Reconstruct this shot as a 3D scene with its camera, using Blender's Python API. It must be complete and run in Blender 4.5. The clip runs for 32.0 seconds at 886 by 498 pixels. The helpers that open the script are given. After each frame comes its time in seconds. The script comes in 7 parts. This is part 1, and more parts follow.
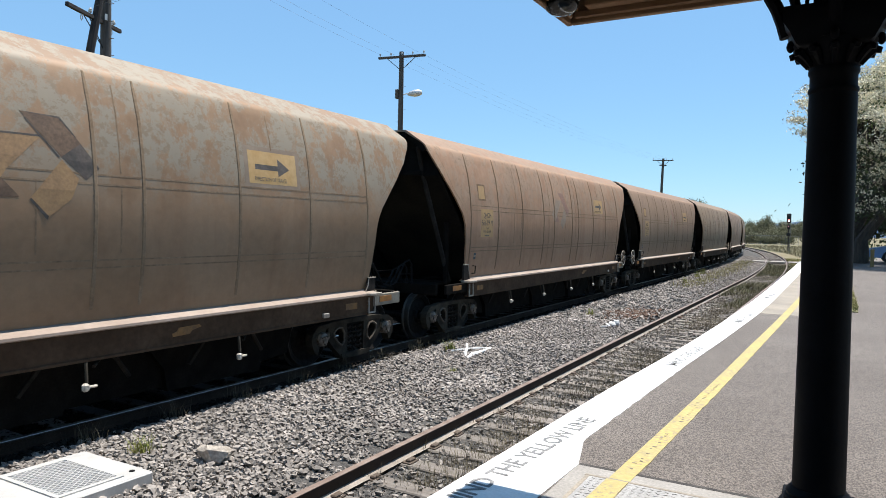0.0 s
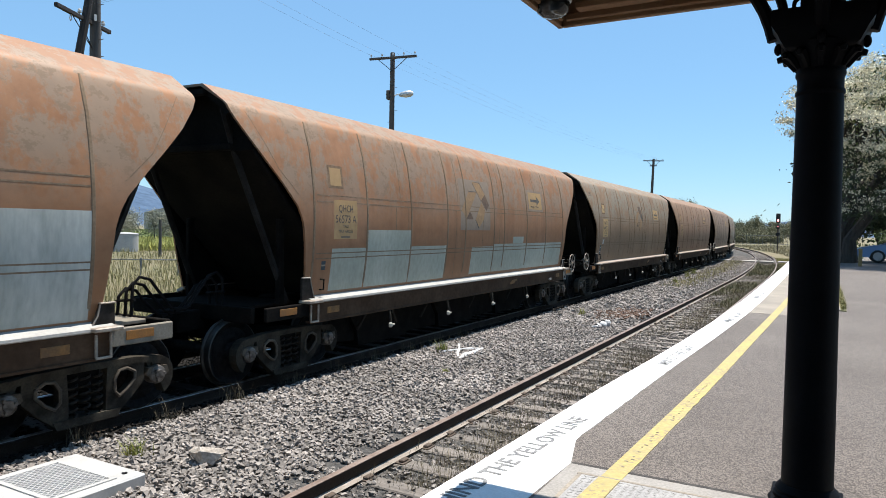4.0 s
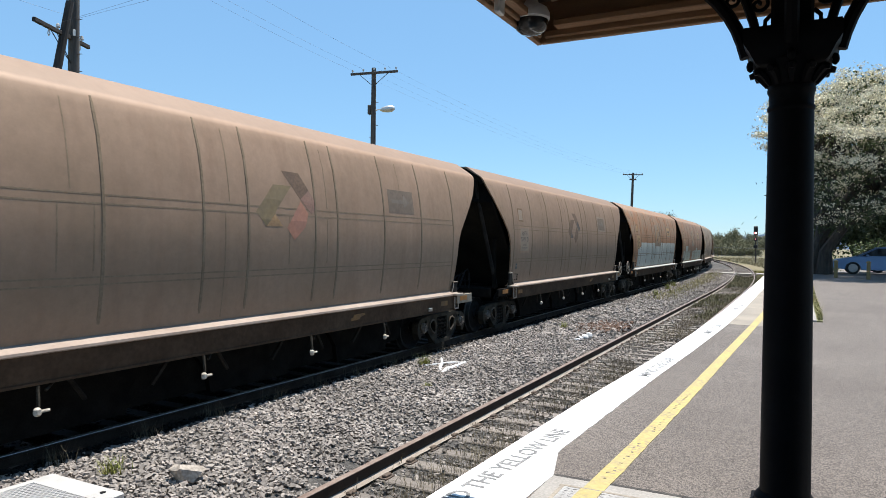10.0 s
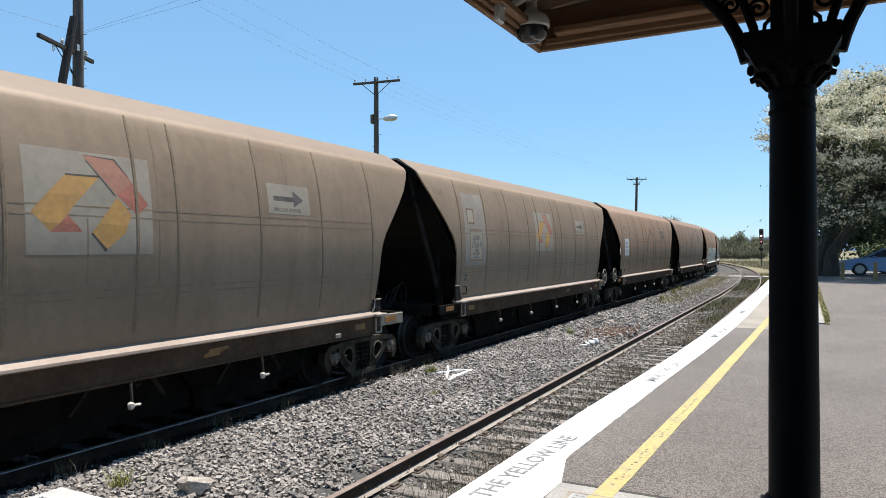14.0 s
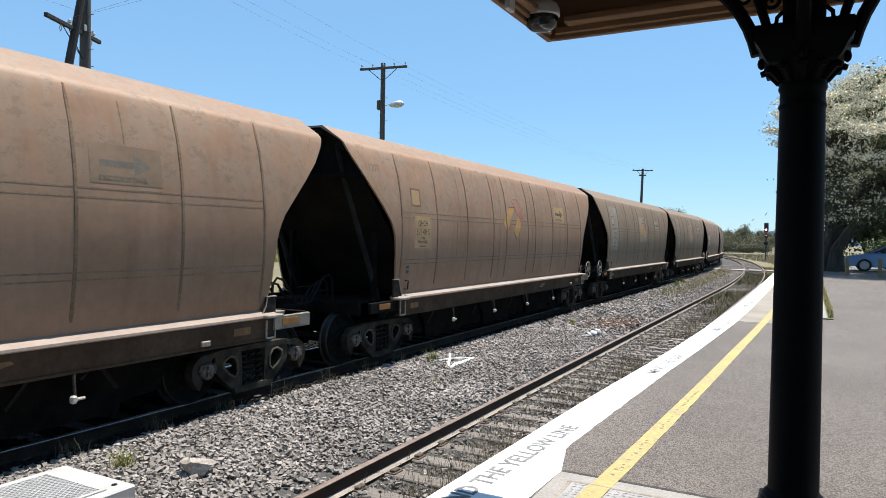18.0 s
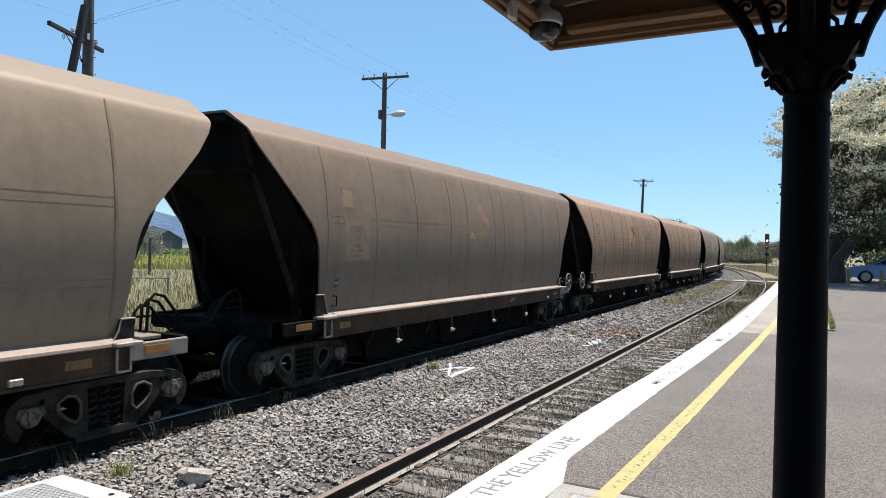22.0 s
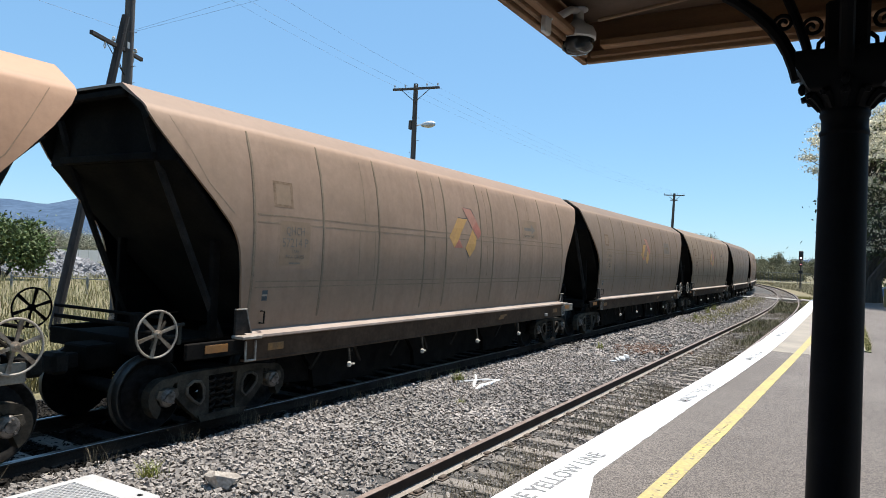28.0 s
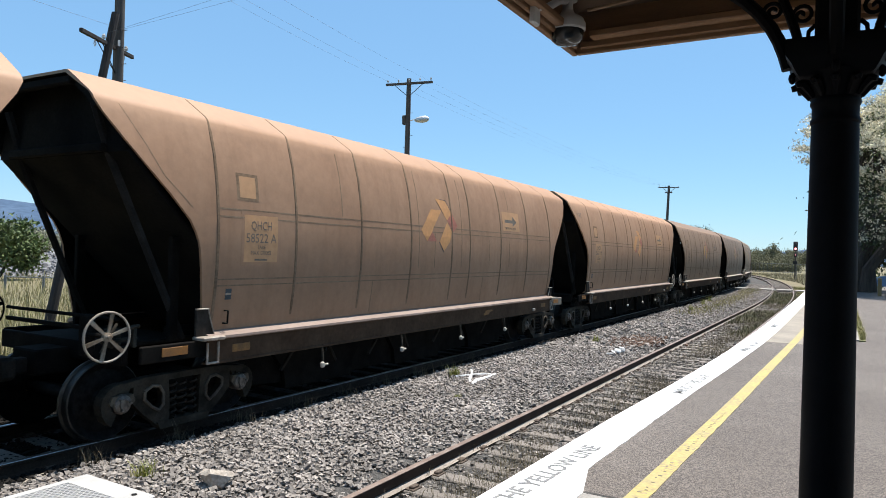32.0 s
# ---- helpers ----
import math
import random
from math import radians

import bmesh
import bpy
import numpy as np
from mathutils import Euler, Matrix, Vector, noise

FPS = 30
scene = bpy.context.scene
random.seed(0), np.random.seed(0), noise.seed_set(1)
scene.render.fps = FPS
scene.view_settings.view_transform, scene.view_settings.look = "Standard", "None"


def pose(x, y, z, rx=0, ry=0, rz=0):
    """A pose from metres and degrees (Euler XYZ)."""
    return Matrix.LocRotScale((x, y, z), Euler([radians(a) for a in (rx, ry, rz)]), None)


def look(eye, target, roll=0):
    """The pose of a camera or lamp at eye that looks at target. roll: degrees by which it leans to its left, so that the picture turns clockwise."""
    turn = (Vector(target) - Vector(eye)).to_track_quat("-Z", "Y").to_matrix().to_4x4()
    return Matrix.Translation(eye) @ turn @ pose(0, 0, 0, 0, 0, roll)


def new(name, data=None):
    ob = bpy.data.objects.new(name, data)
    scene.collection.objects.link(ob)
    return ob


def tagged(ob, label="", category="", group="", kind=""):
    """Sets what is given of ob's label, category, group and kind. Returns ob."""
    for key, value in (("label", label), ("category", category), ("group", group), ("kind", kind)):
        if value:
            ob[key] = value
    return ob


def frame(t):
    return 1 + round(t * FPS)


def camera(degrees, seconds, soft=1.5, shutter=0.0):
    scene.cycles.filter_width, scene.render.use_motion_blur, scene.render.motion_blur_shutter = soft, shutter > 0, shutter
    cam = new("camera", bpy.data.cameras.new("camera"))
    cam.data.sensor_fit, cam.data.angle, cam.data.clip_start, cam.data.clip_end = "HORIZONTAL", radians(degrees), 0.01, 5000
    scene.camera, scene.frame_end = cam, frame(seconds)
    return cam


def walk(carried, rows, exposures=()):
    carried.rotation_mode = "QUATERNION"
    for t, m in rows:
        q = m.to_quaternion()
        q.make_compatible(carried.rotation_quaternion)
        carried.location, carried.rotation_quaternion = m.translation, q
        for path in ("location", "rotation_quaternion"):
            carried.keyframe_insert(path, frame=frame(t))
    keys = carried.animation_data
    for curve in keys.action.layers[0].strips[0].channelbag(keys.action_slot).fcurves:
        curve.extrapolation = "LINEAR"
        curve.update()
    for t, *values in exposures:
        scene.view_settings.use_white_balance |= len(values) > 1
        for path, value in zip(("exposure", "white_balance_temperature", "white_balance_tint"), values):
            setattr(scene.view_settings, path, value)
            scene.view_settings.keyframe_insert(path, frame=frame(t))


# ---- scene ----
cam = camera(65.9, 32.0, soft=0.9, shutter=0.04)
PATH = [
    (0.0, pose(-0.012, 0.042, 2.298, 88.19, -1.13, 29.76)),
    (0.5, pose(-0.015, 0.048, 2.295, 87.92, -0.87, 29.56)),
    (1.0, pose(-0.023, 0.054, 2.296, 87.96, -0.81, 30.98)),
    (1.5, pose(-0.022, 0.046, 2.300, 88.03, -1.27, 30.91)),
    (2.0, pose(-0.011, 0.038, 2.297, 87.86, -0.86, 31.29)),
    (2.5, pose(-0.021, 0.039, 2.306, 88.00, -1.43, 31.89)),
    (3.0, pose(-0.010, 0.022, 2.301, 88.71, -0.79, 30.90)),
    (3.5, pose(-0.007, 0.021, 2.300, 88.27, -0.62, 29.72)),
    (5.5, pose(-0.004, -0.006, 2.299, 88.75, -1.52, 28.12)),
    (6.0, pose(-0.008, 0.007, 2.300, 88.86, -1.21, 27.52)),
    (6.5, pose(-0.002, 0.011, 2.302, 88.47, -0.92, 27.15)),
    (7.0, pose(0.005, -0.013, 2.303, 89.76, -1.37, 25.97)),
    (7.5, pose(0.004, 0.005, 2.304, 88.76, -0.64, 26.47)),
    (8.0, pose(-0.005, 0.024, 2.301, 88.81, -0.71, 26.31)),
    (8.5, pose(-0.005, 0.021, 2.297, 89.07, -0.57, 26.80)),
    (9.0, pose(0.002, 0.001, 2.299, 89.82, -0.38, 27.16)),
    (9.5, pose(0.005, 0.001, 2.302, 90.69, -0.99, 27.13)),
    (10.0, pose(0.008, -0.008, 2.298, 89.47, -0.68, 27.53)),
    (10.5, pose(0.005, -0.018, 2.300, 89.62, -0.47, 28.00)),
    (11.0, pose(0.003, -0.016, 2.302, 89.93, -0.38, 27.82)),
    (11.5, pose(0.010, -0.023, 2.300, 90.23, -0.27, 27.69)),
    (12.0, pose(0.021, -0.033, 2.297, 89.58, 0.16, 27.44)),
    (12.5, pose(0.023, -0.038, 2.293, 88.79, 0.10, 27.34)),
    (13.0, pose(0.027, -0.010, 2.296, 88.04, -0.06, 28.12)),
    (13.5, pose(0.018, -0.014, 2.297, 89.05, -0.26, 27.88)),
    (14.0, pose(0.016, -0.013, 2.301, 90.11, 0.22, 27.93)),
    (14.5, pose(0.021, -0.023, 2.298, 89.79, -0.03, 28.13)),
    (15.0, pose(0.011, -0.011, 2.297, 89.47, -0.31, 27.69)),
    (15.5, pose(0.021, -0.029, 2.287, 89.15, -0.28, 28.18)),
    (17.5, pose(-0.001, 0.006, 2.299, 88.93, -1.70, 27.49)),
    (18.0, pose(0.011, -0.022, 2.305, 89.07, -0.90, 28.25)),
    (18.5, pose(0.009, -0.016, 2.305, 90.04, -1.65, 27.92)),
    (19.0, pose(0.002, -0.019, 2.304, 90.34, -1.35, 28.41)),
    (19.5, pose(-0.007, -0.002, 2.307, 89.94, -1.24, 28.33)),
    (20.0, pose(-0.009, -0.008, 2.305, 89.73, -1.90, 28.41)),
    (20.5, pose(-0.006, -0.005, 2.302, 90.11, -1.39, 28.21)),
    (21.0, pose(-0.007, 0.002, 2.300, 89.42, -1.49, 28.45)),
    (21.5, pose(-0.012, 0.014, 2.301, 89.52, -1.24, 28.23)),
    (22.0, pose(-0.005, -0.000, 2.300, 89.87, -1.16, 28.30)),
    (22.5, pose(0.000, -0.007, 2.298, 89.83, -1.13, 28.82)),
    (23.0, pose(-0.001, -0.002, 2.294, 89.58, -1.27, 29.24)),
    (23.5, pose(-0.005, 0.015, 2.298, 89.32, -0.69, 28.96)),
    (24.0, pose(-0.004, -0.015, 2.296, 89.65, -0.77, 28.55)),
    (24.5, pose(-0.015, 0.015, 2.296, 89.48, -1.07, 28.66)),
    (25.0, pose(-0.019, -0.008, 2.301, 90.52, -1.53, 29.23)),
    (25.5, pose(-0.011, -0.001, 2.303, 90.53, -1.39, 29.32)),
    (27.5, pose(-0.006, 0.004, 2.305, 90.70, -1.74, 30.56)),
    (28.0, pose(-0.008, -0.022, 2.305, 90.68, -2.33, 30.57)),
    (28.5, pose(-0.005, -0.019, 2.306, 90.91, -2.10, 30.11)),
    (29.0, pose(0.006, -0.006, 2.301, 91.36, -2.04, 29.90)),
    (29.5, pose(0.010, -0.017, 2.298, 90.25, -2.40, 29.43)),
    (30.0, pose(0.010, -0.006, 2.301, 90.34, -1.93, 27.74)),
    (30.5, pose(0.011, -0.013, 2.301, 90.24, -1.65, 28.65)),
    (31.0, pose(-0.001, -0.002, 2.302, 90.15, -2.05, 29.59)),
    (31.5, pose(0.006, -0.006, 2.302, 90.36, -1.81, 30.19)),
    (32.0, pose(0.002, 0.016, 2.301, 90.28, -1.62, 30.22)),
]
walk(cam, PATH)
from mathutils import Quaternion

# ---- world, sun ----
SUN = Vector((0.07, 0.28, 1.0))
world = bpy.data.worlds.new("sky")
scene.world = world
world.use_nodes = True
wn = world.node_tree.nodes
sky = wn.new("ShaderNodeTexSky")
sky.sky_type, sky.sun_disc = "NISHITA", False
sky.sun_elevation = math.atan2(SUN.z, math.hypot(SUN.x, SUN.y))
sky.sun_rotation = math.atan2(SUN.x, SUN.y)
sky.altitude, sky.air_density, sky.dust_density, sky.ozone_density = 0, 1.0, 0.0, 0.9
wn["Background"].inputs["Strength"].default_value = 0.08
hue = wn.new("ShaderNodeHueSaturation")
hue.inputs["Saturation"].default_value = 1.04
world.node_tree.links.new(sky.outputs[0], hue.inputs["Color"])
tint = wn.new("ShaderNodeMix")
tint.data_type, tint.blend_type = "RGBA", "MULTIPLY"
tint.inputs[0].default_value, tint.inputs[7].default_value = 1.0, (0.8, 1.0, 1.07, 1)
world.node_tree.links.new(hue.outputs["Color"], tint.inputs[6])
even = wn.new("ShaderNodeMix")
even.data_type = "RGBA"
even.inputs[0].default_value, even.inputs[7].default_value = 0.52, (2.3, 4.5, 7.4, 1)
world.node_tree.links.new(tint.outputs[2], even.inputs[6])
world.node_tree.links.new(even.outputs[2], wn["Background"].inputs["Color"])
sun = new("sun", bpy.data.lights.new("sun", "SUN"))
sun.data.energy, sun.data.angle, sun.data.color = 5.0, radians(0.55), (1.0, 0.95, 0.88)
sun.matrix_world = look(SUN * 60, (0, 0, 0))
scene.view_settings.exposure = 0.79


# ---- materials ----
def principled(name):
    m = bpy.data.materials.new(name)
    m.use_nodes = True
    return m, m.node_tree.nodes, m.node_tree.links, m.node_tree.nodes["Principled BSDF"]


def noise_node(n, l, scale, detail=4.0, stretch=None, rough=0.55, space="Object"):
    tc = n.new("ShaderNodeTexCoord")
    t = n.new("ShaderNodeTexNoise")
    t.inputs["Scale"].default_value, t.inputs["Detail"].default_value = scale, detail
    t.inputs["Roughness"].default_value = rough
    if stretch:
        mp = n.new("ShaderNodeMapping")
        mp.inputs["Scale"].default_value = stretch
        l.new(tc.outputs[space], mp.inputs["Vector"])
        l.new(mp.outputs["Vector"], t.inputs["Vector"])
    else:
        l.new(tc.outputs[space], t.inputs["Vector"])
    return t.outputs["Fac"]


def ramp(n, l, fac, lo, hi, a=(0, 0, 0, 1), b=(1, 1, 1, 1)):
    r = n.new("ShaderNodeValToRGB")
    r.color_ramp.elements[0].position, r.color_ramp.elements[1].position = lo, hi
    r.color_ramp.elements[0].color, r.color_ramp.elements[1].color = a, b
    l.new(fac, r.inputs["Fac"])
    return r.outputs["Color"]


def mix(n, l, fac, a, b, how="MIX"):
    m = n.new("ShaderNodeMix")
    m.data_type, m.blend_type = "RGBA", how
    for sock, v in ((m.inputs[0], fac), (m.inputs[6], a), (m.inputs[7], b)):
        if isinstance(v, (int, float)):
            sock.default_value = v
        elif isinstance(v, tuple):
            sock.default_value = (*v[:3], 1)
        else:
            l.new(v, sock)
    return m.outputs[2]


def bump(n, l, p, height, strength=0.3, dist=0.01):
    b = n.new("ShaderNodeBump")
    b.inputs["Strength"].default_value, b.inputs["Distance"].default_value = strength, dist
    l.new(height, b.inputs["Height"])
    l.new(b.outputs["Normal"], p.inputs["Normal"])


def surf(name, c1, c2, coarse=1.5, fine=40.0, rough=0.8, metal=0.0, relief=0.25, dist=0.005, lo=0.35, hi=0.65,
         speck=0.35, vary=0.0, island=False, stretch=None, spec=0.5, glo=0.3, ghi=0.7):
    """Two colours mixed by large stains, a fine grain over them, and relief."""
    m, n, l, p = principled(name)
    col = mix(n, l, ramp(n, l, noise_node(n, l, coarse, 5, stretch), lo, hi), c1, c2)
    grain = noise_node(n, l, fine, 3, stretch)
    col = mix(n, l, speck, col, ramp(n, l, grain, glo, ghi, (0.45, 0.45, 0.45, 1), (1.5, 1.5, 1.5, 1)), "MULTIPLY")
    if vary:
        if island:
            rnd = n.new("ShaderNodeNewGeometry").outputs["Random Per Island"]
        else:
            rnd = n.new("ShaderNodeObjectInfo").outputs["Random"]
        lo_, hi_ = 1 - vary, 1 + vary
        col = mix(n, l, 1.0, col, ramp(n, l, rnd, 0, 1, (lo_, lo_, lo_, 1), (hi_, hi_, hi_, 1)), "MULTIPLY")
    l.new(col, p.inputs["Base Color"])
    p.inputs["Roughness"].default_value, p.inputs["Metallic"].default_value = rough, metal
    p.inputs["Specular IOR Level"].default_value = spec
    if relief:
        bump(n, l, p, grain, relief, dist)
    return m


def hopper_paint(name, c, dusty, rusty, patchy=0.5, flake=0.0, roof_tone=0.72):
    """Old wagon paint under road dust: large faded patches, streaks that run down, rust grain."""
    c, dusty, rusty = ((q[0] * 1.06, q[1] * 0.98, q[2] * 0.87) for q in (c, dusty, rusty))
    m, n, l, p = principled(name)
    big = ramp(n, l, noise_node(n, l, 0.55, 6, (1, 1, 1.4), 0.62), 0.5 - patchy * 0.25, 0.5 + patchy * 0.25)
    col = mix(n, l, big, c, dusty)
    streak = ramp(n, l, noise_node(n, l, 2.4, 4, (1.6, 1.6, 0.16)), 0.48, 0.75)
    col = mix(n, l, mix(n, l, 0.45, (0, 0, 0), streak), col, rusty)
    mott = noise_node(n, l, 7.0, 6, None, 0.7)
    col = mix(n, l, 0.3, col, ramp(n, l, mott, 0.3, 0.72, (0.62, 0.62, 0.62, 1), (1.3, 1.3, 1.3, 1)), "MULTIPLY")
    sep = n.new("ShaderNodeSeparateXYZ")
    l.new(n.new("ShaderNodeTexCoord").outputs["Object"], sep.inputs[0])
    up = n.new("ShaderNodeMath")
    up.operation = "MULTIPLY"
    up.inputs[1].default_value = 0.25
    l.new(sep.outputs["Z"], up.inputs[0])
    # roof sheets get their own tone, and the eave a painted highlight
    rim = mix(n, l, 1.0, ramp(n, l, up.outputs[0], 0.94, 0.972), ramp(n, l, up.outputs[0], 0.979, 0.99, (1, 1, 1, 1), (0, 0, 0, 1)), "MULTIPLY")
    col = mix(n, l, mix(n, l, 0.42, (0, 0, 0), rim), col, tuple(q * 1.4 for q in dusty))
    col = mix(n, l, mix(n, l, 0.6, (0, 0, 0), ramp(n, l, up.outputs[0], 0.982, 0.992)), col, tuple(q * roof_tone for q in dusty))
    if flake:
        scab = ramp(n, l, noise_node(n, l, 2.3, 10, (1, 1, 0.8), 0.75), 0.45, 0.52)
        # old top coat flakes off on the upper sheets only
        scab = mix(n, l, 1.0, scab, ramp(n, l, up.outputs[0], 0.6, 0.76), "MULTIPLY")
        col = mix(n, l, mix(n, l, flake, (0, 0, 0), scab), col, (0.27, 0.243, 0.186))
        peck = ramp(n, l, noise_node(n, l, 5.5, 9, (1, 1, 1.5), 0.75), 0.53, 0.57)
        col = mix(n, l, mix(n, l, 0.55, (0, 0, 0), mix(n, l, 1.0, peck, scab, "MULTIPLY")), col, (0.195, 0.125, 0.07))
    rnd = n.new("ShaderNodeObjectInfo").outputs["Random"]
    col = mix(n, l, 1.0, col, ramp(n, l, rnd, 0, 1, (0.9, 0.9, 0.9, 1), (1.08, 1.08, 1.08, 1)), "MULTIPLY")
    l.new(col, p.inputs["Base Color"])
    p.inputs["Roughness"].default_value = 0.62
    p.inputs["Specular IOR Level"].default_value = 0.35
    bump(n, l, p, noise_node(n, l, 1.3, 3), 0.25, 0.03)
    return m


M = {}
M["asphalt"] = surf("asphalt", (0.11, 0.0932, 0.0812), (0.142, 0.122, 0.107), 0.5, 115, 0.95, relief=0.9, dist=0.008, speck=1.0, glo=0.43, ghi=0.57)
M["asphalt_road"] = surf("asphalt_road", (0.138, 0.127, 0.12), (0.179, 0.165, 0.155), 0.4, 60, 0.95, relief=0.4, speck=0.6, glo=0.4, ghi=0.6)
M["concrete"] = surf("concrete", (0.234, 0.217, 0.196), (0.296, 0.278, 0.254), 2.0, 60, 0.9, speck=0.35)
M["concrete_dull"] = surf("concrete_dull", (0.214, 0.186, 0.153), (0.286, 0.248, 0.199), 1.2, 50, 0.9, speck=0.4)
M["checker"] = surf("checker", (0.248, 0.238, 0.227), (0.317, 0.306, 0.292), 6, 90, 0.6, 0.1, speck=0.4)
def worn_yellow():
    """Yellow line paint, rubbed through to the bitumen in small pits."""
    m = surf("yellow_line", (0.392, 0.315, 0.105), (0.344, 0.287, 0.122), 4, 30, 0.75, relief=0.2, speck=0.25)
    n, l, p = m.node_tree.nodes, m.node_tree.links, m.node_tree.nodes["Principled BSDF"]
    was = p.inputs["Base Color"].links[0].from_socket
    pits = mix(n, l, 1.0, ramp(n, l, noise_node(n, l, 34, 6, None, 0.65), 0.5, 0.6), ramp(n, l, noise_node(n, l, 2.2, 3), 0.4, 0.56), "MULTIPLY")
    l.new(mix(n, l, pits, was, (0.24, 0.19, 0.12)), p.inputs["Base Color"])
    return m


M["white_line"] = surf("white_line", (0.78, 0.77, 0.75), (0.86, 0.85, 0.83), 3, 70, 0.75, relief=0.2, speck=0.12)
M["yellow_line"] = worn_yellow()
M["stencil"] = surf("stencil", (0.125, 0.125, 0.125), (0.21, 0.21, 0.205), 14, 80, 0.8, relief=0, speck=0.3)
M["stone"] = surf("stone", (0.178, 0.158, 0.141), (0.283, 0.252, 0.226), 0.9, 30, 0.9, vary=0.38, island=True, relief=0.3, speck=0.3)
M["bed"] = surf("bed", (0.045, 0.042, 0.039), (0.09, 0.084, 0.077), 9, 26, 0.95, relief=1.0, dist=0.05, speck=0.8)
M["sleeper"] = surf("sleeper", (0.145, 0.124, 0.106), (0.234, 0.206, 0.179), 3, 30, 0.9, vary=0.22, stretch=(0.3, 4, 4), speck=0.5)
# darker copy of the sleeper colour, for the shade beneath the train
M["sleeper_shaded"] = surf("sleeper_shaded", (0.018, 0.015, 0.0132), (0.036, 0.03, 0.0252), 3, 30, 0.9, vary=0.2, speck=0.5)
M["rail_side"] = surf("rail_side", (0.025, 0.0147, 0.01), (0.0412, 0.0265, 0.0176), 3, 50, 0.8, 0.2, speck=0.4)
M["rail_head"] = surf("rail_head", (0.3, 0.29, 0.28), (0.4, 0.385, 0.37), 8, 60, 0.3, 0.9, speck=0.15, relief=0.0)
M["rail_rusty_head"] = surf("rail_rusty_head", (0.16, 0.11, 0.085), (0.24, 0.18, 0.145), 6, 60, 0.5, 0.25, speck=0.3, relief=0.05)
M["rail_foot"] = surf("rail_foot", (0.216, 0.184, 0.152), (0.288, 0.248, 0.212), 5, 50, 0.9, speck=0.35)
M["stone_mid"] = surf("stone_mid", (0.0791, 0.0688, 0.0598), (0.158, 0.141, 0.124), 0.9, 30, 0.9, vary=0.5, island=True, speck=0.3)
M["stencil_faint"] = surf("stencil_faint", (0.17, 0.17, 0.168), (0.25, 0.25, 0.246), 5, 80, 0.8, relief=0, speck=0.3)
# rail colour darkened to stand in for shade beside the wagons
M["rail_shaded"] = surf("rail_shaded", (0.03, 0.02, 0.015), (0.055, 0.038, 0.028), 3, 50, 0.85, 0.1, speck=0.4, spec=0.15)
M["clip"] = surf("clip", (0.06, 0.045, 0.035), (0.11, 0.08, 0.06), 20, 80, 0.8, 0.3)
M["iron_post"] = surf("iron_post", (0.0022, 0.0022, 0.003), (0.0045, 0.0045, 0.0055), 4, 40, 0.6, relief=0.15, speck=0.2, spec=0.08)
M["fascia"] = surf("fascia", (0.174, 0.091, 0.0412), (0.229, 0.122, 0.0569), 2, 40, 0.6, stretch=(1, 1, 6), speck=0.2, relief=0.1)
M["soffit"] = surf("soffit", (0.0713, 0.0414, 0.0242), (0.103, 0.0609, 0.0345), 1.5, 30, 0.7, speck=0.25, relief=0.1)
M["rafter"] = surf("rafter", (0.161, 0.0989, 0.0575), (0.218, 0.138, 0.0805), 2, 30, 0.65, speck=0.2, relief=0.1)
M["iron_sheet"] = surf("iron_sheet", (0.3, 0.3, 0.29), (0.42, 0.42, 0.4), 3, 40, 0.6, 0.1, speck=0.15)
M["wall"] = surf("wall", (0.36, 0.22, 0.14), (0.43, 0.28, 0.19), 1, 30, 0.85)
M["white_plastic"] = surf("white_plastic", (0.518, 0.518, 0.504), (0.576, 0.576, 0.562), 10, 60, 0.4, speck=0.06, relief=0)
M["white_box"] = surf("white_box", (0.358, 0.351, 0.337), (0.426, 0.42, 0.406), 4, 60, 0.55, speck=0.12, relief=0.05)
M["mesh_grille"] = surf("mesh_grille", (0.25, 0.26, 0.28), (0.36, 0.37, 0.38), 10, 60, 0.45, 0.7)
M["black"] = surf("black", (0.006, 0.006, 0.0065), (0.012, 0.011, 0.011), 6, 50, 0.75, speck=0.2, spec=0.1)
# near-black: shade beneath and behind the wagons is put into this colour
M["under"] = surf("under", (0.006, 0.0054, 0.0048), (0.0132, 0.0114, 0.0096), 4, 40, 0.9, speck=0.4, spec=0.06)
M["bogie"] = surf("bogie", (0.0144, 0.0125, 0.0106), (0.0336, 0.0278, 0.0221), 5, 45, 0.85, 0.0, speck=0.5, vary=0.25, spec=0.15)
M["bogie_dusty"] = surf("bogie_dusty", (0.0158, 0.0132, 0.01), (0.0553, 0.0476, 0.0355), 4, 45, 0.88, speck=0.4, vary=0.25, spec=0.15)
# edge highlight of the bogie windows, given as a paler colour
M["bogie_rim_lit"] = surf("bogie_rim_lit", (0.06, 0.05, 0.04), (0.13, 0.11, 0.085), 6, 45, 0.85, speck=0.4, spec=0.15)
M["wheel"] = surf("wheel", (0.05, 0.042, 0.036), (0.1, 0.08, 0.065), 5, 50, 0.6, 0.5, speck=0.4)
M["tread"] = surf("tread", (0.4, 0.38, 0.36), (0.5, 0.48, 0.46), 8, 60, 0.3, 0.9, speck=0.2, relief=0.05)
M["cap"] = surf("cap", (0.00605, 0.00578, 0.00578), (0.0187, 0.0171, 0.016), 14, 60, 0.6, 0.1, speck=0.4, spec=0.08)
M["axle_box"] = surf("axle_box", (0.042, 0.0348, 0.027), (0.12, 0.099, 0.072), 8, 50, 0.85, speck=0.4, spec=0.2)
M["sill"] = surf("sill", (0.25, 0.19, 0.15), (0.31, 0.245, 0.2), 1.3, 14, 0.8, speck=0.14)
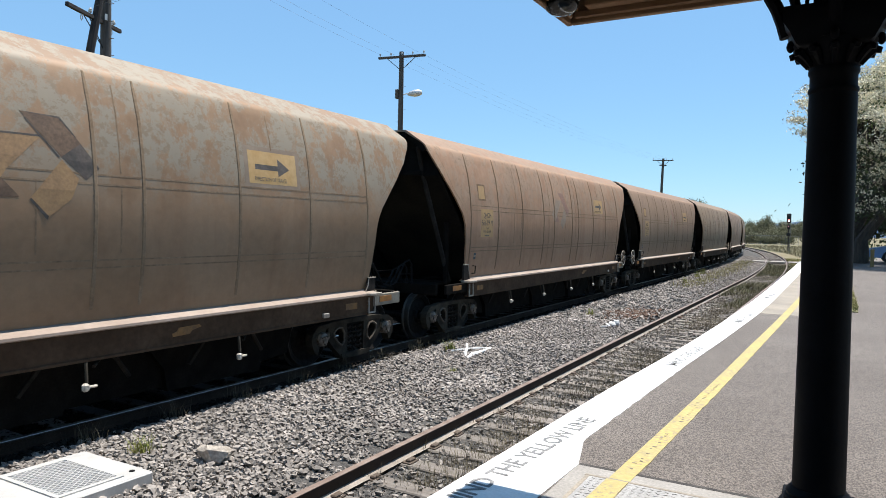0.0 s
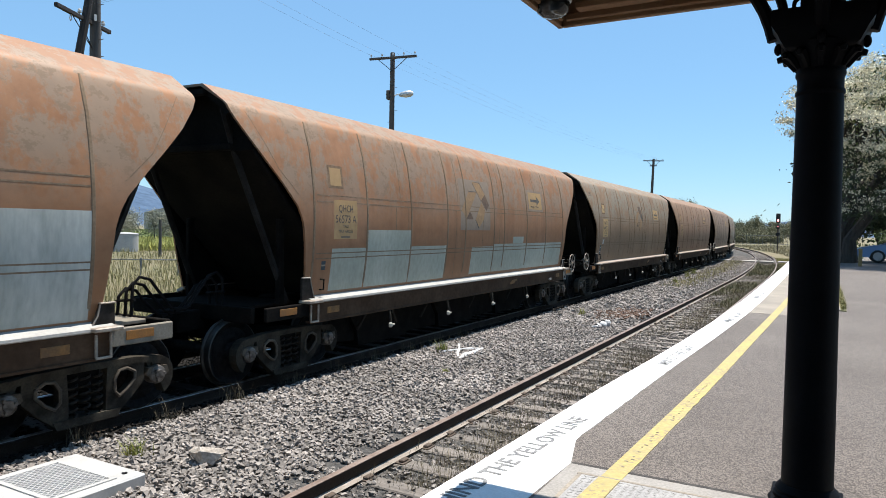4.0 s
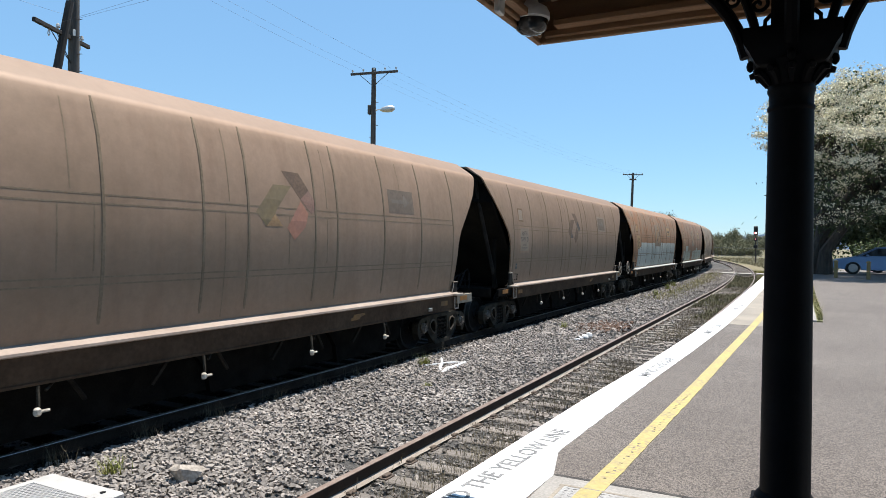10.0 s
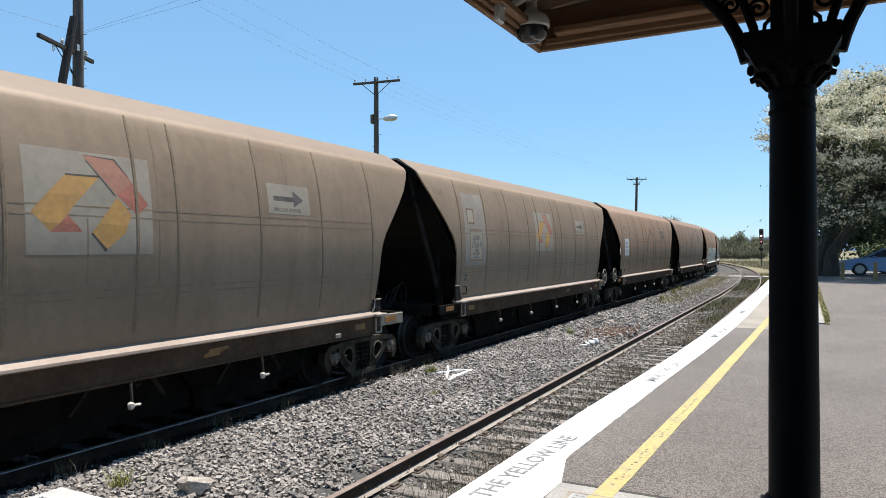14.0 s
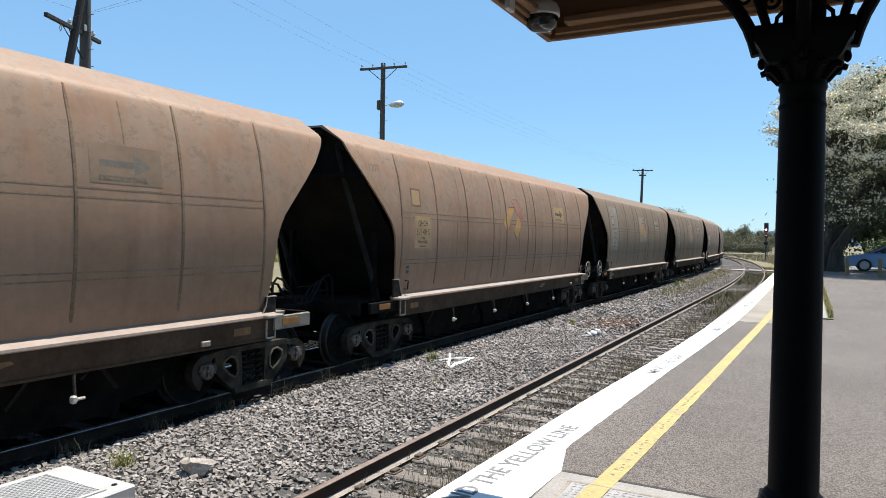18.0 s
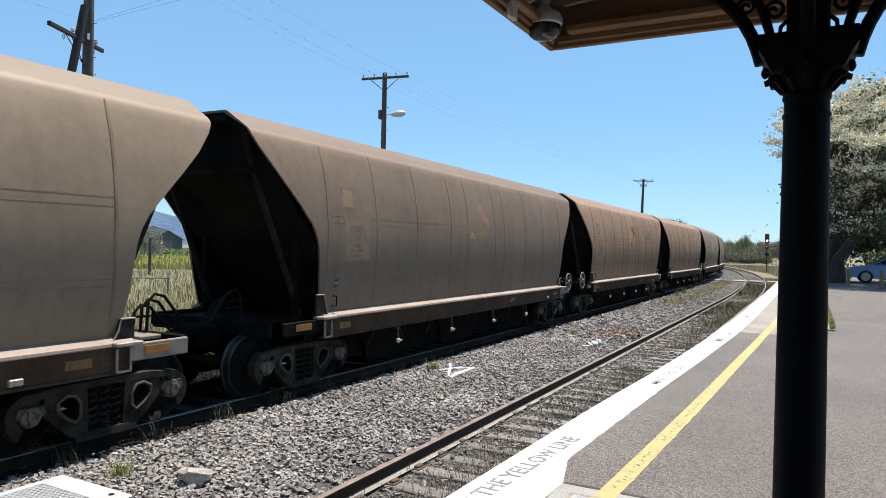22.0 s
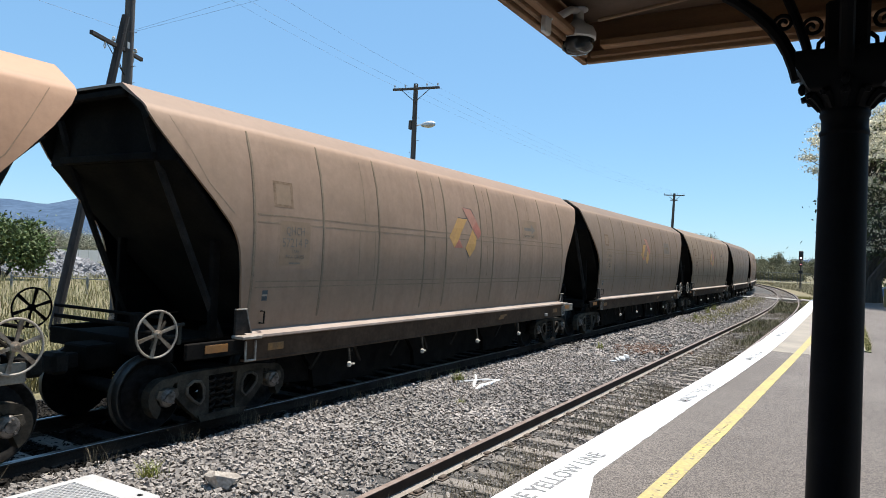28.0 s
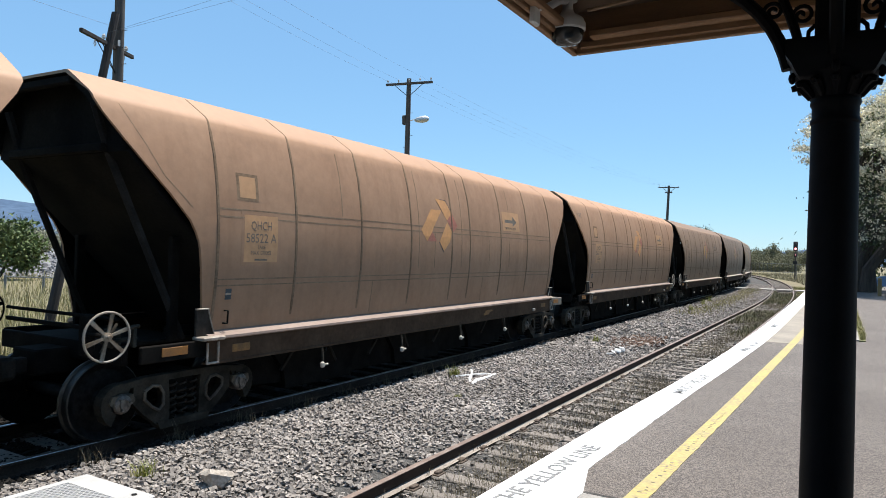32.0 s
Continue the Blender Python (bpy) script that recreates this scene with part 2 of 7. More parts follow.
M["sill_side"] = surf("sill_side", (0.0547, 0.0316, 0.0185), (0.0881, 0.0536, 0.0325), 1.5, 16, 0.9, speck=0.3, spec=0.12)
M["bright_steel"] = surf("bright_steel", (0.24, 0.192, 0.152), (0.4, 0.344, 0.288), 10, 60, 0.5, 0.3, speck=0.3)
M["wheel_spoke"] = surf("wheel_spoke", (0.122, 0.0784, 0.044), (0.284, 0.235, 0.176), 9, 50, 0.7, speck=0.4)
M["wheel_rim_tan"] = surf("wheel_rim_tan", (0.245, 0.206, 0.162), (0.314, 0.275, 0.225), 6, 50, 0.6, speck=0.3)
M["orange"] = surf("orange", (0.308, 0.123, 0.0185), (0.209, 0.0924, 0.0246), 5, 50, 0.6, speck=0.3)
M["orange_dull"] = surf("orange_dull", (0.26, 0.12, 0.03), (0.15, 0.08, 0.035), 4, 40, 0.8, speck=0.4)
M["valve"] = surf("valve", (0.3, 0.26, 0.21), (0.6, 0.55, 0.47), 14, 60, 0.6)
M["wheel_rim"] = surf("wheel_rim", (0.0337, 0.0307, 0.0267), (0.0715, 0.0655, 0.0572), 4, 40, 0.45, 0.5, speck=0.3)
M["axle_end"] = surf("axle_end", (0.0515, 0.0429, 0.0351), (0.172, 0.152, 0.134), 14, 60, 0.4, 0.4, speck=0.4)
M["footing"] = surf("footing", (0.022, 0.018, 0.015), (0.045, 0.037, 0.03), 8, 40, 0.85, 0.0, speck=0.3, spec=0.1)
M["brace"] = surf("brace", (0.014, 0.013, 0.012), (0.03, 0.028, 0.025), 3, 40, 0.85, speck=0.4, spec=0.1)
# dusty deck, sunlit copy of its colour for the leading ends
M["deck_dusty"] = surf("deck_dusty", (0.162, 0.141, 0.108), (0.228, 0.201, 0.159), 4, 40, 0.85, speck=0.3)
M["sill_dull"] = surf("sill_dull", (0.2, 0.145, 0.115), (0.255, 0.19, 0.155), 1.3, 14, 0.8, speck=0.14)
M["sill_white"] = surf("sill_white", (0.3, 0.289, 0.264), (0.36, 0.349, 0.324), 3, 30, 0.7, speck=0.2)
M["seam_dim"] = surf("seam_dim", (0.179, 0.131, 0.0876), (0.227, 0.169, 0.114), 2, 30, 0.85, speck=0.3, spec=0.1)
M["seam_ghost"] = surf("seam_ghost", (0.2, 0.145, 0.0963), (0.235, 0.173, 0.116), 2, 30, 0.85, speck=0.3, spec=0.1)
M["logo_olive"] = surf("logo_olive", (0.199, 0.139, 0.0643), (0.176, 0.126, 0.068), 4, 14, 0.7, speck=0.25)
M["canola"] = surf("canola", (0.4, 0.37, 0.085), (0.27, 0.29, 0.09), 0.08, 2, 0.85, vary=0.3, island=True, relief=0, speck=0.2)
M["pasture"] = surf("pasture", (0.128, 0.176, 0.056), (0.192, 0.216, 0.08), 0.05, 2, 0.9, vary=0.25, island=True, relief=0, speck=0.2)
M["shed_roof"] = surf("shed_roof", (0.1, 0.105, 0.11), (0.15, 0.155, 0.16), 0.5, 6, 0.7)
M["tank"] = surf("tank", (0.336, 0.328, 0.32), (0.416, 0.408, 0.392), 0.8, 10, 0.85)
# near-black that paints in the shade of the wagon ends
M["end_shaded"] = surf("end_shaded", (0.007, 0.0068, 0.0068), (0.019, 0.017, 0.014), 1.2, 30, 0.9, speck=0.4, spec=0.06)
M["seam"] = surf("seam", (0.162, 0.106, 0.067), (0.228, 0.153, 0.0981), 2, 30, 0.85, speck=0.4, spec=0.1)
M["seam_soft"] = surf("seam_soft", (0.199, 0.137, 0.0869), (0.266, 0.188, 0.123), 2, 30, 0.85, speck=0.3, spec=0.1)
M["teal_patch"] = surf("teal_patch", (0.329, 0.33, 0.259), (0.427, 0.425, 0.341), 1.0, 14, 0.6, stretch=(1, 1, 0.6), speck=0.2, relief=0.05)
M["pale_patch"] = surf("pale_patch", (0.36, 0.365, 0.315), (0.54, 0.54, 0.48), 1.6, 14, 0.6, stretch=(1.4, 1.4, 0.4), speck=0.22, relief=0.05)
M["plate_tan"] = surf("plate_tan", (0.407, 0.251, 0.103), (0.348, 0.214, 0.0958), 2, 12, 0.65, speck=0.15)
M["plate_yellow"] = surf("plate_yellow", (0.444, 0.266, 0.0958), (0.473, 0.311, 0.14), 3, 12, 0.65, speck=0.15)
M["plate_grey"] = surf("plate_grey", (0.266, 0.22, 0.163), (0.315, 0.265, 0.198), 2, 12, 0.65, speck=0.15)
M["plate_dim"] = surf("plate_dim", (0.228, 0.163, 0.112), (0.276, 0.204, 0.14), 2, 12, 0.65, speck=0.15)
M["plate_worn"] = surf("plate_worn", (0.13, 0.0924, 0.0638), (0.165, 0.119, 0.0825), 3, 14, 0.75, speck=0.3)
M["plate_dusk"] = surf("plate_dusk", (0.14, 0.108, 0.082), (0.17, 0.132, 0.1), 3, 14, 0.75, speck=0.2)
M["panel_faded"] = surf("panel_faded", (0.23, 0.19, 0.15), (0.275, 0.23, 0.182), 2, 12, 0.7, speck=0.2)
M["plate_white"] = surf("plate_white", (0.554, 0.547, 0.533), (0.606, 0.599, 0.584), 3, 30, 0.6, speck=0.1)
M["ink"] = surf("ink", (0.06, 0.05, 0.042), (0.11, 0.09, 0.075), 6, 40, 0.7, speck=0.3)
M["plate_rose"] = surf("plate_rose", (0.2, 0.125, 0.07), (0.245, 0.158, 0.092), 2, 12, 0.65, speck=0.15)
M["plate_sand"] = surf("plate_sand", (0.46, 0.25, 0.115), (0.4, 0.22, 0.105), 2, 12, 0.65, speck=0.15)
M["ink_faint"] = surf("ink_faint", (0.126, 0.1, 0.0739), (0.163, 0.129, 0.0958), 6, 40, 0.7, speck=0.3)
M["logo_yellow"] = surf("logo_yellow", (0.459, 0.248, 0.0628), (0.391, 0.211, 0.0665), 4, 14, 0.65, speck=0.2)
M["logo_gold"] = surf("logo_gold", (0.56, 0.27, 0.095), (0.48, 0.235, 0.09), 3, 14, 0.65, speck=0.2)
M["logo_salmon"] = surf("logo_salmon", (0.385, 0.17, 0.103), (0.333, 0.155, 0.103), 3, 14, 0.65, speck=0.2)
M["logo_red"] = surf("logo_red", (0.37, 0.122, 0.0776), (0.318, 0.118, 0.0739), 4, 30, 0.65, speck=0.35)
M["logo_black"] = surf("logo_black", (0.05, 0.042, 0.036), (0.12, 0.09, 0.07), 4, 30, 0.7, speck=0.4)
M["logo_tan"] = surf("logo_tan", (0.34, 0.2, 0.089), (0.266, 0.155, 0.0739), 4, 30, 0.65, speck=0.3)
M["logo_brown"] = surf("logo_brown", (0.148, 0.089, 0.0517), (0.111, 0.0665, 0.0407), 4, 30, 0.7, speck=0.4)
M["logo_rose"] = surf("logo_rose", (0.266, 0.14, 0.0958), (0.222, 0.133, 0.0958), 4, 30, 0.65, speck=0.35)
M["seam_faint"] = surf("seam_faint", (0.189, 0.128, 0.082), (0.254, 0.178, 0.115), 2, 30, 0.85, speck=0.4, spec=0.1)
M["data_blue"] = surf("data_blue", (0.03, 0.042, 0.048), (0.05, 0.066, 0.07), 8, 40, 0.6)
M["pole_wood"] = surf("pole_wood", (0.0562, 0.0465, 0.0413), (0.0975, 0.0825, 0.0713), 2, 40, 0.9, stretch=(6, 6, 0.4), speck=0.5)
M["strut_wood"] = surf("strut_wood", (0.014, 0.012, 0.012), (0.035, 0.03, 0.028), 2, 40, 0.9, stretch=(6, 6, 0.4), speck=0.5)
M["pole_grey"] = surf("pole_grey", (0.05, 0.045, 0.042), (0.1, 0.09, 0.082), 2, 40, 0.9, stretch=(6, 6, 0.4), speck=0.5)
M["wire"] = surf("wire", (0.06, 0.06, 0.065), (0.1, 0.1, 0.11), 4, 40, 0.6, relief=0)
M["lamp_grey"] = surf("lamp_grey", (0.5, 0.5, 0.5), (0.62, 0.62, 0.6), 6, 40, 0.4, 0.4)
M["insulator"] = surf("insulator", (0.44, 0.432, 0.416), (0.52, 0.512, 0.496), 8, 40, 0.25, relief=0)
M["ground"] = surf("ground", (0.179, 0.145, 0.0791), (0.124, 0.114, 0.055), 0.12, 6, 0.95, relief=0.5, dist=0.1, speck=0.6)
M["verge"] = surf("verge", (0.206, 0.172, 0.0896), (0.117, 0.124, 0.0482), 0.35, 8, 0.95, relief=0.5, dist=0.05, speck=0.6)
M["grass"] = surf("grass", (0.138, 0.138, 0.0344), (0.227, 0.193, 0.0757), 0.25, 5, 0.8, vary=0.4, island=True, relief=0, speck=0.2)
M["grass_field"] = surf("grass_field", (0.172, 0.165, 0.0619), (0.262, 0.227, 0.117), 0.25, 5, 0.85, vary=0.35, island=True, relief=0, speck=0.2)
M["grass_pale"] = surf("grass_pale", (0.206, 0.182, 0.103), (0.275, 0.234, 0.138), 0.2, 5, 0.85, vary=0.35, island=True, relief=0, speck=0.2)
M["joint"] = surf("joint", (0.03, 0.027, 0.025), (0.06, 0.055, 0.05), 9, 60, 0.95, speck=0.5)
M["weed"] = surf("weed", (0.06, 0.0496, 0.0288), (0.136, 0.112, 0.068), 0.5, 5, 0.85, vary=0.4, island=True, relief=0, speck=0.2)
M["weed_dark"] = surf("weed_dark", (0.044, 0.048, 0.02), (0.096, 0.092, 0.04), 0.4, 5, 0.85, vary=0.4, island=True, relief=0, speck=0.2)
M["weed_green"] = surf("weed_green", (0.136, 0.16, 0.024), (0.256, 0.248, 0.056), 2, 8, 0.7, vary=0.3, island=True, relief=0, speck=0.2)
M["leaf"] = surf("leaf", (0.031, 0.0447, 0.0138), (0.055, 0.0688, 0.022), 0.6, 6, 0.7, vary=0.45, island=True, relief=0, speck=0.2)
M["leaf_light"] = surf("leaf_light", (0.0688, 0.103, 0.0241), (0.11, 0.138, 0.0413), 0.3, 6, 0.7, vary=0.4, island=True, relief=0, speck=0.2)
M["blossom"] = surf("blossom", (0.566, 0.514, 0.36), (0.768, 0.707, 0.543), 0.5, 6, 0.8, vary=0.35, island=True, relief=0, speck=0.2)
# foliage paled so that distance haze sits in the leaf colour
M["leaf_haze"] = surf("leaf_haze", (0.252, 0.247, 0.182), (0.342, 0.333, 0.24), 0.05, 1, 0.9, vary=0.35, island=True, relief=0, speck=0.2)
# stone colour with the train's shade already in it
M["stone_shaded"] = surf("stone_shaded", (0.0114, 0.0104, 0.00936), (0.0234, 0.0208, 0.0182), 0.9, 30, 0.9, vary=0.5, island=True, speck=0.3, spec=0.1)
# far trees, lightened in colour to imitate haze
M["leaf_far_hazed"] = surf("leaf_far_hazed", (0.145, 0.141, 0.0813), (0.231, 0.214, 0.118), 0.05, 1, 0.9, vary=0.2, island=True, relief=0, speck=0.2)
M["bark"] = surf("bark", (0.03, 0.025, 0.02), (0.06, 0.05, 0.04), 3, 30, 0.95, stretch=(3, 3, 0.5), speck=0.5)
# blue of the far haze, mixed straight into the hill colour
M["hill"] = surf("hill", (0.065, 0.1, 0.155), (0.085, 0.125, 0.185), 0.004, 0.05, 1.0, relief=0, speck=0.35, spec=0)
M["fence_white"] = surf("fence_white", (0.426, 0.434, 0.426), (0.495, 0.495, 0.482), 0.3, 6, 0.7, speck=0.1)
M["fence_steel"] = surf("fence_steel", (0.132, 0.138, 0.138), (0.192, 0.198, 0.192), 1, 20, 0.6, 0.4)
M["shed"] = surf("shed", (0.336, 0.336, 0.304), (0.4, 0.4, 0.368), 0.3, 6, 0.7)
M["shed_dark"] = surf("shed_dark", (0.07, 0.072, 0.076), (0.1, 0.102, 0.106), 0.3, 6, 0.8)
M["bollard"] = surf("bollard", (0.24, 0.165, 0.06), (0.18, 0.125, 0.055), 4, 40, 0.8, stretch=(5, 5, 0.6))
M["car_blue"] = surf("car_blue", (0.112, 0.188, 0.331), (0.125, 0.206, 0.362), 2, 60, 0.28, 0.2, relief=0, speck=0.08)
M["car_silver"] = surf("car_silver", (0.55, 0.56, 0.58), (0.6, 0.61, 0.63), 2, 60, 0.28, 0.5, relief=0, speck=0.08)
M["glass_dark"] = surf("glass_dark", (0.015, 0.018, 0.02), (0.025, 0.028, 0.03), 2, 10, 0.06, relief=0, speck=0.0)
M["tyre"] = surf("tyre", (0.02, 0.02, 0.02), (0.03, 0.03, 0.03), 8, 60, 0.85)
M["alloy"] = surf("alloy", (0.27, 0.27, 0.276), (0.33, 0.33, 0.336), 6, 60, 0.35, 0.7, speck=0.1)
M["lamp_clear"] = surf("lamp_clear", (0.55, 0.57, 0.6), (0.66, 0.68, 0.7), 6, 60, 0.12, speck=0.05, relief=0)
M["signal_black"] = surf("signal_black", (0.012, 0.012, 0.012), (0.02, 0.02, 0.02), 5, 40, 0.7)
M["rusty_dirt"] = surf("rusty_dirt", (0.096, 0.054, 0.036), (0.132, 0.084, 0.06), 3, 25, 0.95, relief=0.6, dist=0.03, speck=0.6)
M["paint_chalk"] = surf("paint_chalk", (0.516, 0.516, 0.509), (0.578, 0.578, 0.571), 8, 60, 0.8, speck=0.15)
M["rock"] = surf("rock", (0.352, 0.299, 0.246), (0.493, 0.44, 0.378), 9, 40, 0.95, relief=0.6, dist=0.01, speck=0.5)
M["rubble"] = surf("rubble", (0.138, 0.138, 0.145), (0.234, 0.227, 0.227), 1, 20, 0.95, vary=0.4, island=True)
PAINT = {
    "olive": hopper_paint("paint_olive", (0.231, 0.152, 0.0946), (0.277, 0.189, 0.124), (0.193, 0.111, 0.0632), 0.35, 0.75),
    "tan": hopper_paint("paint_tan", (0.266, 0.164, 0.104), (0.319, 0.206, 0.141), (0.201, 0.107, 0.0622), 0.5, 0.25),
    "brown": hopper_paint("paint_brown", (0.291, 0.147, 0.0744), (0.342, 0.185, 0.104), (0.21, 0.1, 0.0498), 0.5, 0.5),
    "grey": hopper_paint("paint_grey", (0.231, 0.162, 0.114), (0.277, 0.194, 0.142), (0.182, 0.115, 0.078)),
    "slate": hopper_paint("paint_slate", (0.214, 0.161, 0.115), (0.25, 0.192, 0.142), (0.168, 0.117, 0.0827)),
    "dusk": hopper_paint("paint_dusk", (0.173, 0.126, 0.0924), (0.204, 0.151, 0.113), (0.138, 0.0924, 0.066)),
    "pink": hopper_paint("paint_pink", (0.292, 0.176, 0.111), (0.338, 0.212, 0.138), (0.209, 0.119, 0.0701), roof_tone=1.15),
}
glow, n_, l_, p_ = principled("red_lens")
p_.inputs["Base Color"].default_value = (0.5, 0.02, 0.02, 1)
p_.inputs["Emission Color"].default_value = (1.0, 0.25, 0.25, 1)
p_.inputs["Emission Strength"].default_value = 6.0
M["red_lens"] = glow
dome, n_, l_, p_ = principled("clear_dome")
p_.inputs["Base Color"].default_value = (0.95, 0.96, 0.98, 1)
p_.inputs["Roughness"].default_value, p_.inputs["Transmission Weight"].default_value = 0.0, 1.0
p_.inputs["IOR"].default_value = 1.15
M["clear_dome"] = dome


# ---- mesh building ----
class Geo:
    """Gathers faces for one mesh."""

    def __init__(self):
        self.v, self.f = [], []

    def add(self, verts, faces, m=None):
        k = len(self.v)
        self.v += [tuple(m @ Vector(p)) if m else tuple(p) for p in verts]
        self.f += [tuple(i + k for i in f) for f in faces]
        return self

    def box(self, c, s, b=0.0, m=None):
        """A box round c with sizes s and edges cut off by b."""
        hx, hy, hz = (a / 2 for a in s)
        if b <= 0:
            vs = [(c[0] + x * hx, c[1] + y * hy, c[2] + z * hz) for x in (-1, 1) for y in (-1, 1) for z in (-1, 1)]
            return self.add(vs, [(0, 1, 3, 2), (4, 6, 7, 5), (0, 4, 5, 1), (2, 3, 7, 6), (0, 2, 6, 4), (1, 5, 7, 3)], m)
        vs, at, fs = [], {}, []
        for sg in [(x, y, z) for x in (-1, 1) for y in (-1, 1) for z in (-1, 1)]:
            for a in range(3):
                h = [hx - b, hy - b, hz - b]
                h[a] += b
                at[sg, a] = len(vs)
                vs.append(tuple(c[i] + sg[i] * h[i] for i in range(3)))
        for a in range(3):
            i, j = (a + 1) % 3, (a + 2) % 3
            for s1 in (-1, 1):
                quad = []
                for u, w in ((-1, -1), (1, -1), (1, 1), (-1, 1)):
                    sg = [0, 0, 0]
                    sg[a], sg[i], sg[j] = s1, u, w
                    quad.append(at[tuple(sg), a])
                fs.append(tuple(quad))
                for s2 in (-1, 1):
                    e = []
                    for w, ax in ((-1, a), (1, a), (1, i), (-1, i)):
                        sg = [0, 0, 0]
                        sg[a], sg[i], sg[j] = s1, s2, w
                        e.append(at[tuple(sg), ax])
                    fs.append(tuple(e))
        for sg in [(x, y, z) for x in (-1, 1) for y in (-1, 1) for z in (-1, 1)]:
            fs.append((at[sg, 0], at[sg, 1], at[sg, 2]))
        return self.add(vs, fs, m)

    def lathe(self, rows, seg=16, m=None, caps=True):
        """Rows of (radius, z) turned round the z axis."""
        vs, fs = [], []
        for r, z in rows:
            vs += [(r * math.cos(2 * math.pi * i / seg), r * math.sin(2 * math.pi * i / seg), z) for i in range(seg)]
        for k in range(len(rows) - 1):
            for i in range(seg):
                j = (i + 1) % seg
                fs.append((k * seg + i, k * seg + j, (k + 1) * seg + j, (k + 1) * seg + i))
        if caps:
            fs.append(tuple(reversed(range(seg))))
            fs.append(tuple((len(rows) - 1) * seg + i for i in range(seg)))
        return self.add(vs, fs, m)

    def tube(self, pts, r, seg=8, closed=False):
        """A round bar through the points; r may be a list."""
        pts = [Vector(p) for p in pts]
        n = len(pts)
        rs = r if isinstance(r, (list, tuple)) else [r] * n
        vs, fs = [], []
        side = None
        for i, p in enumerate(pts):
            if closed:
                d = pts[(i + 1) % n] - pts[i - 1]
            else:
                d = pts[min(i + 1, n - 1)] - pts[max(i - 1, 0)]
            d.normalize()
            if side is None:
                side = d.cross(Vector((0, 0, 1))) if abs(d.z) < 0.9 else d.cross(Vector((1, 0, 0)))
            side = (side - d * side.dot(d)).normalized()
            up = d.cross(side)
            vs += [tuple(p + (side * math.cos(2 * math.pi * k / seg) + up * math.sin(2 * math.pi * k / seg)) * rs[i]) for k in range(seg)]
        for i in range(n if closed else n - 1):
            a, b = i * seg, ((i + 1) % n) * seg
            for k in range(seg):
                q = (k + 1) % seg
                fs.append((a + k, a + q, b + q, b + k))
        if not closed:
            fs.append(tuple(reversed(range(seg))))
            fs.append(tuple((n - 1) * seg + k for k in range(seg)))
        return self.add(vs, fs)

    def prism(self, poly, a, b, axis="x", m=None):
        """A flat outline, pushed from a to b along the axis. Outline in the two other axes, in order."""
        k = "xyz".index(axis)

        def at(p, w):
            q = list(p)
            q.insert(k, w)
            return tuple(q)

        n = len(poly)
        vs = [at(p, a) for p in poly] + [at(p, b) for p in poly]
        fs = [tuple(reversed(range(n))), tuple(range(n, 2 * n))]
        fs += [(i, (i + 1) % n, n + (i + 1) % n, n + i) for i in range(n)]
        return self.add(vs, fs, m)

    def ring(self, outer, inner, a, b, axis="x", m=None):
        """An outline with a hole of as many corners."""
        k = "xyz".index(axis)

        def at(p, w):
            q = list(p)
            q.insert(k, w)
            return tuple(q)

        n = len(outer)
        vs = [at(p, w) for w in (a, b) for p in (*outer, *inner)]
        fs = []
        for i in range(n):
            j = (i + 1) % n
            fs += [(i, j, n + j, n + i), (2 * n + i, 3 * n + i, 3 * n + j, 2 * n + j), (i, 2 * n + i, 2 * n + j, j), (n + i, n + j, 3 * n + j, 3 * n + i)]
        return self.add(vs, fs, m)

    def mesh(self, name, smooth=True, angle=35):
        me = bpy.data.meshes.new(name)
        me.from_pydata(self.v, [], self.f)
        bm = bmesh.new()
        bm.from_mesh(me)
        bmesh.ops.recalc_face_normals(bm, faces=bm.faces)
        bm.to_mesh(me)
        bm.free()
        if smooth:
            me.shade_smooth()
            me.set_sharp_from_angle(angle=radians(angle))
        else:
            me.shade_flat()
        return me


def big_mesh(name, verts, faces, flat=True):
    """A mesh from arrays of points and of faces with the same number of corners."""
    me = bpy.data.meshes.new(name)
    nf, k = faces.shape
    me.vertices.add(len(verts))
    me.vertices.foreach_set("co", np.ascontiguousarray(verts, dtype=np.float32).ravel())
    me.loops.add(nf * k)
    me.loops.foreach_set("vertex_index", np.ascontiguousarray(faces, dtype=np.int32).ravel())
    me.polygons.add(nf)
    me.polygons.foreach_set("loop_start", np.arange(0, nf * k, k, dtype=np.int32))
    me.update(calc_edges=True)
    me.validate()
    if flat:
        me.shade_flat()
    return me


def part(name, g, material, parent, label="", smooth=True, at=None):
    """One mesh object under a thing or a part."""
    me = g.mesh(name, smooth) if isinstance(g, Geo) else g
    if not me.materials:
        me.materials.append(M[material] if isinstance(material, str) else material)
    ob = new(name, me)
    ob.parent = parent
    if at is not None:
        ob.matrix_basis = at
    return tagged(ob, label) if label else ob


def thing(name, m, label, category, group="", kind=""):
    ob = new(name)
    ob.empty_display_size = 0.2
    ob.matrix_basis = m
    return tagged(ob, label, category, group, kind)


def single(name, g, material, label, category, kind="", m=None, group="", smooth=True):
    ob = part(name, g, material, None, smooth=smooth, at=m)
    return tagged(ob, label, category, group, kind)


def lettering(name, words, size, material, parent, m, stretch=1.0, align="LEFT", bold=0.0):
    cu = bpy.data.curves.new(name, "FONT")
    cu.body, cu.size, cu.align_x, cu.extrude, cu.resolution_u = words, size, align, 0.0006, 2
    cu.offset = bold
    cu.materials.append(M[material])
    ob = new(name, cu)
    ob.parent = parent
    ob.matrix_basis = m @ Matrix.Diagonal((stretch, 1, 1, 1))
    return ob


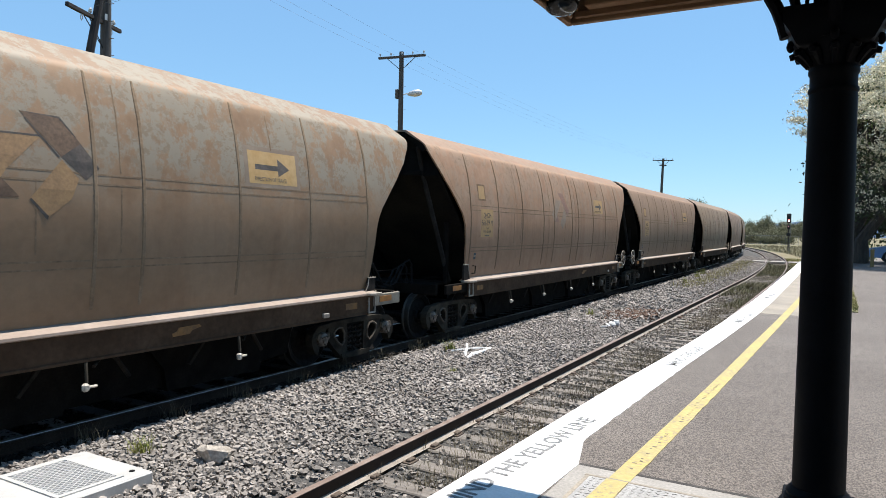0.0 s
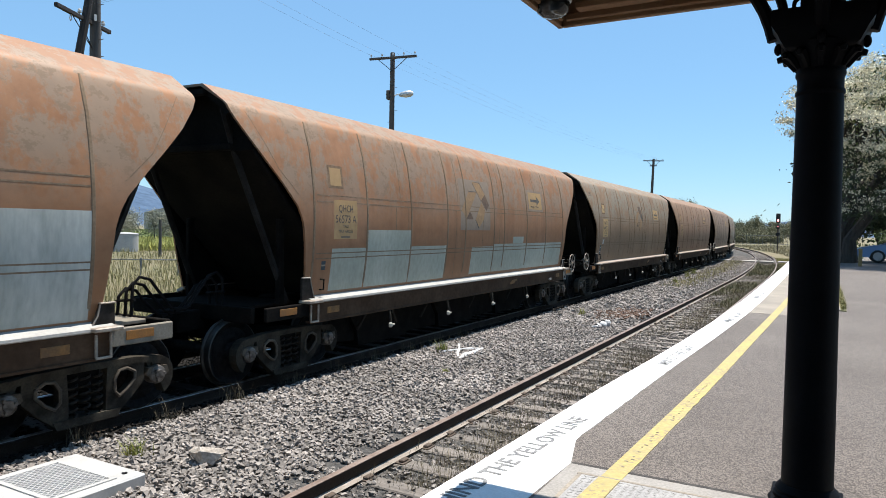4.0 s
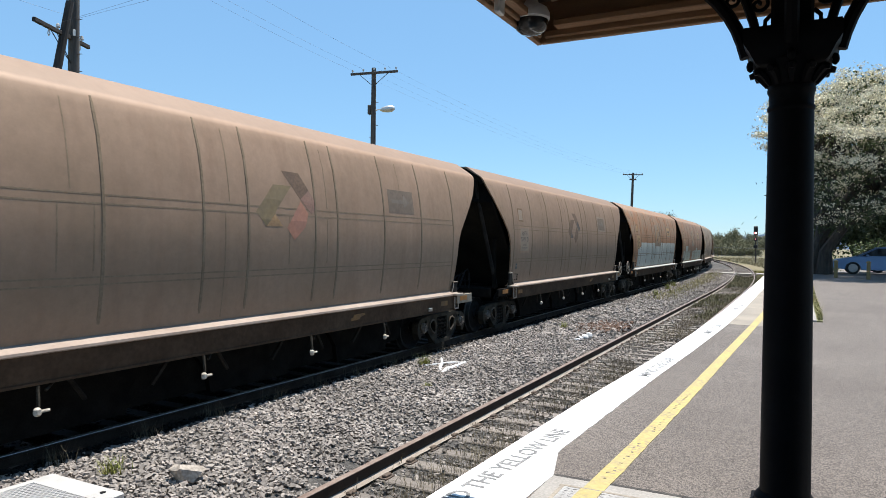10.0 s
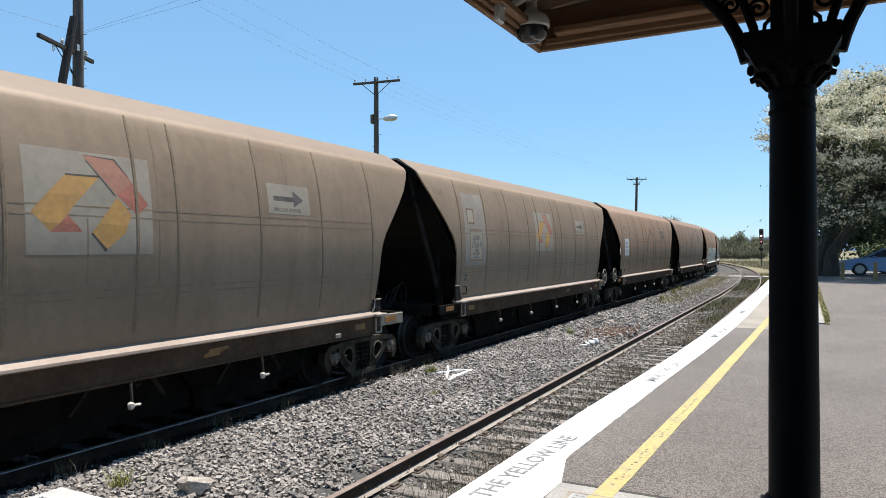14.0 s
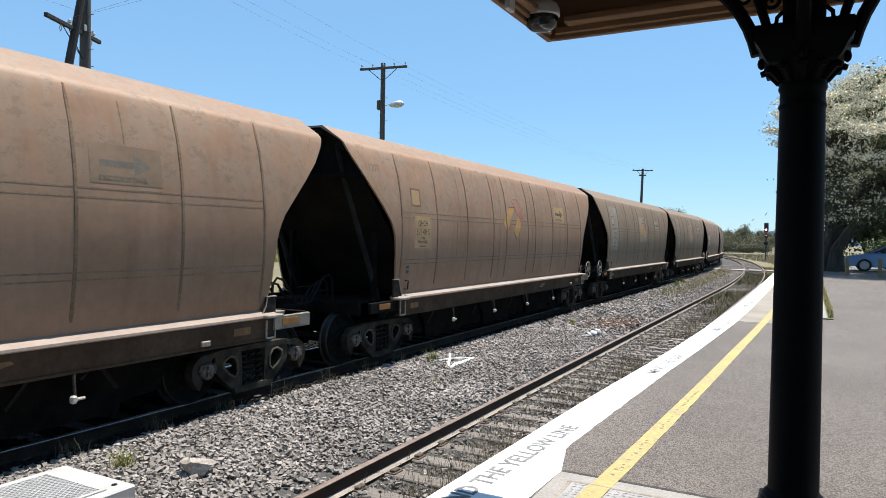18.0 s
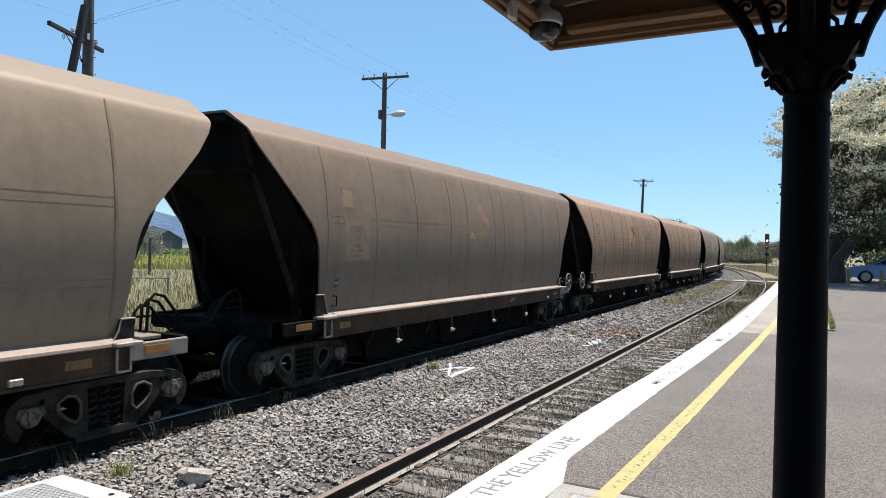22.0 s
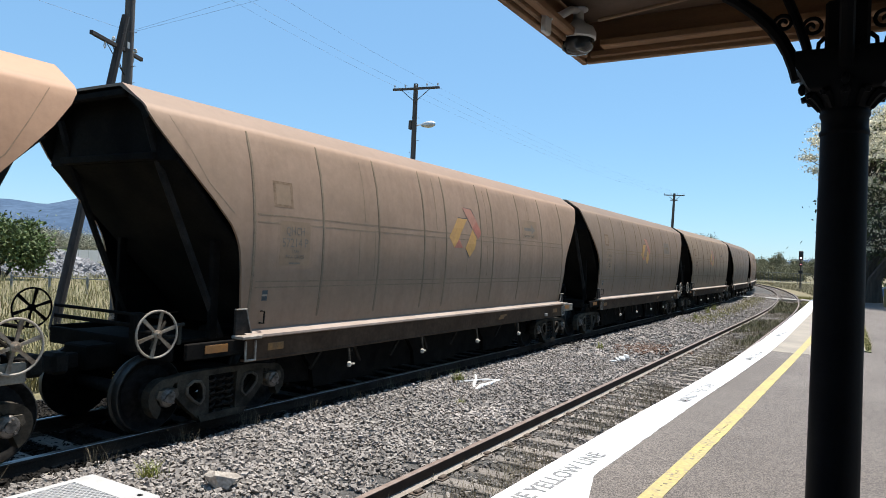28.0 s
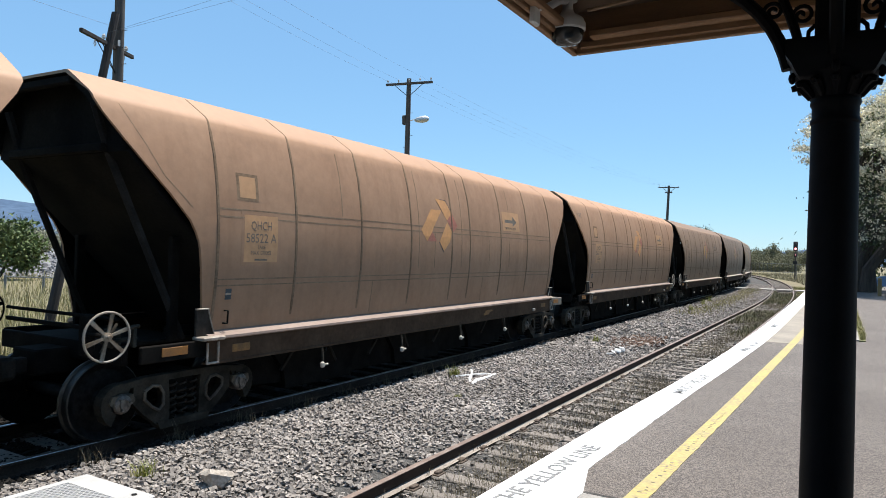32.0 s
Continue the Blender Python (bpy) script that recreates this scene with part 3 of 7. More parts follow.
# ---- the plan: two tracks that run straight along +y and then bend to the left ----
NEAR_X, FAR_X, BEND_Y, NEAR_R = -3.16, -8.16, 36.0, 386.0


def track_point(x0, s):
    """The place and heading, s metres along the line that starts at x0."""
    r, y0 = (400.0, 44.0) if x0 == FAR_X else (NEAR_R, BEND_Y)
    if s <= y0:
        return Vector((x0, s, 0)), 0.0
    a = (s - y0) / r
    return Vector((x0 - r + r * math.cos(a), y0 + r * math.sin(a), 0)), a


def steps(a, b, fine, coarse, bend=70.0):
    out, s = [], a
    while s < b:
        out.append(s)
        s += fine if s < bend else coarse
    return out + [b]


def sweep(g, x0, profile, ss, closed=True):
    """A section (across, up) carried along a track line."""
    n, base = len(profile), len(g.v)
    for s in ss:
        p, a = track_point(x0, s)
        c, w = math.cos(a), math.sin(a)
        g.v += [(p.x + q[0] * c, p.y + q[0] * w, q[1]) for q in profile]
    m = n if closed else n - 1
    for i in range(len(ss) - 1):
        for k in range(m):
            j = (k + 1) % n
            g.f.append((base + i * n + k, base + i * n + j, base + (i + 1) * n + j, base + (i + 1) * n + k))
    return g


EDGE = [(-14, -2.0), (0, -1.88), (3.45, -1.775), (6.06, -1.69), (7.9, -1.6), (9.35, -1.54), (11.5, -1.48), (15.1, -1.43), (19.2, -1.42), (30, -1.44), (40, -1.5)]
INNER = [(-14, -1.45), (0, -1.36), (3.3, -1.31), (3.96, -1.29), (4.43, -1.41), (6.03, -1.36), (7.57, -1.31), (9.6, -1.22), (12.85, -1.11), (15.8, -1.06), (24.6, -1.02), (40, -1.02)]
YELLOW = [(-14, -1.22), (0, -1.12), (3.46, -1.025), (5.0, -0.96), (6.4, -0.905), (7.5, -0.865), (9.3, -0.81), (11.5, -0.735), (14, -0.66), (18.7, -0.54), (30, -0.42), (40, -0.36)]
PLAT = 0.9


def along(table, y):
    for (y0, x0), (y1, x1) in zip(table, table[1:]):
        if y <= y1:
            return x0 + (x1 - x0) * (y - y0) / (y1 - y0)
    return table[-1][1]


def slab(g, left, right, z0, z1, ys):
    """A strip with thickness."""
    b = len(g.v)
    for y in ys:
        g.v += [(left(y), y, z0), (right(y), y, z0), (right(y), y, z1), (left(y), y, z1)]
    for i in range(len(ys) - 1):
        for k in range(4):
            j = (k + 1) % 4
            g.f.append((b + 4 * i + k, b + 4 * i + j, b + 4 * i + 4 + j, b + 4 * i + 4 + k))
    e = b + 4 * (len(ys) - 1)
    g.f += [(b, b + 1, b + 2, b + 3), (e + 3, e + 2, e + 1, e)]
    return g


# ---- ground to the horizon ----
def ground_height(x, y):
    d = math.hypot(x, y)
    bump_ = 0.25 * noise.noise(Vector((x * 0.03, y * 0.03, 3))) * min(1, d / 60)
    away = max(0.0, d - 250) * 0.0015
    right = 0.35 if (x > -20 and y > 55) else 0.0
    return -0.55 + bump_ + right - away


def build_ground():
    ticks = [-3500, -1800, -900, -500, -300, -200, -150] + list(range(-120, 121, 8)) + [150, 200, 300, 500, 900, 1800, 3500]
    g = Geo()
    n = len(ticks)
    for y in ticks:
        for x in ticks:
            g.v.append((x, y, ground_height(x, y)))
    for j in range(n - 1):
        for i in range(n - 1):
            a = j * n + i
            g.f.append((a, a + 1, a + n + 1, a + n))
    single("ground", g, "ground", "dry grassy ground of weeds and bare soil", "ground", "structure")


build_ground()

# ballast bed under both tracks
g = Geo()
bed = [(-9.6, -0.62), (-8.2, -0.32), (-6.5, -0.24), (-5.75, -0.235), (-4.25, -0.215), (-3.95, -0.12), (-3.4, -0.07), (-2.2, -0.065), (-1.5, -0.085), (-1.0, -0.12), (-0.8, -0.185), (0, -0.2), (0.95, -0.215), (1.9, -0.3), (2.6, -0.6)]
sweep(g, NEAR_X, bed, steps(-30, 340, 1.0, 4.0), closed=False)
single("ballast_bed", g, "bed", "grey crushed stone ballast bed under the tracks", "ballast", "structure")

# ---- rails ----
RAIL = [(-0.073, -0.165), (0.073, -0.165), (0.073, -0.15), (0.012, -0.125), (0.012, -0.045), (0.034, -0.036), (0.035, -0.006),
        (0.028, 0.0), (-0.028, 0.0), (-0.035, -0.006), (-0.034, -0.036), (-0.012, -0.045), (-0.012, -0.125), (-0.073, -0.15)]
HEAD = [(-0.027, 0.0), (0.034, -0.006), (0.0365, -0.006), (0.0355, -0.002), (0.0325, 0.001), (0.027, 0.003), (-0.027, 0.003)]
for x0, label, head in ((NEAR_X, "rusty steel rails of the platform track", "rail_rusty_head"), (FAR_X, "steel rails under the goods train", "rail_head")):
    line = thing("railway_track", Matrix(), label + " on timber sleepers", "track", kind="structure")
    for side in (-0.7525, 0.7525):
        g = sweep(Geo(), x0, [(a + side, b) for a, b in RAIL], steps(-30, 330, 2.0, 3.0))
        rail = part("rail", g, "rail_side" if x0 == NEAR_X else "rail_shaded", line)
        foot = [(-0.075, -0.152), (-0.014, -0.127), (0.014, -0.127), (0.075, -0.152), (0.075, -0.15), (0.014, -0.124), (-0.014, -0.124), (-0.075, -0.15)]
        if x0 == NEAR_X:
            part("rail_foot", sweep(Geo(), x0, [(a + side, b) for a, b in foot], steps(-30, 330, 2.0, 3.0)), "rail_foot", rail, "dusty pale rail foot")
        part("running_surface", sweep(Geo(), x0, [(a + side, b) for a, b in HEAD], steps(-30, 330, 2.0, 3.0)), head, rail, "worn rail top")
    TRACKS = (TRACKS if x0 == FAR_X else []) + [line]

# ---- platform ----
YS = [-14 + i for i in range(14)] + [i * 0.5 for i in range(0, 81)]
g = Geo()
slab(g, lambda y: along(EDGE, y) + 0.1, lambda y: 34.0, -0.8, PLAT, YS)
single("platform", g, "asphalt", "grey-brown bitumen platform surface with worn patches", "platform", "structure", smooth=False)
g = Geo()
slab(g, lambda y: 1.4, lambda y: 60.0, -0.8, PLAT - 0.004, [40, 48, 56, 64, 80])
single("forecourt", g, "asphalt_road", "grey bitumen car park behind the platform", "car park", "structure", smooth=False)
g = Geo()
slab(g, lambda y: along(EDGE, y), lambda y: along(EDGE, y) + 0.1, PLAT - 0.16, PLAT + 0.003, YS)
coping = single("platform_coping", g, "white_line", "white-painted concrete platform edge", "platform edge", "structure", smooth=False)
g = Geo()
slab(g, lambda y: along(EDGE, y) + 0.06, lambda y: along(EDGE, y) + 0.1, -0.8, PLAT - 0.16, YS)
single("platform_face", g, "concrete_dull", "dull concrete wall below the platform edge", "wall", "structure", smooth=False)
g = slab(Geo(), lambda y: along(EDGE, y) + 0.1, lambda y: along(INNER, y) + 0.009 * noise.noise(Vector((y * 6.0, 0, 0))) * (y > 4.5), PLAT - 0.02, PLAT + 0.0035, [-14, -8, -4] + [i * 0.09 for i in range(-10, 445)])
white = single("edge_stripe", g, "white_line", "broad white painted stripe with grey stencilled warnings", "line marking", "structure", smooth=False)
g = slab(Geo(), lambda y: along(YELLOW, y) - 0.06, lambda y: along(YELLOW, y) + 0.06 + 0.012 * noise.noise(Vector((y * 6.0, 4, 0))), PLAT - 0.02, PLAT + 0.0045, [-14, -8, -4] + [i * 0.09 for i in range(-10, 445)])
single("yellow_line", g, "yellow_line", "scuffed yellow painted safety line", "line marking", "structure", smooth=False)
# small worn print along the line, too fine to read
random.seed(3)
line_print = Geo()
for y in [4.05 + 0.055 * i for i in range(50)]:
    if random.random() < 0.6:
        line_print.box((along(YELLOW, y) + random.uniform(-0.012, 0.012), y, PLAT + 0.0052), (random.uniform(0.01, 0.028), random.uniform(0.008, 0.02), 0.0016))
tagged(single("line_print", line_print, "ink_faint", "row of small worn black print on the yellow line", "lettering", "structure", smooth=False), kind="structure")
# stencilled words, read from the platform
for words, x, y, size, st in (("BEHIND THE YELLOW LINE", -1.612, 2.83, 0.178, 0.98), ("MIND THE GAP", -1.385, 7.4, 0.175, 1.16), ("MIND THE GAP", -1.23, 11.55, 0.175, 1.18), ("MIND THE GAP", -1.18, 16.25, 0.175, 1.18)):
    ang = 86.5 if y < 4 else 87.2
    lettering("stencilled_words", words, size, "stencil" if y < 4 else "stencil_faint", white, pose(x, y, PLAT + 0.0055, 0, 0, ang), st, bold=0.003)

# concrete slab with a steel lid, pale paving farther on
g = slab(Geo(), lambda y: -1.29, lambda y: 6.0, PLAT - 0.05, PLAT + 0.0025, [-14, 3.96])
single("concrete_apron", g, "concrete", "pale concrete apron under the awning", "paving", "structure", smooth=False)
lid = thing("cover_plate", pose(-1.17, 3.8, PLAT + 0.004), "chequered galvanised steel cover set in the concrete", "cover")
part("plate", Geo().box((0.55, -0.6, 0.0), (1.1, 1.2, 0.006)), "checker", lid)
g = Geo()
for i in range(27):
    for j in range(29):
        g.box((0, 0, 0), (0.024, 0.008, 0.003), 0, pose(0.03 + i * 0.04, -0.025 - j * 0.04, 0.004, 0, 0, 45 if (i + j) % 2 else -45))
tagged(part("tread", g, "checker", lid, smooth=False), kind="stuff")
g = slab(Geo(), lambda y: along(YELLOW, y) - 0.06, lambda y: along(YELLOW, y) + 0.06, PLAT + 0.002, PLAT + 0.0135, [2.61, 3.2, 3.795])
single("yellow_line", g, "yellow_line", "yellow safety line painted over the steel cover", "line marking", "structure", smooth=False)
g = slab(Geo(), lambda y: -1.285, lambda y: 6.0, PLAT - 0.02, PLAT + 0.004, [3.955, 3.985])
single("bitumen_joint", g, "joint", "dark bitumen joint between concrete and asphalt", "joint", "structure", smooth=False)
g = Geo().box((0.55, 0.012, 0), (1.16, 0.024, 0.01), 0.002)
g.box((-0.012, -0.6, 0), (0.024, 1.2, 0.01), 0.002)
part("lid_frame", g, "concrete_dull", lid)
g = slab(Geo(), lambda y: along(INNER, y), lambda y: 0.16, PLAT - 0.05, PLAT + 0.0022, [13.2 + i * 0.8 for i in range(34)])
single("concrete_paving", g, "concrete_dull", "weathered pale concrete paving farther along the platform", "paving", "structure", smooth=False)
g = slab(Geo(), lambda y: 0.2, lambda y: 0.32, PLAT - 0.05, PLAT + 0.03, [14.5, 20, 30])
single("garden_edging", g, "concrete", "low pale concrete edging beside a strip of grass", "kerb", "structure", smooth=False)
g = slab(Geo(), lambda y: 0.32, lambda y: 0.42, PLAT - 0.05, PLAT + 0.02, [14.5, 20, 30])
single("garden_strip", g, "verge", "narrow strip of soil with dry grass", "garden bed", "structure", smooth=False)

# footpath across the rails, far along
g = Geo()
for a, b in ((-9.0, -7.0), (-5.9, -4.75), (-4.55, -3.5), (-3.2, -1.5)):
    g.box(((a + b) / 2, 63.6, -0.06), (b - a, 2.2, 0.12), 0.01)
single("track_crossing", g, "concrete", "pale concrete pedestrian crossing over the rails", "crossing", "structure")

# ---- awning, and an unseen wall added to carry it and block light ----
single("wall_station", Geo().box((3.85, -5.0, 2.6), (0.3, 14.0, 5.2)), "wall", "unseen plain rendered station wall added behind the awning", "wall", "structure")
CAN_X, CAN_Y = -1.66, 4.6


aw = thing("platform_awning", pose(0, 0, 0), "timber awning with orange-brown fascia boards and iron roofing", "awning", kind="structure")
# the awning and its ironwork are drawn up at a larger size and set smaller
SMALL = Matrix.Translation((0, 0, 0.23)) @ Matrix.Scale(0.9, 4)
M2 = SMALL @ Matrix(((1, 0.012, 0, -0.055), (0, 1, 0, 0), (0, 0, 1, 3.7), (0, 0, 0, 1)))


def tilt(g):
    g.v = [tuple(M2 @ Vector(p)) for p in g.v]
    return g


part("fascia", tilt(Geo().box((CAN_X + 0.02, (CAN_Y - 12) / 2, 0.19), (0.04, CAN_Y + 12, 0.38), 0.006)), "fascia", aw, "orange-brown painted fascia board")
part("fascia", tilt(Geo().box(((CAN_X + 4.0) / 2 + 0.02, CAN_Y - 0.02, 0.19), (4.0 - CAN_X - 0.04, 0.04, 0.38), 0.006)), "fascia", aw, "orange-brown painted fascia board")
g = Geo()
for k, (o, zz, w) in enumerate(((0.05, 0.035, 0.03), (0.115, 0.075, 0.09))):
    g.box(((CAN_X + 4.0) / 2 + o / 2, CAN_Y - o, zz + 0.02), (4.0 - CAN_X - 2 * o, w, 0.05), 0.008)
part("moulding", tilt(g), "fascia", aw)
g = Geo()
for k, (o, zz, w) in enumerate(((0.055, 0.03, 0.03), (0.1, 0.055, 0.06))):
    g.box((CAN_X + o, (CAN_Y - 12) / 2 - o / 2, zz + 0.02), (w, CAN_Y + 12 - 2 * o, 0.05), 0.008)
part("moulding", tilt(g), "fascia", aw)
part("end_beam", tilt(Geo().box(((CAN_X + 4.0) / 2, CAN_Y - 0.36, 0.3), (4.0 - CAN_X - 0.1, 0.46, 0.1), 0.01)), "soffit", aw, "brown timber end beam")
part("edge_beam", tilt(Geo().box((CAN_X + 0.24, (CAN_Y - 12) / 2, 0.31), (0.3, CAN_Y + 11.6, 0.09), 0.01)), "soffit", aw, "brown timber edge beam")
for k in range(11):
    part("rafter", tilt(Geo().box((1.2, CAN_Y - 0.72 - k * 1.1, 0.27), (5.4, 0.07, 0.13), 0.006)), "rafter", aw)
for k in range(5):
    part("purlin", tilt(Geo().box((CAN_X + 0.75 + k * 0.95, (CAN_Y - 12) / 2, 0.36), (0.06, CAN_Y + 11.6, 0.06), 0.005)), "rafter", aw)
g = Geo()
b0 = 0
cols = [CAN_X + 0.05 + 0.019 * i for i in range(297)]
for x in cols:
    zz = 0.41 + 0.009 * math.sin(2 * math.pi * (x - CAN_X) / 0.076)
    g.v += [(x, -12.0, zz), (x, CAN_Y + 0.05, zz), (x, -12.0, zz + 0.004), (x, CAN_Y + 0.05, zz + 0.004)]
for i in range(len(cols) - 1):
    a, b = 4 * i, 4 * i + 4
    g.f += [(a, b, b + 1, a + 1), (a + 2, a + 3, b + 3, b + 2), (a + 1, b + 1, b + 3, a + 3)]
part("roof_sheet", tilt(g), "iron_sheet", aw, "grey corrugated iron roofing")

# cast-iron column with capital and scrolled brackets
PX, PY = -0.04, 4.05
col = thing("awning_column", SMALL @ pose(PX, PY, PLAT), "near-black cast-iron column with moulded capital and scroll brackets", "column")
g = Geo().box((0, 0, 0.012), (0.34, 0.34, 0.024), 0.005)
g.lathe([(0.16, 0.024), (0.16, 0.04), (0.148, 0.05), (0.152, 0.065), (0.138, 0.08), (0.127, 0.095)], 28)
part("base", g, "iron_post", col)
g = Geo().box((0, 0, -0.128), (0.46, 0.46, 0.056), 0.01)
g.lathe([(0.215, -0.1), (0.215, -0.08), (0.195, -0.07), (0.2, -0.055), (0.185, -0.04), (0.175, -0.02), (0.185, 0.0), (0.175, 0.012)], 28)
part("pedestal", g, "iron_post", col)
part("shaft", Geo().lathe([(0.123, 0.09), (0.1215, 0.5), (0.117, 1.2), (0.109, 2.12), (0.107, 2.15)], 32), "iron_post", col)
g = Geo().lathe([(0.108, 2.11), (0.115, 2.12), (0.115, 2.135), (0.108, 2.145), (0.108, 2.2), (0.116, 2.215), (0.116, 2.23), (0.11, 2.245),
                 (0.118, 2.27), (0.145, 2.31), (0.185, 2.35), (0.19, 2.365), (0.175, 2.375)], 28)
part("capital", g, "iron_post", col)
for k in range(12):
    a = math.radians(30 * k)
    pts = [(0.115 * math.cos(a), 0.115 * math.sin(a), 2.25), (0.14 * math.cos(a), 0.14 * math.sin(a), 2.29), (0.175 * math.cos(a), 0.175 * math.sin(a), 2.325), (0.192 * math.cos(a), 0.192 * math.sin(a), 2.315), (0.19 * math.cos(a), 0.19 * math.sin(a), 2.3)]
    part("leaf_moulding", Geo().tube(pts, [0.012, 0.02, 0.024, 0.02, 0.012], 6), "iron_post", col)
g = Geo().lathe([(0.2, 2.33), (0.235, 2.345), (0.262, 2.38), (0.275, 2.4), (0.315, 2.44), (0.32, 2.5), (0.31, 2.52), (0.15, 2.525)], 4, pose(0, 0, 0, 0, 0, 45))
for a in range(0, 8, 2):
    c, w = math.cos(math.radians(45 * a)), math.sin(math.radians(45 * a))
    g.lathe([(0.006, -0.03), (0.017, -0.018), (0.021, 0.0), (0.017, 0.02), (0.006, 0.03)], 8, pose(c * (0.235 if a % 2 else 0.2), w * (0.235 if a % 2 else 0.2), 2.37))
part("impost_block", g, "iron_post", col)
part("upper_post", Geo().box((0, 0, 2.62), (0.2, 0.2, 0.36), 0.015), "iron_post", col)
for k in range(4):
    turn = pose(0, 0, 0, 0, 0, 90 * k)

    def bent(pts, r, seg=8):
        gg = Geo().tube(pts, r, seg)
        gg.v = [tuple(turn @ Vector(p)) for p in gg.v]
        return gg

    arc = [(-0.22 - 0.13 * t - 0.25 * t ** 2.6, 0, 2.42 + 0.52 * t) for t in (0, 0.15, 0.3, 0.45, 0.6, 0.75, 0.9, 1)]
    br = part("bracket", bent(arc, 0.034), "iron_post", col)
    part("bracket_inner_bar", bent([(-0.165 - 0.14 * t ** 1.3, 0, 2.5 + 0.42 * t) for t in (0, 0.25, 0.5, 0.75, 1)], 0.024), "iron_post", br)
    sc = [(-0.155 - 0.012 * i / 20 - (0.055 - 0.002 * i) * math.cos(i * 0.42), 0, 2.70 + (0.055 - 0.002 * i) * math.sin(i * 0.42)) for i in range(24)]
    part("scroll", bent(sc, 0.011, 6), "iron_post", br)
    sc = [(-0.3 - (0.05 - 0.0018 * i) * math.cos(i * 0.42), 0, 2.74 + (0.05 - 0.0018 * i) * math.sin(i * 0.42)) for i in range(24)]
    part("scroll", bent(sc, 0.011, 6), "iron_post", br)
    part("scroll", bent([(-0.1, 0, 2.53), (-0.135, 0, 2.56), (-0.13, 0, 2.61), (-0.1, 0, 2.64)], 0.012, 6), "iron_post", br)

# dome camera on its arm
cc = thing("security_camera", SMALL @ pose(-1.556, 4.2, 0.19), "white dome security camera on a bracket under the awning", "camera")
part("arm", Geo().tube([(-0.02, -0.45, 3.57), (-0.01, -0.3, 3.62), (-0.005, -0.12, 3.72), (0.0, 0, 3.75)], 0.024, 10), "white_plastic", cc)
part("mount", Geo().box((-0.03, -0.46, 3.53), (0.035, 0.09, 0.13), 0.008), "white_plastic", cc)
part("cap", Geo().lathe([(0.035, 3.775), (0.06, 3.765), (0.062, 3.752), (0.034, 3.742), (0.036, 3.68)], 20), "white_plastic", cc)
part("housing", Geo().lathe([(0.036, 3.69), (0.05, 3.665), (0.1, 3.635), (0.118, 3.6), (0.118, 3.565), (0.11, 3.555)], 28), "white_plastic", cc)
part("lens_core", Geo().lathe([(0.1, 3.56), (0.1, 3.535), (0.09, 3.51), (0.07, 3.498), (0.02, 3.495)], 20), "black", cc)
part("dome", Geo().lathe([(0.108, 3.56), (0.108, 3.53), (0.097, 3.498), (0.066, 3.474), (0.02, 3.465), (0.002, 3.464)], 28, caps=False), "glass_dark", cc, "dark clear plastic dome")
cd = thing("conduit", SMALL, "pale conduit run under the awning", "conduit")
part("pipe", Geo().tube([(-1.42, 4.2, 3.86), (-0.4, 3.85, 3.82), (0.6, 3.5, 3.76)], 0.012, 8), "rafter", cd)


# ---- the goods train ----
PROFILE = [(1.25, 1.16), (1.345, 1.235), (1.405, 1.66), (1.438, 2.0), (1.45, 2.35), (1.445, 2.6), (1.42, 2.9), (1.385, 3.15), (1.33, 3.45),
           (1.25, 3.72), (1.203, 3.855), (1.18, 3.9), (1.132, 3.946), (0.75, 4.2), (0.72, 4.215)]
END = [(1.16, 5.74), (1.3, 5.76), (1.9, 5.84), (2.2, 5.87), (2.35, 5.91), (2.5, 5.97), (2.62, 6.05), (2.75, 6.16), (3.0, 6.42), (3.4, 6.81), (3.65, 7.03), (3.85, 7.15), (4.05, 7.17), (4.25, 7.17)]


def lerp(table, v):
    for (a, b), (c, d) in zip(table, table[1:]):
        if v <= c:
            return b + (d - b) * (v - a) / (c - a)
    return table[-1][1]


HALF = [(z, w) for w, z in PROFILE]


def half_width(z):
    return lerp(HALF, z)


def end_y(z):
    return lerp(END, z)


def body_mesh():
    zs = sorted({z for _, z in PROFILE} | {2.45, 2.25})
    sec = [(half_width(z), z) for z in zs]
    sec = sec + [(0.0, 4.22)] + [(-w, z) for w, z in reversed(sec)]
    fr = [-1, -0.8, -0.4, 0, 0.4, 0.8, 1]
    g = Geo()
    n, k = len(sec), len(fr)
    for inset in (0.0, 0.035):
        for w, z in sec:
            sgn = 1 if w > 0 else -1 if w < 0 else 0
            for q in fr:
                g.v.append((w - sgn * inset, q * end_y(min(z, 4.2)), z - (inset if z > 4.0 else 0)))
    off = n * k
    for i in range(n - 1):
        for j in range(k - 1):
            a = i * k + j
            g.f += [(a, a + 1, a + k + 1, a + k), (off + a, off + a + k, off + a + k + 1, off + a + 1)]
    for i in range(n - 1):
        for j in (0, k - 1):
            a = i * k + j
            g.f.append((a, a + k, off + a + k, off + a))
    for i in (0, n - 1):
        for j in range(k - 1):
            a = i * k + j
            g.f.append((a, a + 1, off + a + 1, off + a))
    me = g.mesh("body", True, 30)
    # inner faces take slot 1, coloured for the shade inside
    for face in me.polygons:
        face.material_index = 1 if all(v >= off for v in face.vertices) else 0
    return me


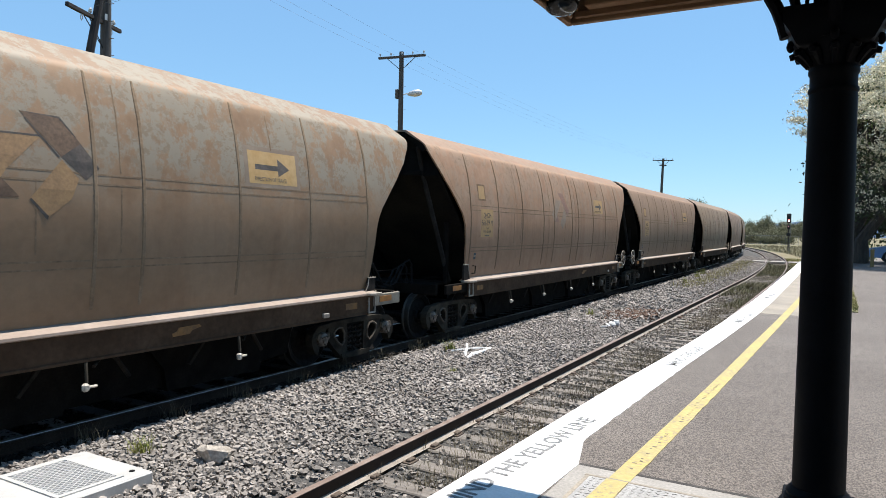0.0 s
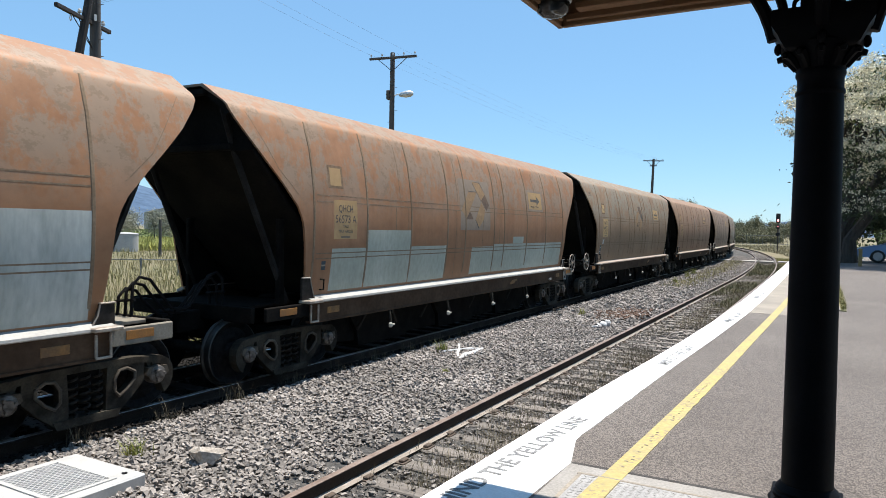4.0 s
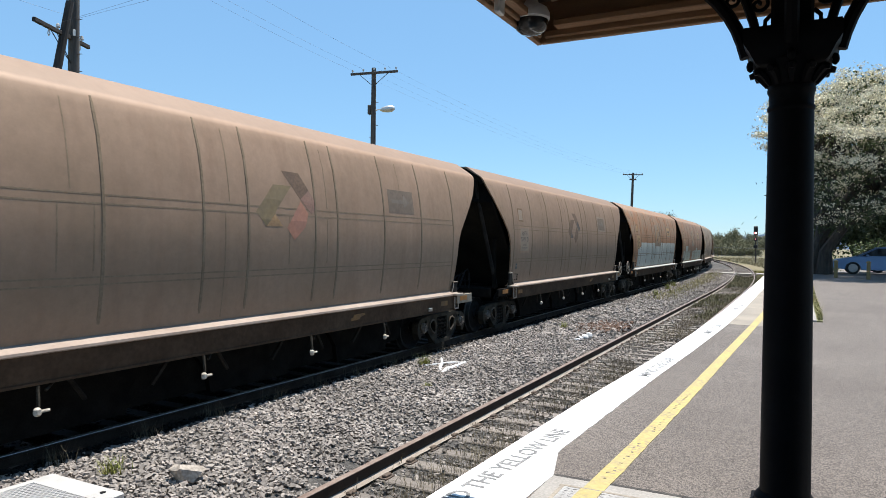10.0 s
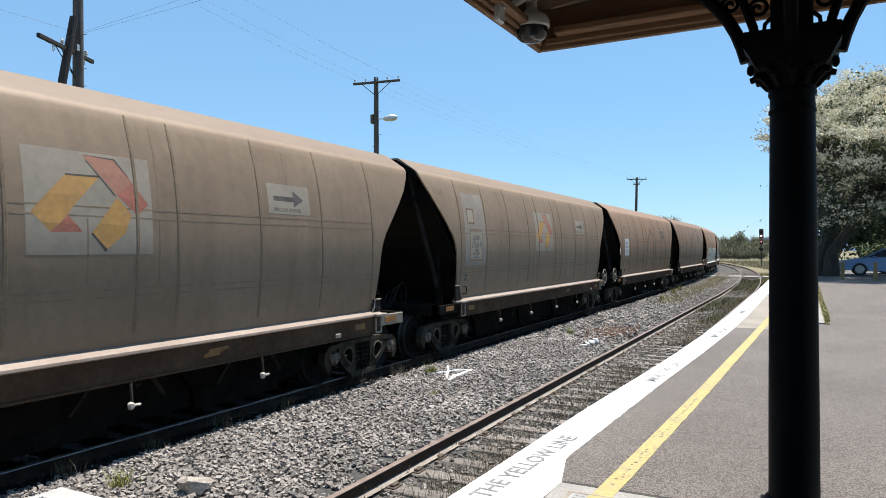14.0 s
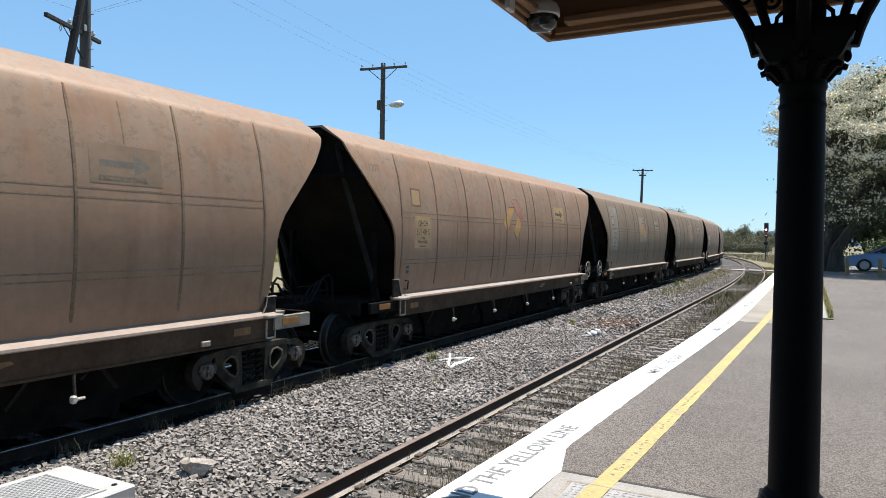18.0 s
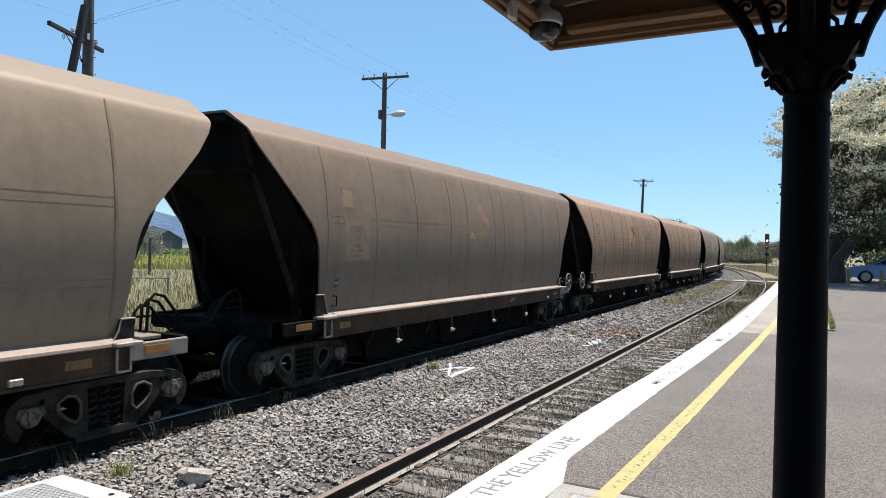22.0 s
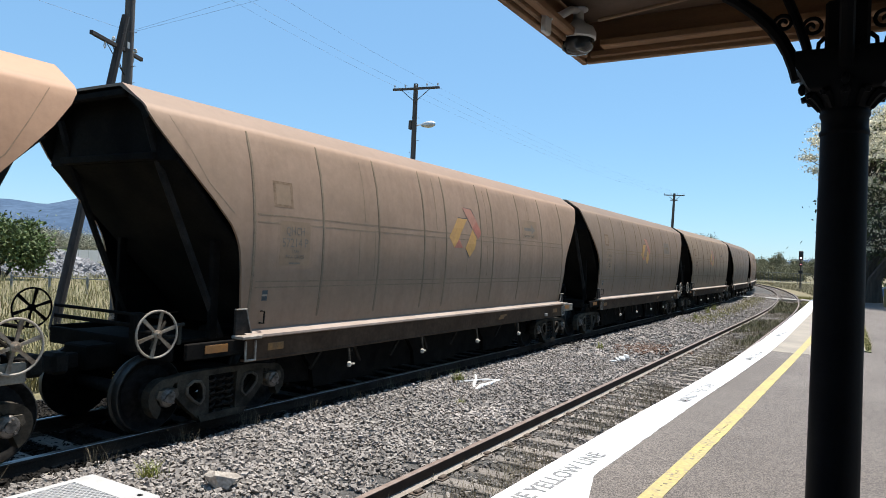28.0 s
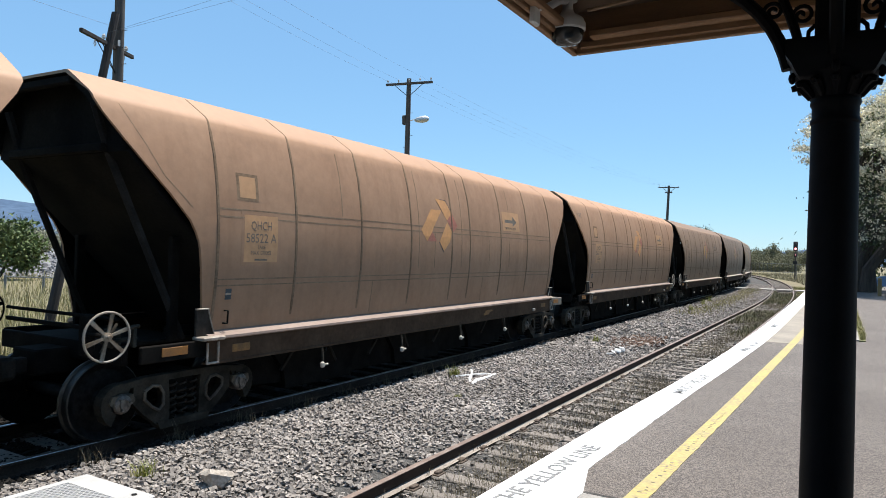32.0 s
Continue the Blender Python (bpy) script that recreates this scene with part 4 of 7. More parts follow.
def on_side(y0, y1, z0, z1, lift, nz=6, ny=2, thick=0.002):
    """A thin plate or a coat of paint that follows the wagon's side."""
    g = Geo()
    lift, thick = lift * 0.25, thick * 0.3
    levels = sorted({z0, z1} | {z for _, z in PROFILE if z0 < z < z1})
    nz = len(levels) - 1
    for out in (lift, lift + thick):
        for i in range(nz + 1):
            z = levels[i]
            for j in range(ny + 1):
                g.v.append((half_width(z) + out, y0 + (y1 - y0) * j / ny, z))
    w, off = ny + 1, (nz + 1) * (ny + 1)
    for i in range(nz):
        for j in range(ny):
            a = i * w + j
            g.f += [(a, a + w, a + w + 1, a + 1), (off + a, off + a + 1, off + a + w + 1, off + a + w)]
    rim = [j for j in range(w)] + [i * w + ny for i in range(1, nz + 1)] + [nz * w + j for j in range(ny - 1, -1, -1)] + [i * w for i in range(nz - 1, 0, -1)]
    for a, b in zip(rim, rim[1:] + rim[:1]):
        g.f.append((a, b, off + b, off + a))
    return g


def cut_strip(poly, lo, hi):
    """The part of a flat outline (y, z) between two heights."""
    for level, keep in ((lo, 1), (hi, -1)):
        out = []
        for (ya, za), (yb, zb) in zip(poly, poly[1:] + poly[:1]):
            da, db = keep * (za - level), keep * (zb - level)
            if da >= 0:
                out.append((ya, za))
            if da * db < 0:
                f = da / (da - db)
                out.append((ya + (yb - ya) * f, level))
        poly = out
    return poly


def bent_outline(poly, lift, thick=0.002):
    """A flat outline in (y, z), laid on the wagon's curved side."""
    g = Geo()
    lift, thick = lift * 0.25, thick * 0.3
    levels = [0.0] + [z for _, z in PROFILE] + [9.0]
    for lo, hi in zip(levels, levels[1:]):
        strip = cut_strip(list(poly), lo, hi)
        if len(strip) > 2:
            g.prism(strip, lift, lift + thick, "x")
    g.v = [(half_width(z) + x, y, z) for x, y, z in g.v]
    return g


def on_wall(y, z, tall, lift):
    """A pose for words that lie flat on the side, their baseline at height z."""
    fall = half_width(z) - half_width(z + tall)
    bulge = max(half_width(z + tall * q) - (half_width(z) - fall * q) for q in (0.0, 0.25, 0.5, 0.75, 1.0))
    return pose(half_width(z) + lift + bulge, y, z, 90 - math.degrees(math.atan2(fall, tall)), 0, 90)


def rib_mesh(y, side, over=False, w=0.07, h=0.007):
    zs = [1.22, 1.45, 1.66, 2.0, 2.35, 2.6, 2.9, 3.15, 3.45, 3.72, 3.88] + ([3.915, 3.945, 4.19] if over else [])
    g = Geo()
    wide = w
    for s in (side,):
        b = len(g.v)
        for z in zs:
            hw = half_width(z)
            w = wide if z < 3.8 else wide * 0.55
            g.v += [(s * (hw - 0.01), y - w / 2, z), (s * (hw + h), y - w / 4, z), (s * (hw + h), y + w / 4, z), (s * (hw - 0.01), y + w / 2, z)]
        for i in range(len(zs) - 1):
            for k in range(3):
                g.f.append((b + 4 * i + k, b + 4 * i + k + 1, b + 4 * i + 5 + k, b + 4 * i + 4 + k))
        e = b + 4 * (len(zs) - 1)
        g.f += [(b, b + 1, b + 2, b + 3), (e, e + 1, e + 2, e + 3)]
    return g.mesh("rib")


def sideframe_mesh():
    """A cast bogie side with two windows and the spring opening, for one side; origin at axle height."""
    g = Geo()
    g.prism([(-0.86, 0.22), (-0.6, 0.255), (0, 0.265), (0.6, 0.255), (0.86, 0.22), (0.86, 0.15), (0.6, 0.18), (0, 0.19), (-0.6, 0.18), (-0.86, 0.15)], -0.06, 0.07, "x")
    for s in (-1, 1):
        # horn ring round the axle box
        arc = [math.radians(a) for a in (112, 90, 68, 46, 24, 2, -20, -42, -62)]
        out = [(s * (0.88 + 0.25 * math.cos(a)), 0.27 * math.sin(a) * (0.85 if math.sin(a) > 0 else 1.0)) for a in arc]
        inn = [(s * (0.88 + 0.13 * math.cos(a)), 0.13 * math.sin(a)) for a in arc]
        for i in range(len(arc) - 1):
            g.prism([out[i], out[i + 1], inn[i + 1], inn[i]], -0.07, 0.07, "x")
        # web with the teardrop window
        outer = [(s * 0.72, 0.2), (s * 0.5, 0.2), (s * 0.24, 0.2), (s * 0.22, -0.1), (s * 0.22, -0.36), (s * 0.34, -0.38), (s * 0.56, -0.2), (s * 0.72, -0.04)]
        inner = [(s * 0.58, 0.09), (s * 0.48, 0.145), (s * 0.38, 0.13), (s * 0.32, 0.04), (s * 0.32, -0.1), (s * 0.38, -0.16), (s * 0.48, -0.1), (s * 0.58, 0.0)]
        g.ring(outer, inner, -0.05, 0.06, "x")
        g.prism([(s * 0.74, 0.19), (s * 1.02, 0.19), (s * 0.98, 0.1), (s * 0.78, 0.1)], -0.04, 0.05, "x")
    g.prism([(-0.4, -0.3), (0.4, -0.3), (0.36, -0.39), (-0.36, -0.39)], -0.08, 0.08, "x")
    return g


def window_rim_mesh(s):
    """Rounded cast rim of one window in a bogie side."""
    loop = [(0.07, s * y, z) for y, z in ((0.58, 0.09), (0.48, 0.145), (0.38, 0.13), (0.32, 0.04), (0.32, -0.1), (0.38, -0.16), (0.48, -0.1), (0.58, 0.0))]
    return Geo().tube(loop + loop[:1], 0.02, 6)


def adapter_mesh():
    return Geo().prism([(-0.13, 0.1), (0.13, 0.1), (0.16, 0.02), (0.12, -0.02), (0.09, 0.06), (-0.09, 0.06), (-0.12, -0.02), (-0.16, 0.02)], -0.08, 0.1, "x")


def coil_mesh():
    pts = [(0.05 * math.cos(a * 0.8), 0.055 * math.sin(a * 0.8), -0.3 + 0.0105 * a) for a in range(42)]
    return Geo().tube(pts, 0.015, 5).mesh("spring")


def wheelset_mesh():
    """Two wheels, their axle and the bearing caps, round the x axis."""
    g = Geo()
    m = pose(0, 0, 0, 0, 90, 0)
    g.lathe([(0.065, -1.16), (0.075, -0.9), (0.085, 0), (0.075, 0.9), (0.065, 1.16)], 14, m)
    for s in (-1, 1):
        g.lathe([(0.1, s * 0.66), (0.12, s * 0.665), (0.38, s * 0.7), (0.49, s * 0.684), (0.49, s * 0.71), (0.462, s * 0.72), (0.458, s * 0.815), (0.445, s * 0.82), (0.4, s * 0.8), (0.36, s * 0.765), (0.15, s * 0.78), (0.12, s * 0.82), (0.09, s * 0.82)], 36, m, caps=False)
        g.lathe([(0.09, s * 1.0), (0.115, s * 1.02), (0.115, s * 1.14), (0.1, s * 1.16), (0.06, s * 1.17), (0.055, s * 1.19), (0.01, s * 1.19)], 16, m)
        for k in range(3):
            a = 2 * math.pi * k / 3
            g.lathe([(0.018, s * 1.16), (0.018, s * 1.2)], 6, m @ pose(0.07 * math.cos(a), 0.07 * math.sin(a), 0))
    me = g.mesh("wheelset")
    for nm in ("cap", "wheel_rim", "axle_end"):
        me.materials.append(M[nm])
    for face in me.polygons:
        pts = [me.vertices[v].co for v in face.vertices]
        if min(abs(q.x) for q in pts) > 0.99:
            face.material_index = 2
        elif min(math.hypot(q.y, q.z) for q in pts) > 0.44:
            face.material_index = 1
    return me


def chute_mesh(yc):
    g = Geo()
    g.prism([(yc - 1.4, 1.12), (yc + 1.4, 1.12), (yc + 0.85, 0.45), (yc + 0.8, 0.16), (yc - 0.8, 0.16), (yc - 0.85, 0.45)], -0.9, 0.9, "x")
    return g


def handwheel_mesh():
    g = Geo()
    g.tube([(0, 0.265 * math.cos(a * math.pi / 16), 0.265 * math.sin(a * math.pi / 16)) for a in range(32)], 0.013, 7, closed=True)
    return g.mesh("rim")


def handwheel_spokes():
    g = Geo()
    for k in range(6):
        a = math.pi / 3 * k + 0.3
        c, s = math.cos(a), math.sin(a)
        g.prism([(0.03 * c - 0.014 * s, 0.03 * s + 0.014 * c), (0.03 * c + 0.014 * s, 0.03 * s - 0.014 * c), (0.26 * c + 0.023 * s, 0.26 * s - 0.023 * c), (0.26 * c - 0.023 * s, 0.26 * s + 0.023 * c)], -0.008, 0.008, "x")
    g.lathe([(0.05, -0.03), (0.05, 0.02), (0.025, 0.03), (0.02, 0.05)], 12, pose(0, 0, 0, 0, 90, 0))
    return g.mesh("spokes")


DARK_RIBS = ("pink", "tan")
EMBLEM_AT = {7: 0.44, 11: 0.1, 13: 0.3, 14: 0.2, 15: 0.0}
ARROW_AT = {14: 0.2, 15: -0.28, 16: -0.1}
RIBS_LATE = (-5.62, -4.2, -2.66, -1.18, 0.32, 1.09, 2.59, 4.1, 5.62)
RIBS_SHIFTED = (-5.62, -4.2, -2.8, -1.4, -0.75, 0.72, 1.56, 3.04, 4.44, 5.62)
UPRIGHTS_SHIFTED = ((1.14, 2.82, 3.8), (3.36, 2.82, 3.75), (1.02, 2.0, 2.66), (1.45, 2.0, 2.66), (3.6, 1.9, 2.66), (-2.2, 2.0, 2.66))
RIBS = (-5.66, -4.28, -2.87, -1.45, -0.65, 0.82, 1.4, 2.83, 4.21, 5.62)
UPRIGHTS = ((-3.25, 2.82, 3.8), (-1.0, 2.82, 3.8), (1.12, 2.82, 3.78), (3.45, 3.3, 3.8), (-3.4, 1.95, 2.66), (-2.98, 1.95, 2.66), (-1.08, 1.28, 2.66), (1.12, 1.95, 2.66), (0.2, 1.95, 2.66))
PARTS = {}


def shared(key, make):
    """One mesh for all wagons."""
    if key not in PARTS:
        made = make()
        PARTS[key] = made if isinstance(made, bpy.types.Mesh) else made.mesh(key)
    return PARTS[key]


def piece(key, make, material, parent, name=None, at=None, label=""):
    return part(name or key, shared(key, make), material, parent, label, at=at)


def sill_mesh(s):
    g = Geo()
    g.prism([(s * 1.29, 1.232), (s * 1.335, 1.24), (s * 1.49, 1.178), (s * 1.494, 1.15), (s * 1.47, 1.135), (s * 1.29, 1.2)], -5.74, 5.86, "y")
    return g


def sill_side_mesh(s):
    g = Geo()
    g.prism([(s * 1.34, 1.17), (s * 1.462, 1.148), (s * 1.455, 0.86), (s * 1.47, 0.86), (s * 1.47, 0.83), (s * 1.36, 0.83), (s * 1.36, 0.86), (s * 1.43, 0.86), (s * 1.43, 1.1), (s * 1.34, 1.1)], -5.74, 5.8, "y")
    return g


def slope_mesh(e):
    g = Geo()
    g.prism([(e * 6.8, 3.33), (e * 6.76, 3.37), (e * 4.5, 1.16), (e * 4.56, 1.12)], -1.1, 1.1, "x")
    g.v = [(math.copysign(half_width(max(1.17, min(z + 0.05, 4.2))) - 0.05, x), y, z) for x, y, z in g.v]
    return g


def end_panel_mesh(e):
    """The upright sheet under the roof's end."""
    zs = [3.33, 3.5, 3.7, 3.85, 3.95, 4.1, 4.16]
    g, n = Geo(), len(zs)
    for y in (e * 6.78, e * 6.82):
        for z in zs:
            w = half_width(z + 0.05) - 0.05
            g.v += [(-w, y, z), (w, y, z)]
    for i in range(n - 1):
        a, b = 2 * i, 2 * n + 2 * i
        g.f += [(a, a + 1, a + 3, a + 2), (b, b + 2, b + 3, b + 1)]
    return g


def coupler_mesh(e):
    g = Geo().box((0, e * 7.2, 0.86), (0.16, 0.5, 0.18), 0.02)
    g.box((0.05, e * 7.42, 0.86), (0.3, 0.2, 0.26), 0.04)
    return g


def brace_mesh(e, s):
    g = Geo()
    g.tube([(s * 0.88, e * 6.95, 3.9), (s * 0.9, e * 6.75, 3.3), (s * 0.98, e * 5.75, 1.12)], 0.05, 6)
    return g


def top_beam_mesh(e):
    g = Geo().box((0, e * 7.09, 4.12), (1.44, 0.1, 0.1), 0.02)
    for s in (-1, 1):
        g.prism([(s * 0.72, 4.17), (s * 0.98, 3.99), (s * 1.08, 3.92), (s * 1.13, 3.82), (s * 1.06, 3.78), (s * 0.92, 3.92), (s * 0.7, 4.06)], e * 6.98, e * 7.07, "y")
    return g


def corner_mesh(e):
    """The stirrup step at the sill's end and the bright plate over it."""
    y = e * 5.7
    g = Geo()
    for a, b in (((1.5, y - 0.085, 1.1), (1.5, y - 0.085, 0.86)), ((1.5, y + 0.085, 1.1), (1.5, y + 0.085, 0.86)), ((1.5, y - 0.085, 0.86), (1.5, y + 0.085, 0.86))):
        c = [(p + q) / 2 for p, q in zip(a, b)]
        g.box(c, [abs(p - q) + 0.026 for p, q in zip(a, b)], 0.005)
    g.box((1.46, y + e * 0.03, 1.165), (0.22, 0.34, 0.045), 0.01)
    return g


def corner_plate_mesh(e):
    """Footing of the end post: a dark plate on the corner."""
    y = e * 5.72
    top = 1.52 if e < 0 else 1.43
    return Geo().prism([(y - e * 0.1, 1.19), (y + e * 0.17, 1.19), (y + e * 0.17, top), (y + e * 0.0, top), (y - e * 0.04, top - 0.12)], 1.38, 1.418, "x")


def corner_edge_mesh(e):
    """Worn bright rims of that plate."""
    y = e * 5.72
    top = 1.52 if e < 0 else 1.43
    g = Geo().box((1.412, y + e * 0.085, top + 0.002), (0.05, 0.18, 0.016), 0.004)
    g.tube([(1.425, y - e * 0.1, 1.2), (1.425, y - e * 0.035, top - 0.13), (1.42, y - e * 0.005, top - 0.01)], 0.009, 5)
    return g


def grab_mesh(e):
    y = e * 5.43
    return Geo().tube([(1.36, y, 1.32), (1.44, y, 1.32), (1.45, y, 1.48), (1.38, y, 1.48)], 0.012, 6)


def hose_mesh(e):
    g = Geo()
    for x, dz, low in ((0.35, 0.0, 0.0), (0.5, 0.08, 0.05), (0.62, 0.16, 0.1)):
        g.tube([(x, e * 6.68, 1.1), (x, e * 6.7, 1.36 + dz), (x, e * 6.8, 1.46 + dz), (x, e * 6.95, 1.42 + dz), (x, e * 7.1, 1.24 + dz), (x, e * 7.28, 1.08 + low), (x, e * 7.52, 1.04 + low)], 0.021, 7)
    g.tube([(0.3, e * 6.7, 1.3), (0.66, e * 6.7, 1.34)], 0.02, 6)
    return g


def handbrake_mesh(e):
    q = 6.52 if e > 0 else -7.07
    g = Geo().box((1.0, q - 0.05 * e, 1.28), (0.12, 0.14, 0.46), 0.02)
    g.tube([(1.0, q, 1.3), (1.45, q, 1.3)], 0.025, 8)
    g.box((0.0, e * 6.75, 1.3), (2.3, 0.05, 0.05), 0.01)
    g.box((0.0, e * 6.75, 1.44), (2.3, 0.04, 0.04), 0.01)
    return g


def brake_gear_mesh(e):
    """Chain box, levers and bell cranks on the end deck."""
    q = 6.52 if e > 0 else -7.07
    g = Geo().box((1.02, q - 0.34 * e, 1.22), (0.16, 0.12, 0.22), 0.015)
    g.box((1.18, q - 0.5 * e, 1.24), (0.05, 0.05, 0.26), 0.008)
    g.tube([(1.2, q - 0.55 * e, 1.36), (1.2, q - 0.2 * e, 1.3), (1.28, q - 0.02 * e, 1.3)], 0.022, 6)
    g.tube([(1.1, q - 0.6 * e, 1.2), (1.12, q - 0.15 * e, 1.2)], 0.026, 6)
    g.lathe([(0.06, -0.03), (0.075, -0.01), (0.075, 0.03), (0.03, 0.05)], 12, pose(1.14, q - 0.18 * e, 1.25, 0, 90, 0))
    g.tube([(1.36, q + 0.02 * e, 1.12), (1.4, q - 0.05 * e, 1.3), (1.36, q - 0.16 * e, 1.42)], 0.018, 6)
    return g


def valve_mesh(y):
    g = Geo()
    g.tube([(1.44, y + 0.02, 0.86), (1.47, y, 0.78), (1.5, y - 0.01, 0.62)], 0.018, 6)
    g.tube([(1.3, y + 0.3, 0.84), (1.44, y + 0.1, 0.76)], 0.018, 6)
    return g


def valve_block(y):
    g = Geo().box((1.51, y - 0.03, 0.575), (0.06, 0.07, 0.085), 0.018)
    g.tube([(1.51, y - 0.03, 0.575), (1.5, y + 0.1, 0.57)], 0.016, 6)
    return g


def logo_parts(parent, style, flip):
    """Two folded bands that chase each other round a square on its corner: plain shapes."""
    bands = ([(-0.458, 3.113), (-0.06, 3.121), (-0.403, 2.771), (-0.455, 2.69), (-0.647, 2.502), (-0.846, 2.707)],
             [(-0.455, 2.682), (-0.293, 2.508), (-0.647, 2.502)],
             [(-0.247, 3.336), (0.141, 3.332), (0.341, 3.082), (0.128, 2.93), (-0.178, 3.263)],
             [(0.341, 3.082), (0.532, 2.842), (0.38, 2.71), (0.128, 2.93)],
             [(0.13, 2.9), (0.3, 2.72), (0.217, 2.509), (-0.032, 2.309), (-0.203, 2.49)])
    mats = {"bold": ("logo_yellow", "logo_red", "logo_salmon", "logo_red", "logo_yellow"), "gold": ("logo_gold", "logo_red", "logo_gold", "logo_red", "logo_gold"),
            "dark": ("logo_brown", "logo_black", "logo_brown", "logo_black", "logo_brown"), "worn": ("logo_tan", "logo_brown", "logo_tan", "logo_brown", "logo_tan"), "faded": ("logo_olive", "plate_dim", "logo_rose", "logo_rose", "logo_olive"),
            "faint": ("plate_dim", "logo_rose", "logo_rose", "logo_rose", "plate_dim"), "edged": ("logo_yellow", "logo_black", "logo_black", "logo_red", "logo_salmon"),
            "mixed": ("logo_olive", "logo_tan", "logo_brown", "logo_rose", "logo_salmon"),
            "torn": ("logo_tan", "logo_brown", "logo_brown", "logo_black", "logo_tan")}[style]
    for i, (poly, m) in enumerate(zip(bands, mats)):
        piece("emblem%d%s%g" % (i, style, flip), lambda: bent_outline([(y + flip, z) for y, z in poly], 0.0055), m, parent, "emblem_band")
    if style in ("edged", "worn", "bold", "torn", "gold"):
        lines = ([(-0.247, 3.338), (0.141, 3.334), (0.3, 3.14), (0.285, 3.14), (0.13, 3.316)], [(-0.2, 3.28), (0.115, 2.924), (0.1, 2.915), (-0.215, 3.28)],
                 [(-0.458, 3.118), (-0.06, 3.126), (-0.06, 3.106), (-0.458, 3.1)], [(-0.203, 2.49), (-0.032, 2.295), (-0.015, 2.33), (-0.185, 2.505)])
        if style == "edged":
            lines = ([(-0.247, 3.34), (0.0, 3.338), (0.141, 3.334), (0.45, 2.95), (0.41, 2.95), (0.28, 3.08), (0.2, 3.16), (0.1, 3.22), (-0.08, 3.27)], *lines[1:], [(-0.032, 2.295), (0.217, 2.5), (0.2, 2.56), (0.1, 2.45), (-0.03, 2.39)])
        if style == "gold":
            lines = (lines[0], [(-0.2, 3.28), (0.0, 3.06), (-0.012, 3.054), (-0.215, 3.28)], lines[3])
        for i, line in enumerate(lines):
            piece("edge%d%s%g" % (i, style if style in ("edged", "gold") else "", flip), lambda: bent_outline([(y + flip, z) for y, z in line], 0.0085), "logo_black", parent, "emblem_edge")


